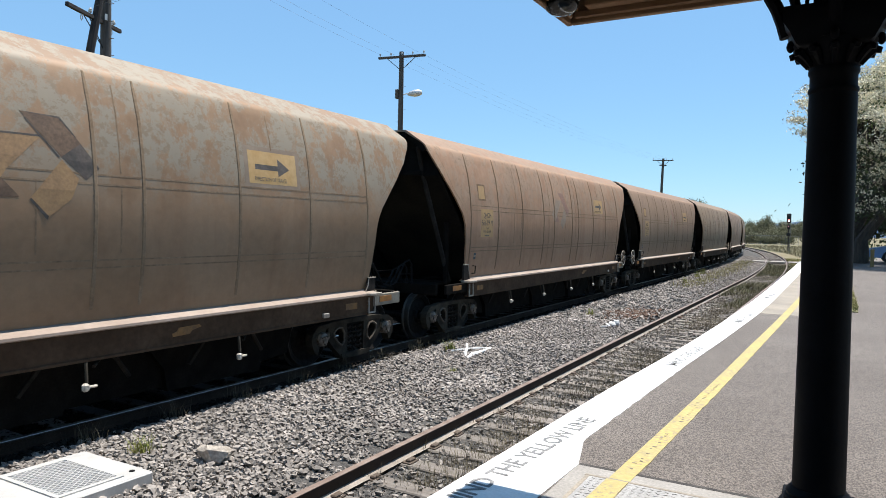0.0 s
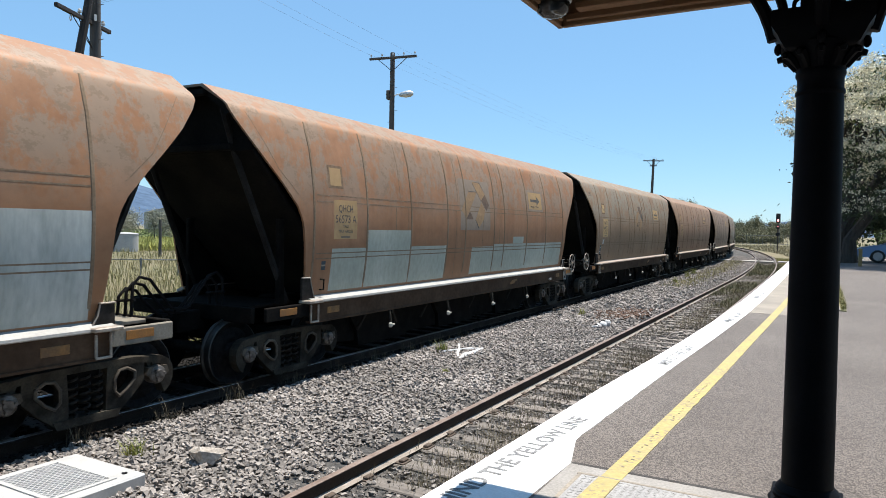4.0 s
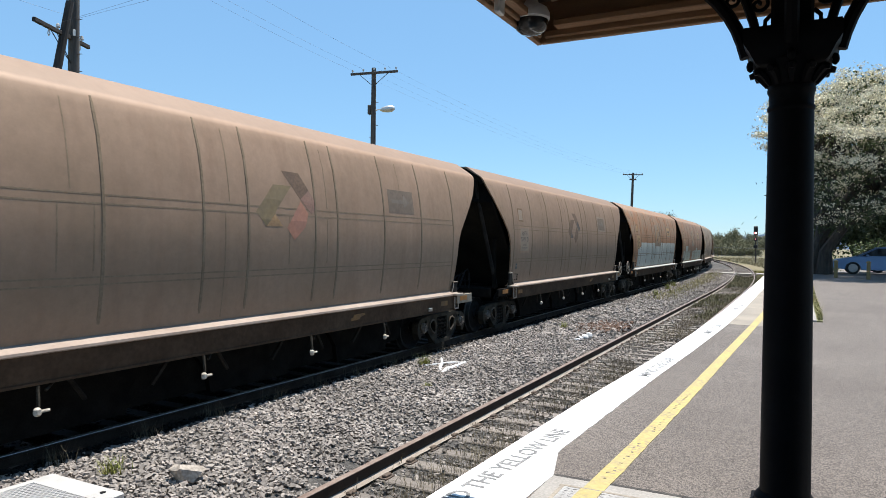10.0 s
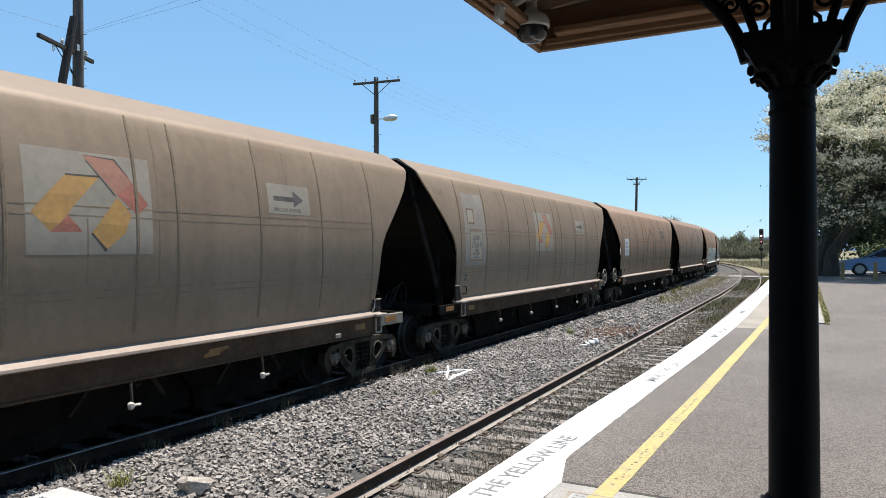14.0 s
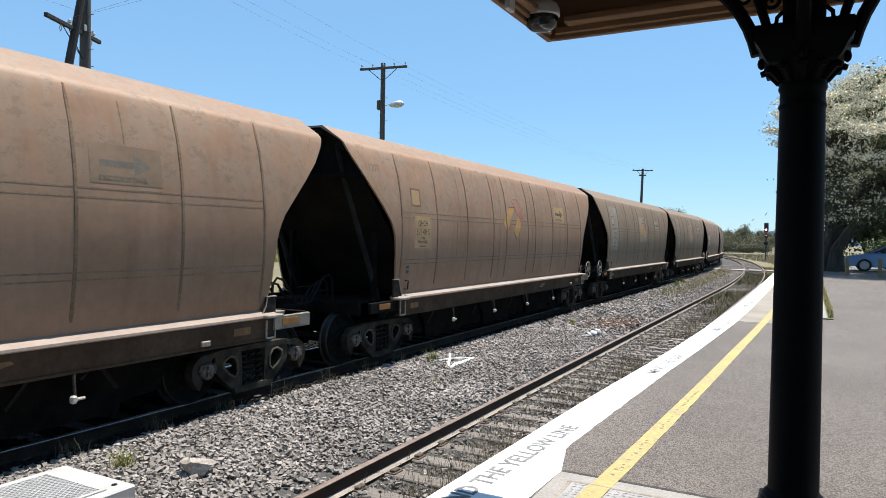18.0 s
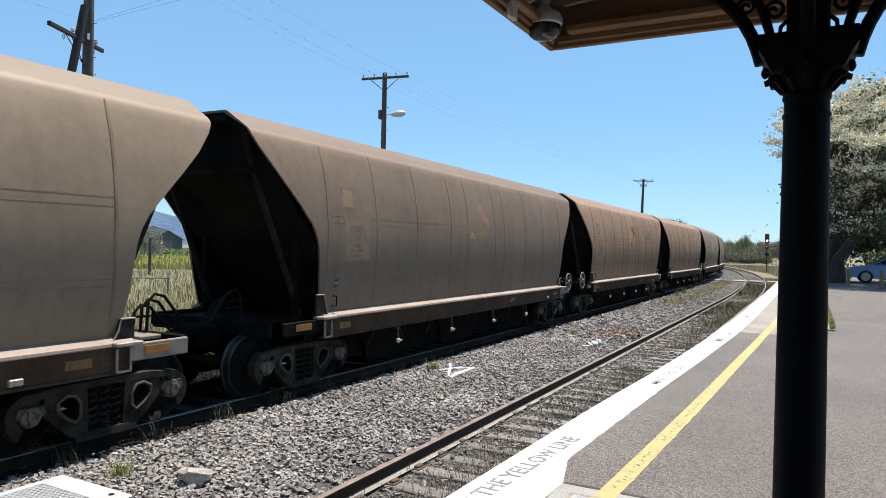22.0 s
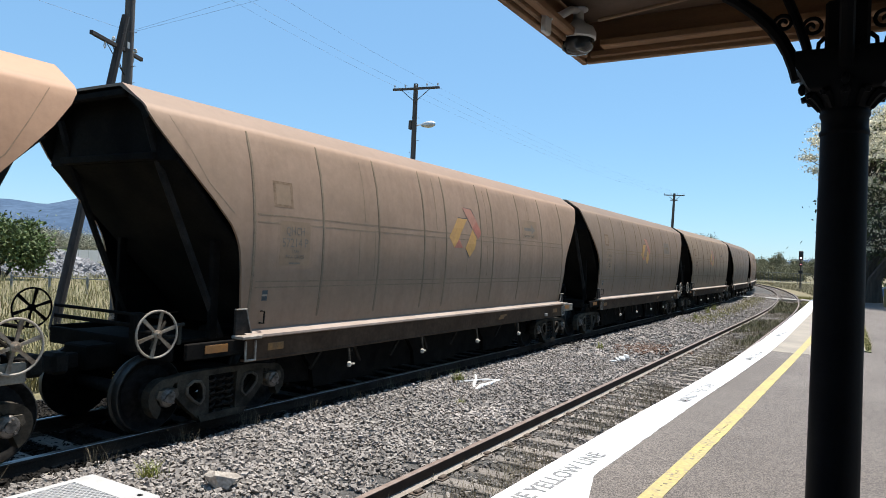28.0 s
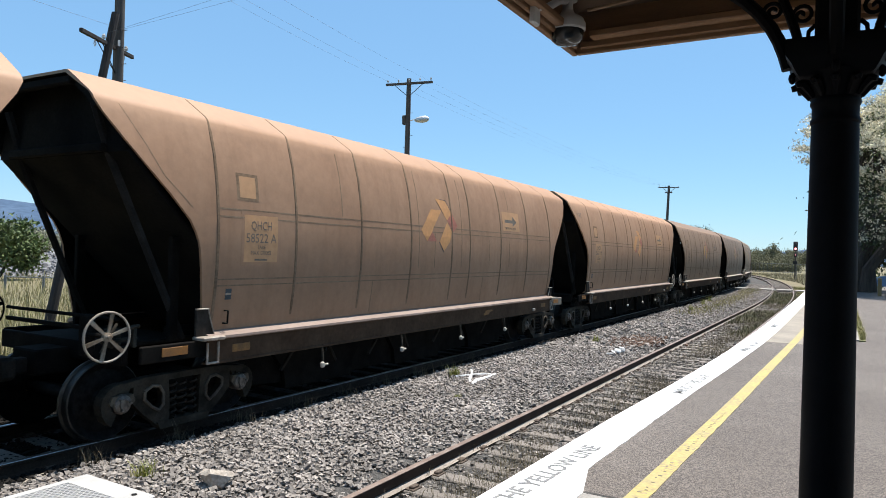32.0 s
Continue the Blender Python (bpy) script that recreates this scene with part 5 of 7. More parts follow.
def build_wagon(k, paint, plate, style, backing, number, patches, tag, extra):
    w = thing("hopper_wagon", Matrix(), tag, "wagon", "wagons of the goods train")
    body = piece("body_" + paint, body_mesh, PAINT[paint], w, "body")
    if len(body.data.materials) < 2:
        body.data.materials.append(M["end_shaded"])
    late = paint == "pink"
    dim = paint in ("grey", "slate", "dusk")
    seam = "seam_ghost" if dim else "seam_faint"
    for y in RIBS_SHIFTED if k == 14 else RIBS_LATE if late else RIBS:
        for s in (1, -1):
            piece("rib%g%d%s%s%s" % (y, s, paint in DARK_RIBS, dim, late), lambda: rib_mesh(y, s, late), "seam" if paint in DARK_RIBS else "seam_dim" if dim else "seam_soft", w, "rib")
    for z in (2.78, 2.68, 1.88, 1.8):
        piece("seam%g%s" % (z, seam), lambda: on_side(-5.6, 5.6, z - 0.009, z + 0.009, 0.002, 1, 1, 0.0045), seam, w, "weld_seam")
    for e in (1, -1):
        piece("slant%d%s" % (e, seam), lambda: bent_outline([(e * a, b) for a, b in ((6.86, 3.85), (6.38, 3.1), (6.0, 2.76), (6.008, 2.755), (6.388, 3.095), (6.867, 3.85))], 0.003), seam, w, "weld_seam")
    if not late:
        for y, z0, z1 in UPRIGHTS:
            piece("upright%g%g%s" % (y, z0, seam), lambda: on_side(y - 0.008, y + 0.008, z0, z1, 0.002, 1, 1, 0.004), seam, w, "weld_seam")
    else:
        for y, z0, z1 in UPRIGHTS_SHIFTED if k == 14 else ((-3.15, 2.82, 3.8), (-0.92, 2.0, 3.8), (3.1, 2.82, 3.8), (-0.35, 2.0, 2.66), (0.72, 2.0, 3.8), (1.75, 1.28, 1.78), (2.0, 2.0, 2.6), (3.05, 2.0, 2.6), (-2.3, 1.28, 1.78)):
            piece("upright%g%g" % (y, z0), lambda: on_side(y - 0.009, y + 0.009, z0, z1, 0.002, 1, 1, 0.004), "seam_faint", w, "weld_seam")
    for s in (1, -1):
        piece("sill%d%s%s" % (s, k in (2, 3), late), lambda: sill_mesh(s), "sill_white" if k in (2, 3) else "sill_dull" if late else "sill", w, "side_sill", label="dusty pale sill ledge")
        piece("sill_side%d" % s, lambda: sill_side_mesh(s), "sill_side", w, "sill_web")
    for e in (1, -1):
        piece("slope%d" % e, lambda: slope_mesh(e), "end_shaded", w, "slope_sheet", label="sloping end sheet, its shade put into the near-black colour")
        piece("end_panel%d" % e, lambda: end_panel_mesh(e), "end_shaded", w, "end_sheet")
        piece("stiffener%d" % e, lambda: Geo().box((0, e * 6.86, 3.38), (1.9, 0.09, 0.1), 0.015), "end_shaded", w, "stiffener")
        piece("top%d" % e, lambda: top_beam_mesh(e), "end_shaded", w, "top_beam")
        for s in (1, -1):
            piece("brace%d%d" % (e, s), lambda: brace_mesh(e, s), "brace", w, "end_brace")
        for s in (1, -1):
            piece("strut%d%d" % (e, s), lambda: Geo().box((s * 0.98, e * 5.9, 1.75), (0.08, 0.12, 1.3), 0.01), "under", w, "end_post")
            # leading deck in the lit colour, trailing deck in the shaded one
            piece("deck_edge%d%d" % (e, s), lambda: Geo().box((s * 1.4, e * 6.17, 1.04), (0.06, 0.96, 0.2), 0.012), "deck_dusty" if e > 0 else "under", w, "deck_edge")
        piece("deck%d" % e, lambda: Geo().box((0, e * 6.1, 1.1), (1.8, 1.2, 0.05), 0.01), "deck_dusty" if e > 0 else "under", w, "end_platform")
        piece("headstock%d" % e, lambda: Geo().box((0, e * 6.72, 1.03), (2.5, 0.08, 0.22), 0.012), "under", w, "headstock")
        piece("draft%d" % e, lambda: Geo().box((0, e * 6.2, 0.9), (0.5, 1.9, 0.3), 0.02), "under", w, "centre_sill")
        piece("coupler%d" % e, lambda: coupler_mesh(e), "bogie", w, "coupler")
        piece("corner%d" % e, lambda: corner_mesh(e), "bright_steel", w, "corner_step", label="bright worn steel step")
        plate_ = piece("corner_plate%d" % e, lambda: corner_plate_mesh(e), "footing", w, "corner_plate")
        piece("corner_edge%d" % e, lambda: corner_edge_mesh(e), "bright_steel", plate_, "worn_rim", label="bright worn steel rim")
        if e < 0:
            piece("grab%d" % e, lambda: grab_mesh(e), "under", w, "grab_rail")
        piece("reflector%d" % e, lambda: Geo().box((1.43, e * 6.2, 1.05), (0.012, 0.36, 0.1), 0.002), "orange", w, "reflector", label="orange reflector")
        piece("reflector_side%d" % e, lambda: Geo().box((1.458, e * 5.2, 1.0), (0.012, 0.3, 0.1), 0.002), "orange_dull", w, "reflector", label="orange reflector")
    if k == 1:
        piece("data_plate", lambda: on_side(-5.475, -5.325, 1.5, 1.8, 0.006), "data_blue", w, "data_plate")
    else:
        piece("data_plate_small", lambda: on_side(-5.45, -5.35, 1.62, 1.76, 0.006), "data_blue", w, "data_plate")
    for zz in (1.57, 1.72) if k == 1 else (1.68,):
        piece("tag_print%g" % zz, lambda: on_side(-5.445, -5.355, zz, zz + 0.025, 0.0085, 1, 1, 0.002), "plate_white" if k == 1 else "plate_grey", w, "small_print")
    wheel_end = -1 if k % 2 else 1
    for e in (1, -1):
        if e == wheel_end:
            hb = piece("handbrake%d" % e, lambda: handbrake_mesh(e), "under", w, "handbrake_stand")
            piece("brake_gear%d" % e, lambda: brake_gear_mesh(e), "bogie_dusty", hb, "brake_gear", label="dusty steel levers and chain box")
            hw = piece("handwheel", handwheel_mesh, "wheel_rim_tan", w, "handwheel", pose(1.45, 6.52 if e > 0 else -7.08, 1.3), "pale worn steel handbrake wheel")
            part("spokes", shared("spokes", handwheel_spokes), "wheel_spoke", hw)
            hw = piece("handwheel_far", handwheel_mesh, "under", w, "handwheel", pose(-1.3, 6.6 if e > 0 else -6.98, 1.4))
            part("spokes", shared("spokes_far", handwheel_spokes), "under", hw)
        else:
            piece("hose%d" % e, lambda: hose_mesh(e), "black", w, "brake_hose")
    for y in (-3.6, -1.46, 0.7, 2.8):
        v = piece("valve%g" % y, lambda: valve_mesh(y), "bogie_dusty", w, "brake_rigging")
        for h0, h1 in ((0.42, 0.75), (-0.2, -0.5)):
            piece("hanger%g%g" % (y, h0), lambda: Geo().tube([(1.18, y + h0, 0.92), (1.12, y + h1, 0.51)], 0.03, 5), "bogie", v, "hanger")
        part("valve_head", shared("valve_block%g" % y, lambda: valve_block(y)), "valve", v, "pale metal valve head")
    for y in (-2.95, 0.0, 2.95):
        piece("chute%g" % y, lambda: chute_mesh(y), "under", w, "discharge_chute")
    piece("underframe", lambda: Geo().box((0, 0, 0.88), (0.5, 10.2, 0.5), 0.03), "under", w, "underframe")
    # added sheets that block light coming under the wagon from its far side
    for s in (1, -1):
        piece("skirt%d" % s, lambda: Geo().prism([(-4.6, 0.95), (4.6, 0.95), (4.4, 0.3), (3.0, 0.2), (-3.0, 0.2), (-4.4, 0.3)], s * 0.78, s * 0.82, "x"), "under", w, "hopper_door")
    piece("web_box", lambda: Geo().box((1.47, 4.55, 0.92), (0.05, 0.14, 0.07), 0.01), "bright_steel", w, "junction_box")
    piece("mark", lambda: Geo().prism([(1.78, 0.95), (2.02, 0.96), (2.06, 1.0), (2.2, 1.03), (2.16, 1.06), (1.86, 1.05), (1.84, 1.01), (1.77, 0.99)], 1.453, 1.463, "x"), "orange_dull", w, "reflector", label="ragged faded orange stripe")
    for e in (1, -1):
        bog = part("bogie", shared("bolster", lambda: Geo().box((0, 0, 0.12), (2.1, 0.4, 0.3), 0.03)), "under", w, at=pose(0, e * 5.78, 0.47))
        for s in (1, -1):
            part("side_frame", shared("side_frame", sideframe_mesh), "bogie_dusty", bog, at=pose(s * 1.05, 0, 0))
            if s > 0:
                for q in (-1, 1):
                    part("window_rim", shared("window_rim%d" % q, lambda: window_rim_mesh(q)), "bogie_rim_lit", bog, "cast rim, edge highlight put into its pale colour", at=pose(s * 1.05, 0, 0))
            for q in (-0.15, 0.0, 0.15):
                part("spring", shared("spring", coil_mesh), "bogie", bog, at=pose(s * 1.05, q, 0))
            for q in (-0.88, 0.88):
                part("axle_box", shared("axle_box", adapter_mesh), "axle_box", bog, at=pose(s * 1.05, q, 0))
        for q in (-0.88, 0.88):
            ws = part("wheelset", shared("wheelset", wheelset_mesh), "cap", bog)
            ws.matrix_parent_inverse = Matrix.Translation((0, q, 0))
            WHEELSETS.append(ws)
    # markings
    if backing:
        sh_ = EMBLEM_AT.get(k, 0.34 if k % 2 else 0.0)
        piece("back_%s%g" % (backing, sh_), lambda: on_side(-0.9 + sh_, 0.58 + sh_, 2.27, 3.37, 0.003), backing, w, "emblem_panel")
    if style:
        logo_parts(w, style, EMBLEM_AT.get(k, 0.34 if k % 2 else 0.0))
    ash = ARROW_AT.get(k, 0.0)
    rubbed = k in (-3, 4, 5, 10, 11, 12)
    face = "plate_dusk" if k in (10, 12) else "plate_rose" if k == 11 else "plate_worn" if rubbed else plate
    arrow = piece("arrow_%s%g" % (face, ash), lambda: on_side(3.0 + ash, 3.92 + ash, 2.84, 3.28, 0.005), face, w, "arrow_panel")
    part("arrow", shared("arrow%g%s%s" % (ash, plate == "plate_dim" or k >= 9, (k > 9) + (k == 11) if rubbed else ""), lambda: bent_outline([(a + ash, b) for a, b in ((3.12, 3.1), (3.55, 3.1), (3.55, 3.2), (3.78, 3.065), (3.55, 2.95), (3.55, 3.03), (3.12, 3.03))], 0.0075)), "logo_black" if k == 11 else "seam_dim" if k > 9 and rubbed else "plate_dusk" if rubbed else "ink" if plate != "plate_dim" and k < 9 else "ink_faint", arrow)
    if not rubbed:
        lettering("direction_words", "DIRECTION OF TRAVEL", 0.075, "ink_faint", arrow, on_wall(3.1 + ash, 2.88, 0.06, 0.003), 0.78)
    if k in (1, 2, 3, -3, 4):
        piece("arrow_frame", lambda: on_side(2.93, 3.99, 2.78, 3.34, 0.0028), "plate_dim", w, "arrow_frame")
    numb = plate if extra != "white" else "plate_white"
    frame_ = piece("numberback" + extra + paint, lambda: on_side(-5.24, -4.52, 2.05, 2.77, 0.003), PAINT[paint] if extra != "white" else "plate_white", w, "number_frame")
    pan = piece("number_" + numb, lambda: on_side(-5.19, -4.58, 2.1, 2.72, 0.0055), numb, w, "number_panel")
    ink = "ink" if k < 9 else "ink_faint"
    lettering("class_letters", "QHCH", 0.165, ink, pan, on_wall(-4.885, 2.53, 0.12, 0.003), 0.78, "CENTER")
    lettering("number", number, 0.175, ink, pan, on_wall(-4.885, 2.36, 0.13, 0.003), 0.92, "CENTER")
    if plate == "plate_dim":
        part("small_print", shared("print2", lambda: on_side(-5.02, -4.76, 2.25, 2.27, 0.008, 1, 1, 0.002)), ink, pan)
        part("small_print", shared("print3", lambda: on_side(-5.1, -4.68, 2.17, 2.19, 0.008, 1, 1, 0.002)), ink, pan)
    else:
        lettering("small_print", "TARE", 0.07, "ink_faint", pan, on_wall(-4.885, 2.275, 0.05, 0.003), 0.9, "CENTER")
        lettering("small_print", "MAX GROSS", 0.075, "ink_faint", pan, on_wall(-4.885, 2.2, 0.05, 0.003), 0.9, "CENTER")
        part("small_print", shared("print4", lambda: on_side(-5.0, -4.77, 2.12, 2.145, 0.008, 1, 1, 0.002)), "ink_faint", pan)
    piece("classframe_" + plate, lambda: on_side(-5.3, -4.92, 2.9, 3.26, 0.003), "seam", w, "tonnage_frame")
    piece("class_" + plate, lambda: on_side(-5.25, -4.97, 2.94, 3.22, 0.0055), plate, w, "tonnage_panel")
    if k == 1:
        lettering("class_words", "ALC", 0.11, "ink_faint", w, on_wall(-5.11, 3.03, 0.08, 0.003), 0.85, "CENTER")
        tag_ = piece("card_tag", lambda: on_side(-5.19, -5.03, 1.84, 2.0, 0.006), "plate_white", w, "card_tag", label="small white card label")
        for a, b, c, d in ((-5.17, -5.12, 1.86, 1.9), (-5.1, -5.05, 1.92, 1.97), (-5.1, -5.05, 1.86, 1.89)):
            part("small_print", shared("card%g%g" % (a, c), lambda: on_side(a, b, c, d, 0.0085, 1, 1, 0.002)), "ink_faint", tag_)
    if k in (1, 3, 5, 6, 8, 9, 14):
        lettering("load_mark", "120T", 0.2, "ink_faint", w, on_wall(-6.62, 3.47, 0.15, 0.0014), 0.85)
    if k == 6:
        lettering("load_mark", "120T", 0.22, "ink_faint", w, on_wall(6.05, 3.46, 0.16, 0.0014), 0.9)
    for a, b, c, d in patches:
        piece("patch%g%g%g" % (a, b, d), lambda: on_side(a - 0.015, b + 0.015, c, d, 0.0045, 8, 1), "teal_patch" if k == 2 else "pale_patch", w, "paint_patch", label="pale grey-green overpainted patch")
    if extra == "pale":
        piece("pale_panel", lambda: on_side(-5.45, -4.36, 1.95, 3.6, 0.0015, 10), "panel_faded", w, "faded_panel")
    return w


WHEELSETS = []
LOWER = [(-4.9, -4.32, 1.28, 2.2), (-4.25, -2.9, 1.26, 2.42), (-2.84, -1.5, 1.26, 2.4), (-1.42, -0.68, 1.26, 2.42), (-0.62, 0.8, 1.26, 2.24), (0.84, 1.38, 1.26, 2.44), (1.42, 2.8, 1.26, 2.42), (2.86, 4.18, 1.26, 2.44), (4.24, 5.6, 1.26, 2.42)]
SOME = [(-5.2, -4.32, 1.28, 1.95), (-4.25, -2.9, 1.28, 2.25), (-2.84, -1.5, 1.28, 1.95), (-0.3, 0.78, 1.3, 1.9), (0.84, 5.5, 1.3, 1.95), (1.95, 2.6, 1.955, 2.12)]
CARS = {
    -5: ("grey", "plate_dim", "dark", "", "57003 C", (), "dusty grey-brown hopper wagon with faded lettering", ""),
    -4: ("slate", "plate_dim", "faint", "", "56618 R", (), "dusty grey hopper wagon with faded lettering", ""),
    -3: ("grey", "plate_dim", "dark", "", "56577 B", (), "grey-brown hopper wagon with a dark worn emblem", ""),
    -2: ("slate", "plate_dim", "faint", "", "56615 D", (), "grey hopper wagon with small faded plates", ""),
    -1: ("grey", "plate_tan", "faint", "", "56617 K", (), "faded grey-brown hopper wagon with tan plates", ""),
    0: ("tan", "plate_tan", "faint", "", "56619 M", (), "dusty pink-brown hopper wagon with tan number plates", ""),
    1: ("olive", "plate_yellow", "torn", "", "56620 J", (), "mottled olive-tan hopper wagon with a torn emblem", ""),
    2: ("brown", "plate_tan", "worn", "plate_dim", "56573 A", SOME, "brown hopper wagon with square grey-green overpainted patches", ""),
    3: ("brown", "plate_tan", "worn", "plate_dim", "56574 J", LOWER, "brown hopper wagon with its lower half overpainted grey-green", ""),
    4: ("grey", "plate_dim", "dark", "", "57091 D", (), "dusty grey-brown hopper wagon with a dark emblem", ""),
    5: ("grey", "plate_dim", "mixed", "", "57092 B", (), "grey-brown hopper wagon with a clean white number plate", "white"),
    6: ("slate", "plate_grey", "bold", "plate_grey", "57249 P", (), "grey hopper wagon with pale panel and yellow-red emblem", "pale"),
    7: ("slate", "plate_grey", "bold", "plate_grey", "57250 L", (), "grey hopper wagon with pale panel and yellow-red emblem", "pale"),
    8: ("tan", "plate_tan", "bold", "", "57140 S", (), "tan hopper wagon with a small orange emblem", ""),
    9: ("tan", "plate_rose", "edged", "", "57050 L", (), "tan-brown hopper wagon with a black-edged yellow-red emblem", ""),
    10: ("dusk", "plate_rose", "faded", "", "57182 A", (), "dusty grey hopper wagon with a faint red emblem", ""),
    11: ("slate", "plate_rose", "bold", "", "57190 N", (), "dusty grey hopper wagon with a yellow-orange emblem", ""),
    12: ("dusk", "plate_rose", "bold", "", "57219 C", (), "grey-brown hopper wagon with an orange-red emblem", ""),
    13: ("grey", "plate_rose", "bold", "", "57214 P", (), "grey-brown hopper wagon with orange emblem and brown number plate", ""),
    14: ("pink", "plate_sand", "gold", "", "56551 M", (), "pink-brown hopper wagon with a yellow emblem", ""),
    15: ("pink", "plate_sand", "gold", "", "58522 A", (), "dusty pink-brown hopper wagon with a bright yellow emblem", ""),
    16: ("pink", "plate_sand", "gold", "", "58524 K", (), "dusty pink-brown hopper wagon with handbrake wheel", ""),
}
WAGONS = {k: build_wagon(k, *row) for k, row in CARS.items()}


# ---- poles and wires ----
def pole_thing(name, x, y, top, r, label, mat_, lean=(0, 0)):
    p = thing(name, pose(x, y, -0.7), label, "power pole", "power poles")
    n = 8
    pts = [(lean[0] * i / n, lean[1] * i / n, (top + 0.7) * i / n) for i in range(n + 1)]
    part("pole", Geo().tube(pts, [r * (1.1 - 0.35 * i / n) for i in range(n + 1)], 12), mat_, p)
    return p


def crossarm(p, x, y, z, half, along_y=0.0, pins=4, braces=True):
    d = Vector((1, along_y, 0)).normalized()
    a = part("crossarm", Geo().box((0, 0, 0), (2 * half, 0.12, 0.12), 0.01), "pole_wood", p, at=pose(x, y, z, 0, 0, math.degrees(math.atan2(d.y, d.x))))
    for i in range(pins):
        u = -half + 0.1 + (2 * half - 0.2) * i / (pins - 1)
        part("insulator", Geo().lathe([(0.015, 0.05), (0.02, 0.14), (0.05, 0.15), (0.055, 0.2), (0.03, 0.25)], 8), "insulator", a, at=pose(u, 0, 0))
    if braces:
        for s in (-1, 1):
            part("brace", Geo().tube([(s * half * 0.62, -0.05, -0.05), (0, -0.08, -0.75)], 0.02, 5), "pole_wood", a)
    return a


p1 = pole_thing("power_pole", -20.65, 31.25, 11.75, 0.165, "dark timber power pole with crossarm and street lamp", "pole_wood")
crossarm(p1, 0.08, -0.1, 12.16, 1.38, 0.17, 5)
arm = part("lamp_arm", Geo().tube([(0, 0, 10.1), (0.2, 0.13, 10.2), (0.42, 0.26, 10.24)], 0.03, 8), "lamp_grey", p1)
part("lamp_head", Geo().lathe([(0.05, -0.5), (0.13, -0.36), (0.19, -0.1), (0.18, 0.14), (0.08, 0.3)], 14, pose(0, 0, 0, 0, 82, 29)), "lamp_grey", arm, "pale street lamp head", at=pose(0.72, 0.45, 10.26))
for k in range(9):
    part("step_bolt", Geo().tube([((-1) ** k * 0.1, 0, 5.6 + 0.62 * k), ((-1) ** k * 0.3, 0.04, 5.6 + 0.62 * k)], 0.012, 5), "clip", p1)
part("fuse_box", Geo().box((-0.22, 0, 10.2), (0.2, 0.25, 0.5), 0.03), "pole_wood", p1)
p2 = pole_thing("power_pole", -19.9, 91.5, 11.8, 0.2, "dark timber power pole with a single crossarm", "pole_wood", (0.35, 0))
crossarm(p2, 0.35, -0.1, 12.25, 1.3, 0.45)
crossarm(p2, 0.35, -0.1, 11.6, 0.45, 0.45, 2, False)
p3 = pole_thing("power_pole", -20.6, 13.9, 12.5, 0.19, "weathered grey timber power pole with side arms", "pole_grey")
side_arm = part("crossarm", Geo().box((0, 0, 0), (2.9, 0.11, 0.13), 0.015), "strut_wood", p3, at=pose(0.2, -0.5, 9.35, 0, 0, -64.5))
for u in (0.26, -1.04):
    part("insulator", Geo().lathe([(0.015, 0.03), (0.02, 0.08), (0.06, 0.09), (0.065, 0.13), (0.04, 0.15), (0.055, 0.17), (0.03, 0.22)], 10), "insulator", side_arm, at=pose(u, 0, 0.03))
for u in (0.72, -0.9):
    part("shackle", Geo().tube([(u, 0, -0.06), (u + 0.05, 0, -0.2), (u, 0, -0.27), (u - 0.06, 0, -0.2), (u - 0.03, 0, -0.06)], 0.016, 5), "insulator", side_arm)
for u in (0.3, 0.62):
    part("arm_brace", Geo().tube([(u, 0.0, -0.06), (-0.42, 0.03, -0.85)], 0.016, 5), "strut_wood", side_arm)
part("number_tag", Geo().box((0.19, -0.12, 9.5), (0.012, 0.09, 0.2), 0.003), "plate_white", p3)
for k in range(6):
    part("step_bolt", Geo().tube([(0.1, 0, 7.2 + 0.55 * k), (0.34, 0.05, 7.2 + 0.55 * k)], 0.012, 5), "clip", p3)
st = thing("pole_strut", pose(-20.3, 11.62, -0.7), "dark leaning timber strut against the power pole", "pole strut")
part("strut", Geo().tube([(0, 0, 0), (-0.02, 1.0, 5.2), (-0.06, 1.98, 10.4)], [0.15, 0.135, 0.12], 10), "strut_wood", st)
W1, W2, W3 = Vector((-20.7, 31.1, 11.65)), Vector((-19.6, 91.4, 11.75)), Vector((-20.6, 13.9, 12.6))
ends = [(W1 + Vector((u, u * 0.17, 0)), W2 + Vector((u, u * 0.45, 0))) for u in (-1.1, -0.4, 0.4, 1.1)]
ends += [(Vector((-20.6 + u, 13.9, 12.9)), W1 + Vector((u, u * 0.17, 0))) for u in (-1.1, -0.4, 1.1)]
ends += [(Vector((-20.45, 13.96, 9.31)), Vector((18.0, 15.9, 13.0))), (Vector((-20.3, 13.3, 8.98)), Vector((18.0, 12.0, 12.0))), (Vector((-20.5, 13.95, 9.3)), Vector((-18, -40.0, 11.0)))]
for k, (a, b) in enumerate(ends):
    pts = [a.lerp(b, i / 12) - Vector((0, 0, 4 * 0.012 * (b - a).length * (i / 12) * (1 - i / 12))) for i in range(13)]
    single("overhead_wire", Geo().tube(pts, 0.0026 if k < 4 else 0.0036, 4), "wire", "thin dark overhead wire between the poles", "wire", group="overhead wires")

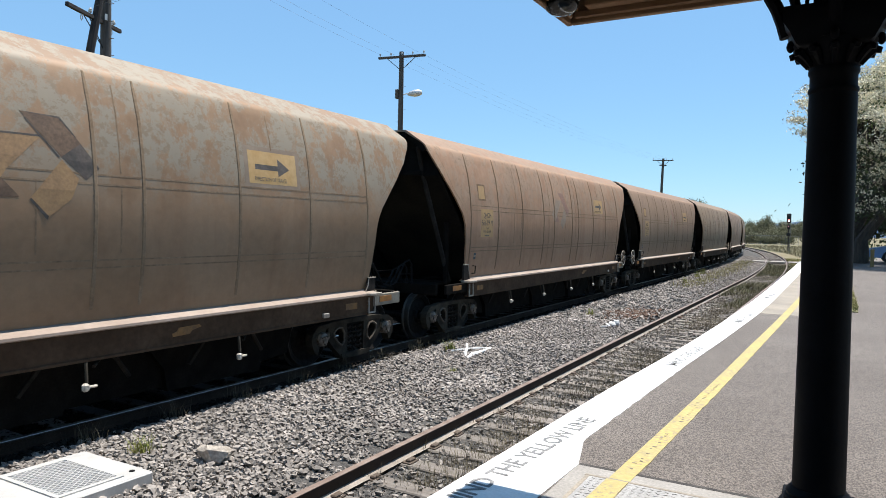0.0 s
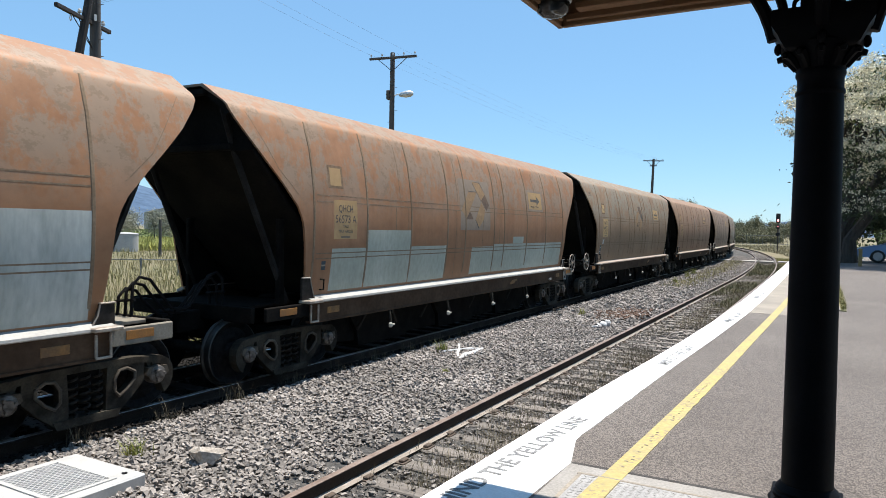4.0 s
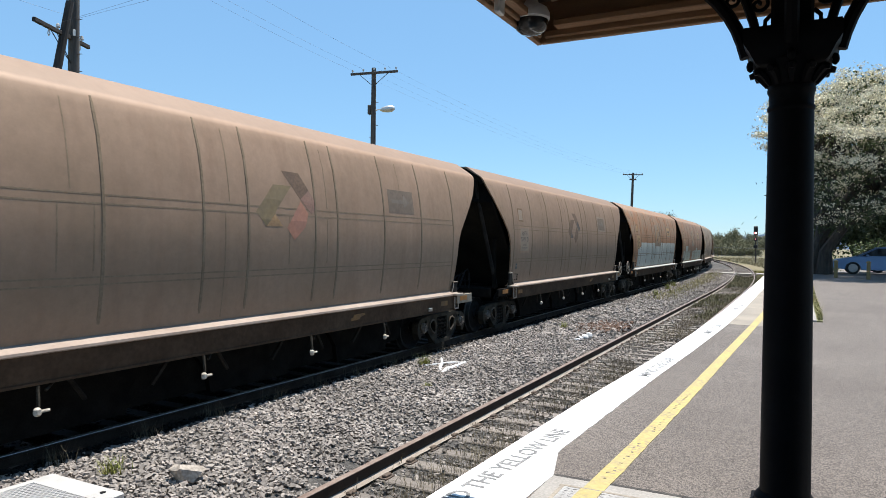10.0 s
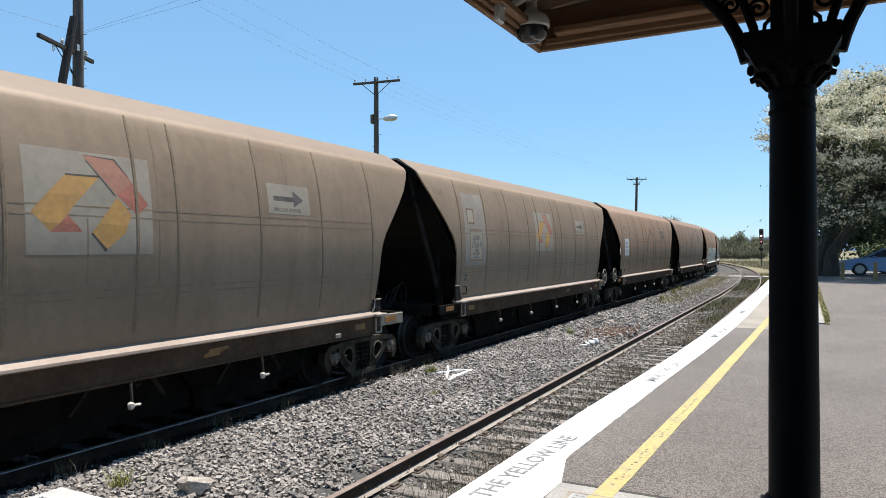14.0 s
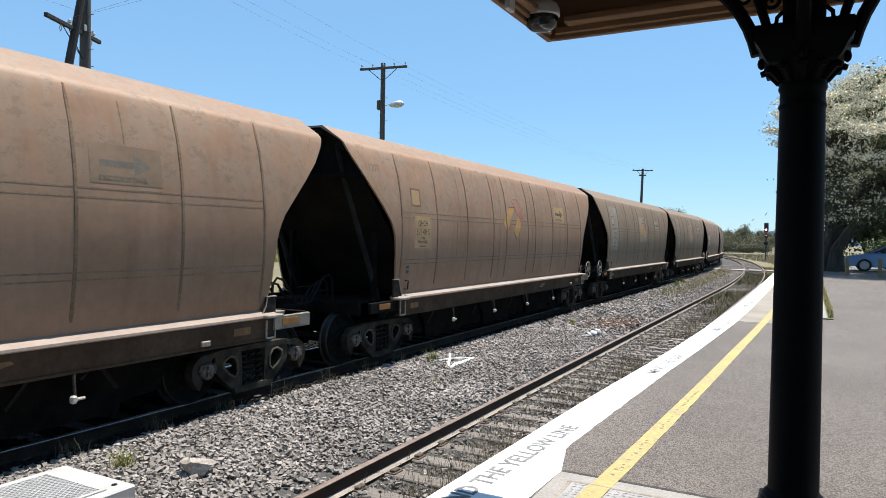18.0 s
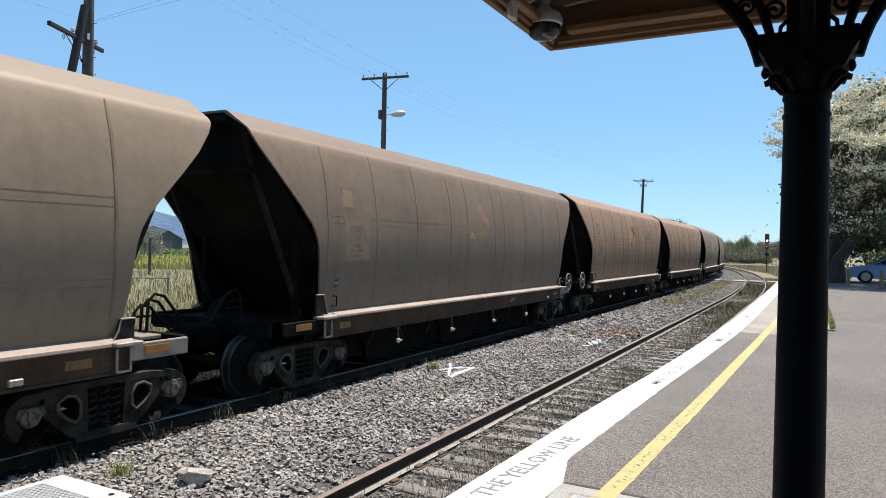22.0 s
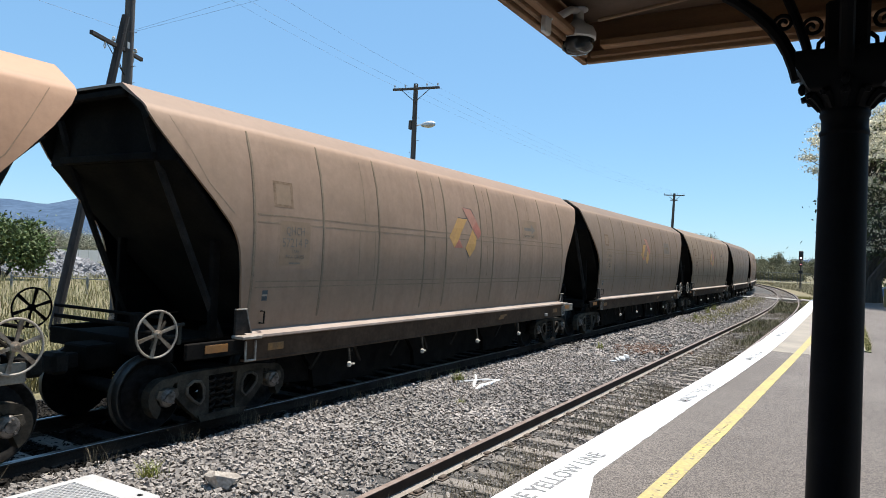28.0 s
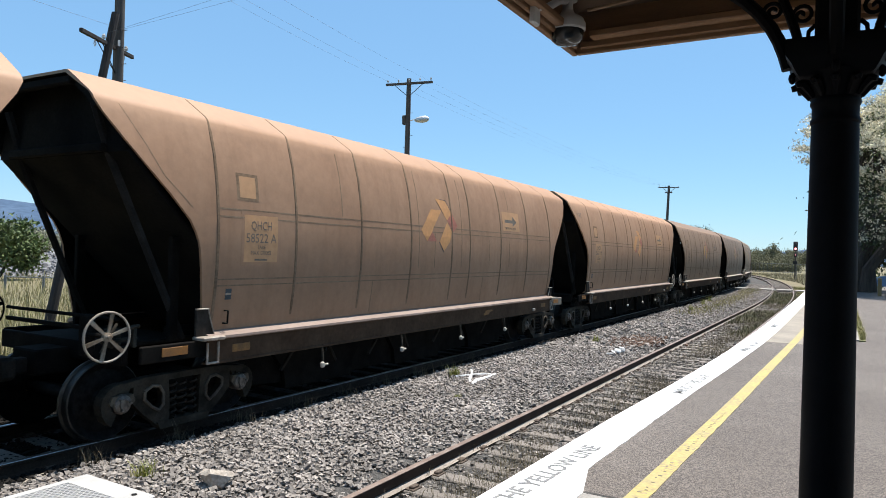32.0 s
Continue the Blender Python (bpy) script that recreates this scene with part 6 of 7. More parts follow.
# ---- signal ----
sg = thing("railway_signal", pose(-5.3, 103, -0.3), "tall colour-light railway signal showing red", "signal")
part("post", Geo().tube([(0, 0, 0), (0, 0, 4.2)], 0.09, 10), "pole_wood", sg)
hd = part("signal_head", Geo().box((0, 0, 4.75), (0.55, 0.25, 1.25), 0.08), "signal_black", sg)
part("lens", Geo().lathe([(0.12, 0), (0.12, 0.04)], 14, pose(0, -0.13, 4.42, 90)), "red_lens", hd, "lit red lens")
part("lens", Geo().lathe([(0.12, 0), (0.12, 0.04)], 14, pose(0, -0.13, 4.95, 90)), "signal_black", hd)
for z in (4.42, 4.95):
    part("hood", Geo().tube([(-0.14, -0.25, z), (-0.12, -0.25, z + 0.12), (0, -0.25, z + 0.17), (0.12, -0.25, z + 0.12), (0.14, -0.25, z)], 0.03, 5), "signal_black", hd)
lo = part("lower_head", Geo().box((0, 0, 3.55), (0.4, 0.2, 0.5), 0.05), "signal_black", sg)
part("lens", Geo().lathe([(0.045, 0), (0.045, 0.04)], 12, pose(0, -0.11, 3.6, 90)), "red_lens", lo, "lit red lens")
part("equipment_box", Geo().box((0.0, -0.1, 2.55), (0.5, 0.3, 0.4), 0.03), "signal_black", sg)
part("ladder", Geo().tube([(0.2, 0.2, 0.2), (0.2, 0.2, 4.2)], 0.03, 5), "fence_steel", sg)

# steel fence beyond the signal
fc = thing("steel_fence", pose(0, 0, 0), "grey steel railing fence across the far end", "fence")
for i in range(28):
    x = -18.5 + i * 0.72
    part("post", Geo().box((x, 146 - 0.34 * i, 0.85), (0.045, 0.045, 2.4), 0), "fence_steel", fc)
part("rail", Geo().tube([(-18.5, 146, 1.95), (1.3, 136.65, 1.95)], 0.04, 5), "fence_steel", fc)
part("rail", Geo().tube([(-18.5, 146, 0.4), (1.3, 136.65, 0.4)], 0.03, 5), "fence_steel", fc)

# ---- leaves, grass, stones by arrays ----
RNG = np.random.default_rng(7)


def turn_matrices(n):
    q = RNG.normal(size=(n, 4))
    q /= np.linalg.norm(q, axis=1)[:, None]
    w, x, y, z = q.T
    return np.stack([1 - 2 * (y * y + z * z), 2 * (x * y - z * w), 2 * (x * z + y * w), 2 * (x * y + z * w), 1 - 2 * (x * x + z * z), 2 * (y * z - x * w),
                     2 * (x * z - y * w), 2 * (y * z + x * w), 1 - 2 * (x * x + y * y)], 1).reshape(n, 3, 3)


def leaf_mesh(name, centres, size):
    """Small folded leaves, two triangles each, turned every way."""
    n = len(centres)
    base = np.array([(-0.5, 0, 0), (0, -0.28, 0.1), (0.5, 0, 0), (0, 0.28, 0.1)])
    s = size * RNG.uniform(0.6, 1.4, n)
    v = np.einsum("nij,kj->nki", turn_matrices(n), base) * s[:, None, None] + centres[:, None]
    f = np.arange(n * 4).reshape(n, 4)
    return big_mesh(name, v.reshape(-1, 3), np.concatenate([f[:, [0, 1, 2]], f[:, [0, 2, 3]]]))


def stone_mesh(name, centres, size, flat=0.7):
    n = len(centres)
    base = np.array([(x, y, z) for x in (-1, 1) for y in (-1, 1) for z in (-1, 1)], float) * 0.5
    v = base[None] * RNG.uniform(0.55, 1.25, (n, 1, 3)) + RNG.normal(0, 0.13, (n, 8, 3))
    top = RNG.uniform(0.35, 0.95, (n, 1, 1))
    v[:, [1, 3, 5, 7], :2] *= top
    v = np.einsum("nij,nkj->nki", turn_matrices(n), v) * (size * RNG.uniform(0.6, 1.35, n))[:, None, None]
    v[..., 2] *= flat
    v += centres[:, None]
    q = np.array([(0, 1, 3, 2), (4, 6, 7, 5), (0, 4, 5, 1), (2, 3, 7, 6), (0, 2, 6, 4), (1, 5, 7, 3)])
    f = (np.arange(n) * 8)[:, None, None] + q[None]
    return big_mesh(name, v.reshape(-1, 3), f.reshape(-1, 4))


def blade_mesh(name, roots, height, width, bend=0.35):
    n = len(roots)
    a = RNG.uniform(0, 2 * np.pi, n)
    h = height * RNG.uniform(0.4, 1.25, n)
    d = np.stack([np.cos(a), np.sin(a), 0 * a], 1)
    o = np.stack([-np.sin(a), np.cos(a), 0 * a], 1) * (width * RNG.uniform(0.6, 1.3, n))[:, None]
    lean = d * (h * bend * RNG.uniform(0.2, 1.6, n))[:, None]
    up = np.array([0, 0, 1.0])
    p0, p1_ = roots - o / 2, roots + o / 2
    m = roots + lean * 0.35 + up * (h * 0.6)[:, None]
    tip = roots + lean + up * h[:, None]
    v = np.stack([p0, p1_, m + o * 0.35, m - o * 0.35, tip], 1)
    b = (np.arange(n) * 5)[:, None]
    f = np.concatenate([b + [0, 1, 2], b + [0, 2, 3], b + [3, 2, 4]])
    return big_mesh(name, v.reshape(-1, 3), f)


def curve_x(x0, y):
    """x of a line that runs beside the tracks."""
    r = NEAR_R + (x0 - NEAR_X)
    u = np.clip((y - BEND_Y) / r, 0, 0.99)
    return x0 - r + r * np.sqrt(1 - u * u)


def bed_height(off):
    return np.interp(off, [p[0] for p in bed], [p[1] for p in bed])


# ballast stones, finer and denser near the platform
def ballast(n, y0, y1, size, power):
    y = y0 + (y1 - y0) * RNG.uniform(0, 1, n) ** power
    off = RNG.uniform(-8.0, 1.9, n)
    x = curve_x(NEAR_X, y) + off
    x = np.where(off < -2.5, x + np.clip(y - BEND_Y, 0, None) ** 2 / 772 - np.clip(y - 44, 0, None) ** 2 / 800, x)
    keep = np.ones(n, bool)
    for c in (0.0, -5.0):
        for side in (-0.7525, 0.7525):
            keep &= np.abs(off - c - side) > 0.075
    s = (y / 0.575) % 1.0
    on = (np.abs(s - 0.5) < 0.17) & (np.abs(off) < 1.2)
    keep &= ~(on & (RNG.uniform(0, 1, n) > np.clip(0.03 + (y - 7) * 0.04, 0.03, 0.8)))
    keep &= x < np.interp(y, [e[0] for e in EDGE], [e[1] for e in EDGE]) - 0.02
    low = 0.025 * (np.abs(off) < 0.72)
    z = bed_height(off) + RNG.uniform(-0.015, 0.045, n) - low
    z = np.where(on, np.maximum(z, -0.16 + RNG.uniform(0, 0.012, n)), z)
    return np.stack([x, y, z], 1)[keep]


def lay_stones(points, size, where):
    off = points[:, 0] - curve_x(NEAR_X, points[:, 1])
    # the darkened stones reach out to the edge of the train's shadow
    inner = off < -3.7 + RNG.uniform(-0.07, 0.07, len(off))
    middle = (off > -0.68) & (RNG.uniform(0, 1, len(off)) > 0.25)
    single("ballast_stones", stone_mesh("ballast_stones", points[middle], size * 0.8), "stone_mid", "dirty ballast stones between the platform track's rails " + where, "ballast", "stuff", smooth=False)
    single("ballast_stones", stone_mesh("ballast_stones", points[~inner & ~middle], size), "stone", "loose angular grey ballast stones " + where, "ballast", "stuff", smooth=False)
    single("ballast_stones", stone_mesh("ballast_stones", points[inner], size), "stone_shaded", "dark ballast stones, shade put into their colour, under the train " + where, "ballast", "stuff", smooth=False)


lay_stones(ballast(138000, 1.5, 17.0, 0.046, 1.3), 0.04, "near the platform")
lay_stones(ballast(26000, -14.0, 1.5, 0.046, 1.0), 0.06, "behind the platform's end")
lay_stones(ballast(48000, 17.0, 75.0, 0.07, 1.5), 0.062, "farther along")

# dry weeds in the platform track and along the shoulders
y = 3 + 57 * RNG.uniform(0, 1, 64000) ** 1.4
off = RNG.normal(0.15, 0.45, 64000).clip(-0.95, 0.85) + 0.25
roots = np.stack([curve_x(NEAR_X, y) + off, y, -0.22 + 0 * y], 1)
keep = np.array([noise.noise(Vector((p[0] * 0.9, p[1] * 0.35, 0))) > -0.15 for p in roots])
single("track_weeds", blade_mesh("track_weeds", roots[keep], 0.16, 0.006, 0.7), "weed", "dry brown weeds growing between the sleepers", "weeds", "stuff", smooth=False)
y = RNG.uniform(2.5, 14, 500)
roots = np.stack([FAR_X + 1.3 + RNG.normal(0, 0.12, 500), np.round(y * 0.9) / 0.9 + RNG.normal(0, 0.06, 500), -0.12 + 0 * y], 1)
single("shoulder_weeds", blade_mesh("shoulder_weeds", roots, 0.28, 0.007, 0.4), "weed", "thin dry weeds beside the train's rail", "weeds", "stuff", smooth=False)
for x, y, s in ((-6.02, 4.5, 0.2), (-6.3, 11.4, 0.24), (-5.8, 18.5, 0.22), (-5.3, 9.7, 0.12), (-5.9, 33.0, 0.3), (-6.2, 38.0, 0.35), (-6.4, 41.0, 0.35)):
    r = np.stack([x + RNG.normal(0, s * 0.22, 120), y + RNG.normal(0, s * 0.22, 120), np.full(120, -0.1)], 1)
    tuft = thing("weed_tuft", pose(x, y, 0), "small green-yellow weed growing in the ballast", "weed")
    part("stalk", blade_mesh("stalk", r - np.array([x, y, 0]), s, 0.01, 0.5), "weed_green", tuft)
y = RNG.uniform(28, 75, 9000)
off = RNG.uniform(1.0, 2.3, 9000)
roots = np.stack([curve_x(NEAR_X, y) + off, y, -0.3 + 0 * y], 1)
single("verge_grass", blade_mesh("verge_grass", roots, 0.3, 0.02, 0.6), "grass", "rough dry grass beside the track", "grass", "stuff", smooth=False)
y = RNG.uniform(30, 62, 4000)
roots = np.stack([curve_x(NEAR_X, y) + RNG.normal(-2.3, 0.35, 4000), y, -0.1 + 0 * y], 1)
single("verge_grass", blade_mesh("verge_grass", roots, 0.2, 0.015, 0.6), "grass", "sparse dry grass between the tracks", "grass", "stuff", smooth=False)
n = 9000
y = RNG.uniform(24, 61, n)
roots = np.stack([curve_x(NEAR_X, y) + RNG.uniform(-0.6, 1.3, n), y, -0.22 + 0 * y], 1)
keep = np.array([noise.noise(Vector((p[0] * 0.5, p[1] * 0.14, 4))) > -0.12 for p in roots])
single("track_weeds", blade_mesh("track_weeds", roots[keep], 0.24, 0.03, 0.6), "weed_dark", "dark green weeds between the rails of the curve", "weeds", "stuff", smooth=False)
n = 16000
y = RNG.uniform(64, 150, n)
x = RNG.uniform(-22, 3, n)
away = np.abs(x - curve_x(NEAR_X, y) + 2.5) > 5.2
roots = np.stack([x, y, np.array([ground_height(a, b) for a, b in zip(x, y)])], 1)[away]
single("far_grass", blade_mesh("far_grass", roots, 0.4, 0.06, 0.5), "grass_pale", "tall yellow-green grass beyond the crossing", "grass", "stuff", smooth=False)
n = 30000
x = -13 - 85 * RNG.uniform(0, 1, n) ** 1.6
y = -x * RNG.uniform(0.3, 1.1, n)
roots = np.stack([x, y, np.array([ground_height(a, b) for a, b in zip(x, y)])], 1)
single("field_grass", blade_mesh("field_grass", roots, 0.55, 0.03, 0.5), "grass_field", "tall yellow-green grass field behind the train", "grass", "stuff", smooth=False)
y = RNG.uniform(14.5, 30, 3000)
roots = np.stack([RNG.uniform(0.34, 0.42, 3000), y, PLAT + 0.03 + 0 * y], 1)
single("garden_grass", blade_mesh("garden_grass", roots, 0.09, 0.012, 0.7), "grass", "dry yellow-green grass in the garden strip", "grass", "stuff", smooth=False)

# painted marks and loose stones on the ballast
g = Geo()
for a, b, r in (((-6.36, 12.2), (-5.7, 10.9), 0.03), ((-6.26, 11.35), (-5.75, 12.04), 0.026), ((-5.75, 12.04), (-5.67, 10.87), 0.034), ((-5.72, 11.6), (-5.69, 11.0), 0.04)):
    a, b = Vector((*a, -0.045)), Vector((*b, -0.045))
    g.tube([a, a.lerp(b, 0.35) + Vector((0.015, 0.01, 0.02)), a.lerp(b, 0.7) + Vector((-0.012, 0, 0.018)), b], [r, r * 0.8, r * 1.1, r * 0.7], 6)
single("painted_mark", g, "paint_chalk", "white arrow sprayed on the ballast", "marking")
g = Geo()
for a, b, c, turn in (((-4.68, 16.7, 0.0), (0.16, 0.2, 0.09), 0.03, 20), ((-4.62, 16.86, 0.02), (0.12, 0.16, 0.14), 0.04, -35), ((-4.75, 16.58, -0.02), (0.1, 0.16, 0.05), 0.02, 50)):
    g.box((0, 0, 0), b, c, pose(*a, turn * 0.4, turn * 0.6, turn))
g.tube([(-4.76, 16.5, -0.05), (-4.86, 16.36, -0.04), (-4.92, 16.22, -0.05)], [0.03, 0.018, 0.01], 5)
single("plastic_scrap", g, "paint_chalk", "crumpled white plastic scrap lying on the ballast", "litter", smooth=False)
single("rust_stain", stone_mesh("rust_stain", np.stack([RNG.normal(-5.0, 0.3, 700), RNG.normal(19.6, 0.6, 700), np.full(700, -0.055)], 1), 0.07), "rusty_dirt", "patch of rust-brown stained ballast", "stain", "stuff", smooth=False)
g = Geo().box((0, 0, 0.08), (0.25, 0.2, 0.18), 0.04)
g.v = [(x * 1.15 * (1 - 0.4 * (z < 0.05)) + 0.05 * noise.noise(Vector((x * 9, y * 9, z * 9))) + 0.15 * (z - 0.1), y + 0.04 * noise.noise(Vector((y * 9, z * 9, 3))), z + 0.06 * noise.noise(Vector((x * 7, y * 7, 8)))) for x, y, z in g.v]
single("loose_rock", g, "rock", "pale broken rock lying on the ballast", "rock", m=pose(-5.24, 4.72, -0.07, -6, 8, 62), smooth=False)

# white equipment box with a mesh lid beside the track
bx = thing("equipment_box", pose(-5.76, 3.52, -0.16), "white steel trackside box with a mesh grille on top", "equipment box")
part("case", Geo().box((0, 0, 0.1), (1.02, 1.06, 0.24), 0.015), "white_box", bx)
part("grille_frame", Geo().ring([(-0.42, -0.3), (0.42, -0.3), (0.42, 0.3), (-0.42, 0.3)], [(-0.38, -0.26), (0.38, -0.26), (0.38, 0.26), (-0.38, 0.26)], 0.22, 0.232, "z"), "white_box", bx)
part("grille_back", Geo().box((0, 0, 0.2225), (0.76, 0.52, 0.003)), "mesh_grille", bx)
g = Geo()
for i in range(-20, 21):
    for s in (-1, 1):
        us = sorted(max(-0.26, min(0.26, (e * 0.38 - i * 0.055) / (0.7 * s))) for e in (-1, 1))
        if us[1] - us[0] > 0.02:
            g.tube([(i * 0.055 + 0.7 * s * u, u, 0.2275) for u in us], 0.0045, 4)
part("grille_wire", g, "white_box", bx)
part("latch", Geo().lathe([(0.025, 0.22), (0.025, 0.226)], 12, pose(0.36, 0.42, 0)), "black", bx)
part("latch", Geo().lathe([(0.025, 0.22), (0.025, 0.226)], 12, pose(-0.3, -0.42, 0)), "black", bx)
kb = single("concrete_block", Geo().box((0, 0, 0), (0.5, 0.3, 0.16), 0.02), "concrete_dull", "small weathered concrete block beside the rail", "block", m=pose(-6.75, 3.95, -0.15, 0, 0, 10))


# ---- trees ----
def limb(g, p, d, length, r, depth, tips, spread=0.55):
    pts, rs = [p], [r]
    n = 4
    for i in range(n):
        d = (d + Vector((random.uniform(-1, 1), random.uniform(-1, 1), random.uniform(-0.3, 0.6))) * 0.16).normalized()
        p = p + d * (length / n)
        pts.append(p)
        rs.append(r * (1 - 0.4 * (i + 1) / n))
        if depth <= 1:
            tips.append(p.copy())
    g.tube(pts, rs, 6 if depth > 1 else 4)
    if depth > 0:
        for _ in range(3 if depth > 1 else 3):
            a = Vector((random.uniform(-1, 1), random.uniform(-1, 1), random.uniform(-0.25, 0.8)))
            limb(g, p, (d + a * spread * 1.5).normalized(), length * random.uniform(0.6, 0.82), rs[-1] * 0.8, depth - 1, tips, spread)


def leafy_tree(name, x, y, z, height, width, label, leaf, count, size, stems=1, depth=3, top_leaf=None, clump=0.45, low=0.25):
    t = thing(name, pose(x, y, z), label, "tree")
    g, tips = Geo(), []
    for k in range(stems):
        a = 2 * math.pi * k / stems + 0.4
        lean = 0.35 if stems > 1 else 0.05
        limb(g, Vector((0.25 * math.cos(a) * (stems > 1), 0.25 * math.sin(a) * (stems > 1), -0.3)), Vector((lean * math.cos(a), lean * math.sin(a), 1)).normalized(), height * 0.36, height * 0.026, depth, tips)
    g_pts = np.array(g.v)
    zs = np.array([q.z for q in tips])
    rs = np.array([math.hypot(q.x, q.y) for q in tips])
    fx, fz = width * 0.5 / max(np.quantile(rs, 0.92), 0.1), height * 0.93 / max(zs.max(), 0.1)
    blend = np.clip(g_pts[:, 2] / (height * 0.25), 0, 1)
    g_pts[:, :2] *= (1 + (fx - 1) * blend)[:, None]
    g_pts[:, 2] *= fz
    g.v = [tuple(q) for q in g_pts]
    part("trunk", g, "bark", t)
    c = np.array([(q.x * fx, q.y * fx, q.z * fz) for q in tips])
    c = c[c[:, 2] > height * low]
    if low < 0.08:
        c[:, 2] *= RNG.uniform(0.2, 1.0, len(c)) ** 0.6
    pick = c[RNG.integers(0, len(c), count)]
    pos = pick + RNG.normal(0, 1, (count, 3)) * np.array([clump, clump, clump * 0.6]) * RNG.uniform(0.3, 1.2, (count, 1))
    if top_leaf:
        rel = pos[:, 2] / height + 0.25 * np.hypot(pos[:, 0], pos[:, 1]) / (width * 0.5)
        k = np.sin(pos[:, 0] * 2.1 + pos[:, 2] * 1.7) * 0.1 + np.sin(pos[:, 1] * 2.9) * 0.1
        top = rel + k + RNG.normal(0, 0.1, count) > 0.78
        part("crown", leaf_mesh("crown", pos[~top], size), leaf, t)
        part("blossom", leaf_mesh("blossom", pos[top], size * 1.1), top_leaf, t, "pale cream blossom clusters")
    else:
        part("crown", leaf_mesh("crown", pos, size), leaf, t)
    return t


random.seed(11)
WISPS = ((-3.0, 8.3, 0.0), (-3.15, 7.5, 0.6), (-2.5, 8.9, -0.5), (-2.8, 6.8, -0.3), (-2.0, 9.3, 0.3), (-2.2, 7.9, 0.9), (-2.0, 6.3, 0.4))


def flowering_tree():
    t = thing("flowering_tree", pose(1.3, 40.8, PLAT), "broad shady tree with pale cream blossom over a dark crown", "tree")
    c0, rad = Vector((2.3, -0.6, 5.75)), Vector((6.0, 5.8, 3.75))
    hubs = []
    while len(hubs) < 360:
        d = Vector((random.gauss(0, 1), random.gauss(0, 1), random.gauss(0.2, 1))).normalized() * random.uniform(0.45, 1.0) ** 0.5
        wob = 1 + 0.24 * noise.noise(d * 2.6)
        p = c0 + Vector((d.x * rad.x, d.y * rad.y, d.z * rad.z)) * wob
        if p.z > max(2.6 - 0.25 * max(0.0, p.x + 1.0) + 0.55 * max(0.0, p.x - 0.7), min(6.8, 6.7 - 1.9 * (p.x + 2.9))):
            hubs.append(p)
    g = Geo()
    roots = [Vector((-0.35 + 0.35 * math.cos(a), 0.35 * math.sin(a), -0.2)) for a in (0.3, 1.9, 3.4, 5.0)]
    forks = []
    for k, r in enumerate(roots):
        tip = Vector(((-0.8, 0.1, 1.1, 2.2)[k], random.uniform(-1.2, 1.2), (4.6, 4.5, 4.3, 4.0)[k]))
        pts = [r, r.lerp(tip, 0.06) + Vector((0, 0, 1.1)), r.lerp(tip, 0.4) + Vector((0, 0, 1.0)), r.lerp(tip, 0.75) + Vector((0, 0, 0.5)), tip]
        g.tube(pts, [0.36, 0.28, 0.24, 0.2, 0.17], 8)
        forks.append(tip)
    part("trunk", g, "bark", t)
    g = Geo()
    for p in hubs[:190]:
        f = min(forks, key=lambda q: (q - p).length)
        mid = f.lerp(p, 0.5) + Vector((random.uniform(-0.5, 0.5), random.uniform(-0.5, 0.5), random.uniform(0, 0.7)))
        g.tube([f, mid, p], [0.13, 0.08, 0.02], 5)
    for bx_, bz_, by_ in WISPS:
        g.tube([forks[0], forks[0].lerp(Vector((bx_, by_, bz_)), 0.55) + Vector((0, 0, 0.5)), Vector((bx_, by_, bz_ - 0.1))], [0.08, 0.05, 0.015], 5)
    part("limb", g, "bark", t)
    h = np.array(hubs)
    n = 22000
    inner = np.flatnonzero(h[:, 0] > -1.1)
    pick = inner[RNG.integers(0, len(inner), n)]
    off = RNG.normal(0, 1, (n, 3)) * np.array([0.5, 0.5, 0.3]) * RNG.uniform(0.3, 1.15, (n, 1))
    pos = h[pick] + off
    pos = pos[(pos[:, 0] > -1.0) | (pos[:, 2] > 6.4)]
    n = len(pos)
    # many upper leaves get a brighter colour, as if sunlit
    sunny = (pos[:, 2] > c0.z - 0.6) & (RNG.uniform(0, 1, n) < 0.55)
    part("crown", leaf_mesh("crown", pos[~sunny], 0.17), "leaf", t)
    part("young_leaves", leaf_mesh("young_leaves", pos[sunny], 0.13), "leaf_light", t, "yellow-green leaves, sunlight put into their bright colour")
    heads = []
    for p in hubs:
        high = (p.z - c0.z) / rad.z
        for _ in range(7 if p.x < -1.0 else 13 if high > 0.45 else 11 if high > 0.0 else 9 if high > -0.4 else 3):
            d = Vector((random.gauss(0, 1), random.gauss(-0.3, 1), random.gauss(0.7, 0.7)))
            heads.append(p + Vector((d.x * 0.42, d.y * 0.42, 0.1 + d.z * 0.26)))
    for bx_, bz_, by_ in WISPS:
        for _ in range(12):
            heads.append(Vector((bx_ + random.gauss(0, 0.26), by_ + random.gauss(0, 0.4), bz_ + random.gauss(0, 0.07))))
    hd_ = np.array(heads)
    hd_ = hd_[(hd_[:, 0] > -1.0) | (hd_[:, 2] > 6.0)]
    n = 120000
    pos = hd_[RNG.integers(0, len(hd_), n)] + RNG.normal(0, 1, (n, 3)) * np.array([0.17, 0.17, 0.08])
    part("blossom", leaf_mesh("blossom", pos, 0.1), "blossom", t, "pale cream blossom clusters")


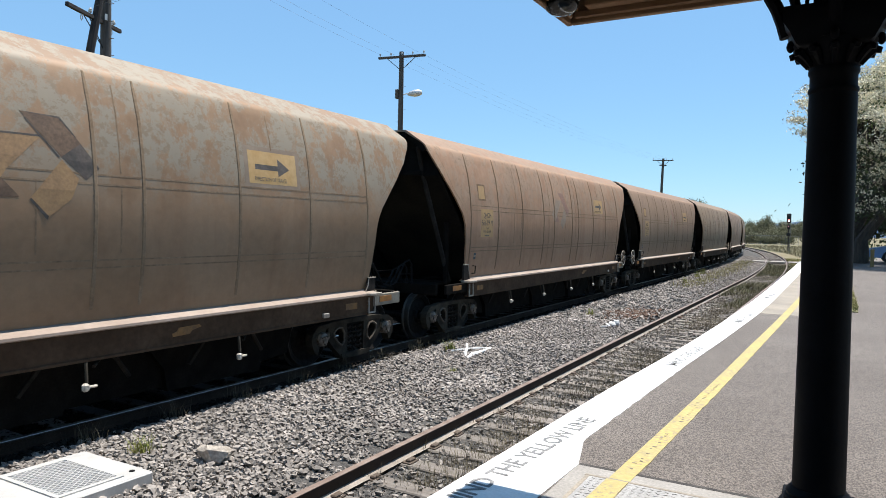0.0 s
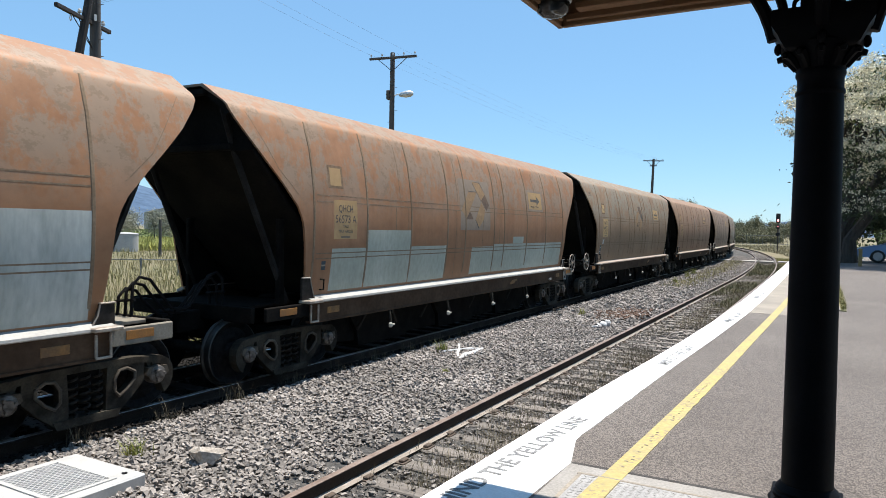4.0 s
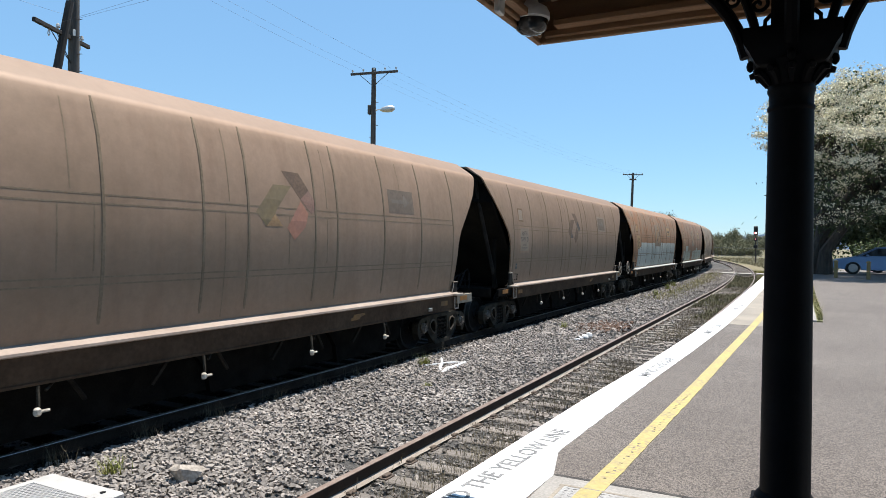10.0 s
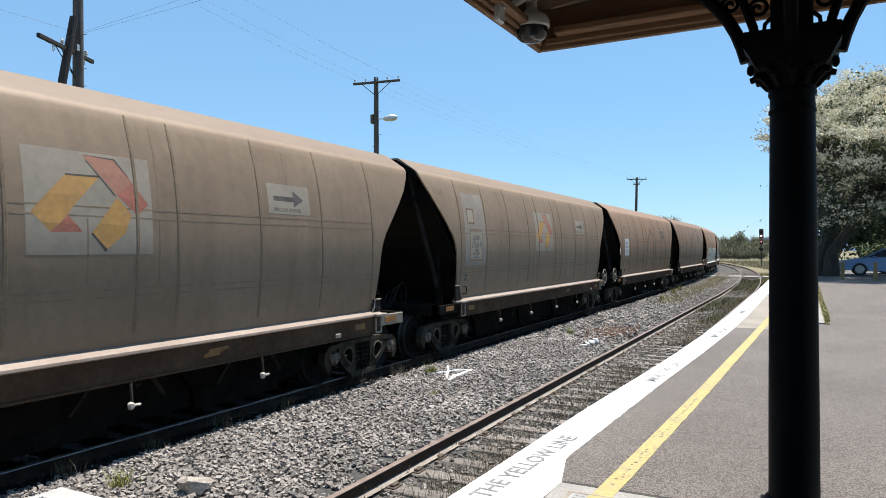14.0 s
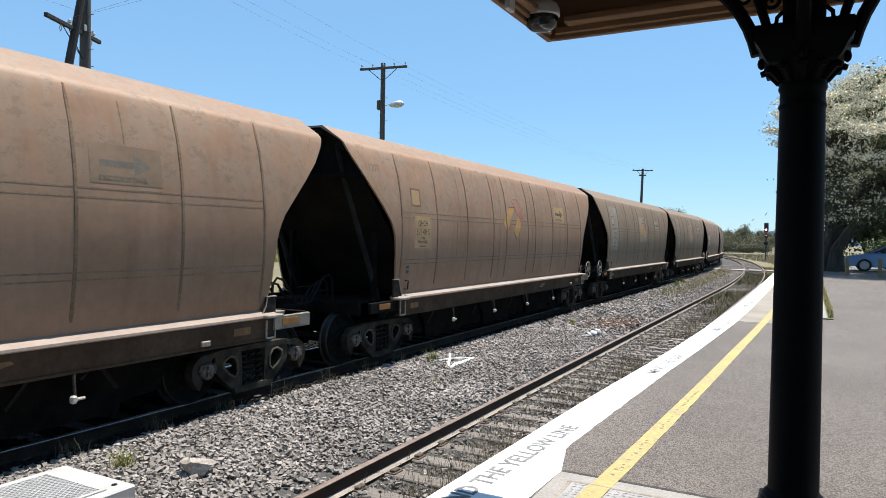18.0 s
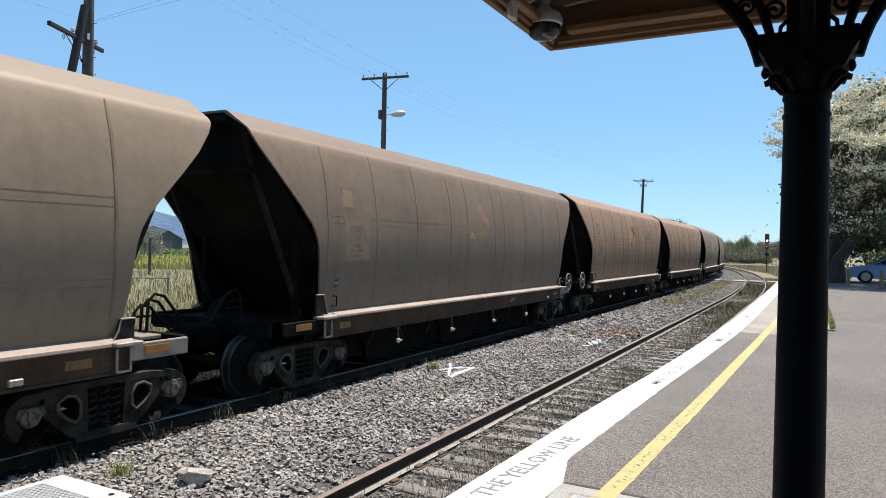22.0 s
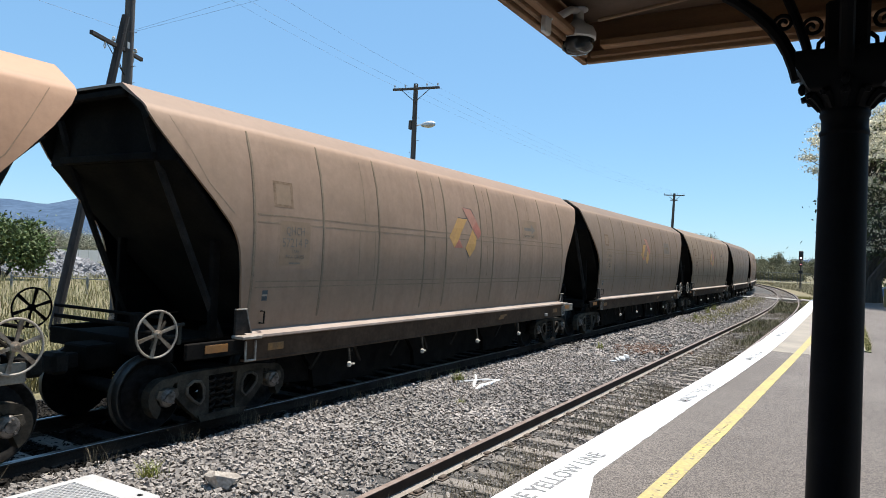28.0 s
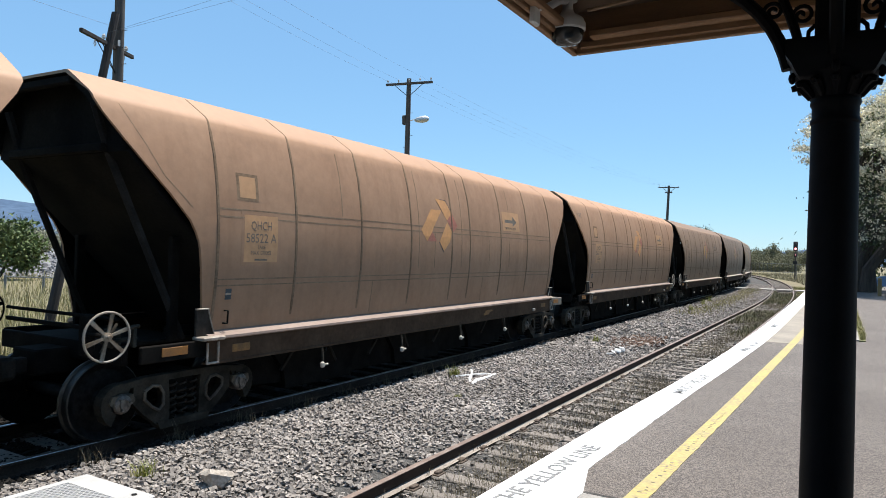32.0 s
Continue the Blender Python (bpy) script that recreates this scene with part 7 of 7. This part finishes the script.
flowering_tree()
for x, y, h, w in ((4.2, 57, 6.5, 5.5), (10.5, 52, 11, 10), (5.5, 58, 9, 10), (16, 58, 10, 11), (5.2, 63, 8, 7), (8, 64, 9, 10)):
    leafy_tree("shade_tree", x, y, PLAT - 0.1, h, w, "leafy dark green tree behind the car park", "leaf", 14000, 0.3, 2, 3, None, 0.9, 0.05)
for x, y, h, w in ((-28, 255, 7.6, 11), (-19.5, 250, 9.6, 9), (-13, 246, 7.2, 10), (-9, 262, 8, 10), (-15.5, 235, 5.6, 8), (-36, 262, 8, 13), (-4.5, 240, 6.6, 8), (-29, 165, 11.6, 5), (-24, 238, 4.8, 8), (-20, 200, 3.4, 6), (-12, 190, 2.8, 6)):
    leafy_tree("distant_tree", x, y, -0.4, h, w, "distant bushy green tree beyond the railway", "leaf_far_hazed", 12000, 0.34, 2, 3, None, 0.75, 0.02)
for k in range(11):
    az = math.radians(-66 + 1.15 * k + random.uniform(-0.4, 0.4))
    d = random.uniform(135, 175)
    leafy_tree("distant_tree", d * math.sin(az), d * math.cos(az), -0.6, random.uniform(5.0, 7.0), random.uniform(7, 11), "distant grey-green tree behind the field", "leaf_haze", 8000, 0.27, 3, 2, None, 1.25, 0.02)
leafy_tree("field_tree", 110 * math.sin(math.radians(-51.7)), 110 * math.cos(math.radians(-51.7)), -0.8, 6.0, 3.4, "thin grey-green tree standing in the field", "leaf_haze", 3600, 0.2, 2, 3, None, 0.5, 0.05)
az = math.radians(-63.6)
leafy_tree("field_bush", 58 * math.sin(az), 58 * math.cos(az), -0.7, 5.4, 5.6, "dense bright green bush in the field", "leaf_light", 9000, 0.3, 3, 3, None, 0.55, 0.05)
for x, y, w, h in ((4.6, 50, 3.0, 2.4), (7.5, 51, 3.2, 2.6), (1.0, 47, 2.0, 1.3)):
    leafy_tree("garden_shrub", x, y, PLAT - 0.1, h, w, "sunlit yellow-green shrub behind the parked cars", "leaf_light", 3000, 0.16, 3, 2, None, 0.4, 0.05)

# hills on the skyline, distance haze painted as blue
def hill(az0, az1, dist, rows, label):
    g = Geo()
    n = 60
    for i in range(n + 1):
        a = math.radians(az0 + (az1 - az0) * i / n)
        h = lerp(rows, az0 + (az1 - az0) * i / n) + 3 * noise.noise(Vector((i * 0.31, 0, 0)))
        for q, f in ((1.0, 0.0), (1.08, 0.5), (1.2, 0.85), (1.35, 1.0), (1.7, 0.6), (2.2, 0.0)):
            z = -4 + h * f + (0 if f in (0, 1) else 4 * noise.noise(Vector((i * 0.4, q * 9, 5))))
            g.v.append((dist * q * math.sin(a), dist * q * math.cos(a), z))
    for i in range(n):
        for k in range(5):
            a = i * 6 + k
            g.f.append((a, a + 1, a + 7, a + 6))
    single("distant_hill", g, "hill", label, "hill", "structure")


hill(-80, -45, 1500, [(-80, 60), (-70, 95), (-63, 108), (-61, 100), (-58.5, 124), (-57, 132), (-54, 118), (-50, 80), (-45, 30)], "long wooded hill on the skyline, haze put into its blue-grey colour")
hill(-8, 8, 2200, [(-8, 30), (-4, 42), (-2, 58), (1, 66), (4, 50), (8, 30)], "low hill beyond the signal, haze put into its blue colour")

# white wall, sheds and rubble behind the field
fw = thing("white_fence", pose(-88.3, 56.9, -0.55, 0, 0, 110), "long white panelled fence at the field's edge", "fence")
for i in range(9):
    part("panel", Geo().box((-8 + i * 1.9 + 0.93, 0, 0.95), (1.8, 0.06, 1.8), 0.01), "fence_white", fw)
    part("post", Geo().box((-8 + i * 1.9, 0, 1.0), (0.1, 0.1, 2.0), 0.01), "fence_white", fw)
tk = thing("water_tank", pose(-59.0, 43.0, -0.75), "round pale concrete water tank in the field", "tank")
part("wall", Geo().lathe([(1.12, 0), (1.13, 0.2), (1.13, 1.9), (1.16, 1.92), (1.16, 2.02), (1.1, 2.04)], 28), "tank", tk)
part("lid", Geo().lathe([(1.08, 2.04), (0.5, 2.12), (0.1, 2.15)], 28), "tank", tk)
post = thing("timber_post", pose(-47.8, 38.0, -0.7), "weathered grey timber post standing in the field", "post")
part("post", Geo().tube([(0, 0, 0), (0.03, 0, 1.7), (0.02, 0.02, 3.3)], [0.14, 0.12, 0.11], 8), "pole_grey", post)


def in_sector(n, az0, az1, d0, d1):
    """Roots spread over a far piece of the fields."""
    a, d = np.radians(RNG.uniform(az0, az1, n)), np.sqrt(RNG.uniform(d0 * d0, d1 * d1, n))
    x, y = d * np.sin(a), d * np.cos(a)
    return np.stack([x, y, np.array([ground_height(p, q) for p, q in zip(x, y)])], 1)


single("flowering_crop", blade_mesh("flowering_crop", in_sector(22000, -56.5, -38, 74, 118), 0.75, 0.12, 0.3), "canola", "strip of bright yellow flowering crop across the field", "crop", "stuff", smooth=False)
single("pasture", blade_mesh("pasture", in_sector(22000, -62, -36, 118, 330), 0.5, 0.5, 0.4), "pasture", "green pasture beyond the yellow crop", "grass", "stuff", smooth=False)


def farm_shed(az, dist, wide, deep, eave, ridge, walls, roof, label):
    a = math.radians(az)
    h = thing("farm_shed", pose(dist * math.sin(a), dist * math.cos(a), -0.9, 0, 0, -az), label, "shed")
    part("wall", Geo().prism([(-wide / 2, 0), (wide / 2, 0), (wide / 2, eave), (0, ridge - 0.15), (-wide / 2, eave)], -deep / 2, deep / 2, "y"), walls, h)
    g = Geo()
    for q in (-1, 1):
        g.prism([(0, ridge), (q * (wide / 2 + 0.4), eave - 0.05), (q * (wide / 2 + 0.4), eave + 0.15), (0, ridge + 0.22)], -deep / 2 - 0.4, deep / 2 + 0.4, "y")
    part("roof", g, roof, h)
    part("door", Geo().box((0, -deep / 2 - 0.04, eave * 0.4), (wide * 0.3, 0.08, eave * 0.8), 0.02), "shed_roof", h)


farm_shed(-50.2, 300, 10.5, 14, 4.2, 7.6, "shed_dark", "shed_roof", "far dark grey gabled farm shed beyond the pasture")
farm_shed(-51.3, 345, 16, 12, 7.8, 10.2, "shed", "fence_white", "far large white-roofed farm shed")
ang = RNG.uniform(0, 2 * np.pi, 2600)
rad = 6.5 * np.sqrt(RNG.uniform(0, 1, 2600))
pile = np.stack([-58 + rad * np.cos(ang), 33.5 + 0.8 * rad * np.sin(ang), -0.6 + 1.9 * (1 - rad / 6.5)], 1)
single("rubble_heap", stone_mesh("rubble_heap", pile, 0.42), "rubble", "heap of grey broken stone in the field", "rubble", "stuff", smooth=False)
pr = thing("post_rail", pose(-36, 22.5, -0.6, 0, 0, 35), "low steel rail fence in the grass", "fence")
for i in range(6):
    part("post", Geo().box((-4 + i * 2.0, 0, 0.5), (0.1, 0.1, 1.0), 0.01), "fence_steel", pr)
part("rail", Geo().tube([(-4, 0, 0.9), (6, 0, 0.9)], 0.035, 6), "fence_steel", pr)

# ---- car park ----
for k, (x, y) in enumerate(((-0.6, 36.3), (1.52, 36.2), (2.72, 35.2), (4.3, 36.6), (5.8, 36.0))):
    b = thing("bollard", pose(x, y, PLAT), "short weathered yellow-brown timber bollard", "bollard", "car park bollards")
    part("post", Geo().box((0, 0, 0.37), (0.15, 0.15, 0.76), 0.02), "bollard", b)
    part("cap", Geo().lathe([(0.1, 0.74), (0.1, 0.77), (0.03, 0.81)], 10), "bollard", b)


def parked_car(x, y, paint, label, turn):
    c = thing("parked_car", pose(x, y, PLAT, 0, 0, turn), label, "car")
    low = [(-2.3, 0.32), (-2.36, 0.5), (-2.3, 0.68), (-2.1, 0.78), (-1.2, 0.93), (1.6, 0.98), (2.2, 0.95), (2.34, 0.75), (2.34, 0.42), (2.2, 0.3), (1.75, 0.26), (1.68, 0.5), (1.5, 0.64), (1.25, 0.64), (1.07, 0.5), (1.0, 0.24), (-1.0, 0.24), (-1.07, 0.5), (-1.25, 0.64), (-1.5, 0.64), (-1.68, 0.5), (-1.75, 0.26)]
    g = Geo().prism(low, -0.86, 0.86, "y")
    g.v = [(px, py * (1.0 if pz < 0.75 else 0.94) * (1 - 0.1 * max(0, abs(px) - 1.9)), pz) for px, py, pz in g.v]
    part("body", g, paint, c)
    g = Geo().prism([(-1.25, 0.93), (-0.35, 1.4), (0.2, 1.46), (0.95, 1.42), (1.75, 0.98)], -0.74, 0.74, "y")
    g.v = [(px, py * (1.08 if pz < 1.1 else 0.84), pz) for px, py, pz in g.v]
    part("roof", g, paint, c)
    for s in (-1, 1):
        sidepoly = [(-0.98, 0.97), (-0.32, 1.33), (0.18, 1.38), (0.2, 0.97)]
        g = Geo().prism(sidepoly, 0.0, 0.012, "y")
        g.v = [(px, s * (0.805 - (pz - 0.95) * 0.36 + py), pz) for px, py, pz in g.v]
        part("side_window", g, "glass_dark", c)
        g = Geo().prism([(0.27, 0.97), (0.25, 1.38), (0.9, 1.34), (1.4, 0.99)], 0.0, 0.012, "y")
        g.v = [(px, s * (0.805 - (pz - 0.95) * 0.36 + py), pz) for px, py, pz in g.v]
        part("side_window", g, "glass_dark", c)
        part("mirror", Geo().box((-0.75, s * 0.93, 0.98), (0.14, 0.16, 0.12), 0.03), paint, c)
        part("headlight", Geo().box((-2.2, s * 0.66, 0.66), (0.2, 0.34, 0.14), 0.04), "lamp_clear", c)
        part("door_handle", Geo().box((0.08, s * 0.86, 0.82), (0.16, 0.03, 0.03), 0.01), paint, c)
        for q in (-1.38, 1.38):
            w = part("wheel", Geo().lathe([(0.2, -0.1), (0.3, -0.11), (0.325, -0.08), (0.325, 0.08), (0.3, 0.11), (0.2, 0.1)], 24, pose(q, s * 0.78, 0.325, 90)), "tyre", c)
            g = Geo().lathe([(0.185, -0.02), (0.21, -0.02), (0.215, 0.0), (0.21, 0.02), (0.185, 0.02)], 20, pose(q, s * 0.885, 0.325, 90))
            for a in range(5):
                g.box((0.11, 0, 0), (0.2, 0.05, 0.02), 0.006, pose(q, s * 0.885, 0.325) @ pose(0, 0, 0, 0, 72 * a + 18, 0) @ pose(0, 0, 0, 90))
            part("rim", g, "alloy", w)
    part("windscreen", Geo().prism([(-1.2, 0.965), (-0.4, 1.385), (-0.42, 1.4), (-1.23, 0.98)], -0.64, 0.64, "y"), "glass_dark", c)
    part("grille", Geo().box((-2.345, 0, 0.55), (0.03, 0.8, 0.14), 0.01), "black", c)
    return c


parked_car(3.9, 42.5, "car_blue", "blue four-door sedan parked in the tree's shade", 0)
parked_car(5.3, 45.8, "car_silver", "silver sedan parked behind the blue car", 0)

# ---- sleepers and clips, the nearest as pieces ----
wood = Geo().box((0, 0, 0), (2.44, 0.23, 0.13), 0.012).mesh("sleeper", False)
wood.materials.append(M["sleeper"])
# most of the train's sleepers use the copy with shade in its colour
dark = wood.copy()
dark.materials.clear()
dark.materials.append(M["sleeper_shaded"])
base = Geo().box((0, 0, 0), (0.3, 0.17, 0.02), 0.004)
for s in (-1, 1):
    base.box((s * 0.1, 0.0, 0.02), (0.06, 0.12, 0.035), 0.01)
base = base.mesh("clip")
base.materials.append(M["clip"])
far_wood = Geo()
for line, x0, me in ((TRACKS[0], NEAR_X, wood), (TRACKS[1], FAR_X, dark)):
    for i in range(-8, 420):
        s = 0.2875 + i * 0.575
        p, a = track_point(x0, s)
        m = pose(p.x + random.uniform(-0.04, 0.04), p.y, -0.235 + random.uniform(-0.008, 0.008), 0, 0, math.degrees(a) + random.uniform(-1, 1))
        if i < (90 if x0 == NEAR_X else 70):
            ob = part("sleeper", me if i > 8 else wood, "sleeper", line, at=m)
            if 0 <= i < 60:
                for side in (-0.7525, 0.7525):
                    q = part("clip", base, "clip", ob, at=pose(side, 0, 0.07))
        else:
            far_wood.box((0, 0, 0), (2.44, 0.23, 0.13), 0, m)
tagged(part("sleeper_run", far_wood, "sleeper", TRACKS[0], smooth=False), kind="stuff")


# ---- what moves ----
def train_place(t):
    """Metres along the track of the rear corner of wagon 0."""
    return 12.95 + 6.2364 * t + 0.016487 * t * t + 0.0000443 * t ** 3


# play in the couplings
SLACK = {2: -0.08, 12: -0.18, 3: 0.06, 4: -0.04, 5: 0.07, 6: -0.07, 7: 0.14, 8: 0.06, 9: 0.12, 10: 0.03, 11: 0.0, 13: -0.04, 14: -0.18, 15: 0.06, 16: 0.02}


def wagon_pose(k, t):
    s = train_place(t) + 5.68 - 15.0 * k + SLACK.get(k, 0.0)
    a, _ = track_point(FAR_X, s - 5.78)
    b, _ = track_point(FAR_X, s + 5.78)
    d = b - a
    c = (a + b) / 2
    return pose(c.x, c.y, 0, 0, 0, math.degrees(math.atan2(-d.x, d.y)))


def motions():
    for k, wagon in WAGONS.items():
        walk(wagon, [(i * 0.5, wagon_pose(k, i * 0.5)) for i in range(65)])
    first = WHEELSETS[0]
    walk(first, [(i / 15, Matrix.Rotation(-(train_place(i / 15) - train_place(0)) / 0.46, 4, "X")) for i in range(481)])
    act = first.animation_data.action
    for ws in WHEELSETS[1:]:
        ws.rotation_mode = "QUATERNION"
        ws.animation_data_create()
        ws.animation_data.action = act
        ws.animation_data.action_slot = act.slots[0]


motions()
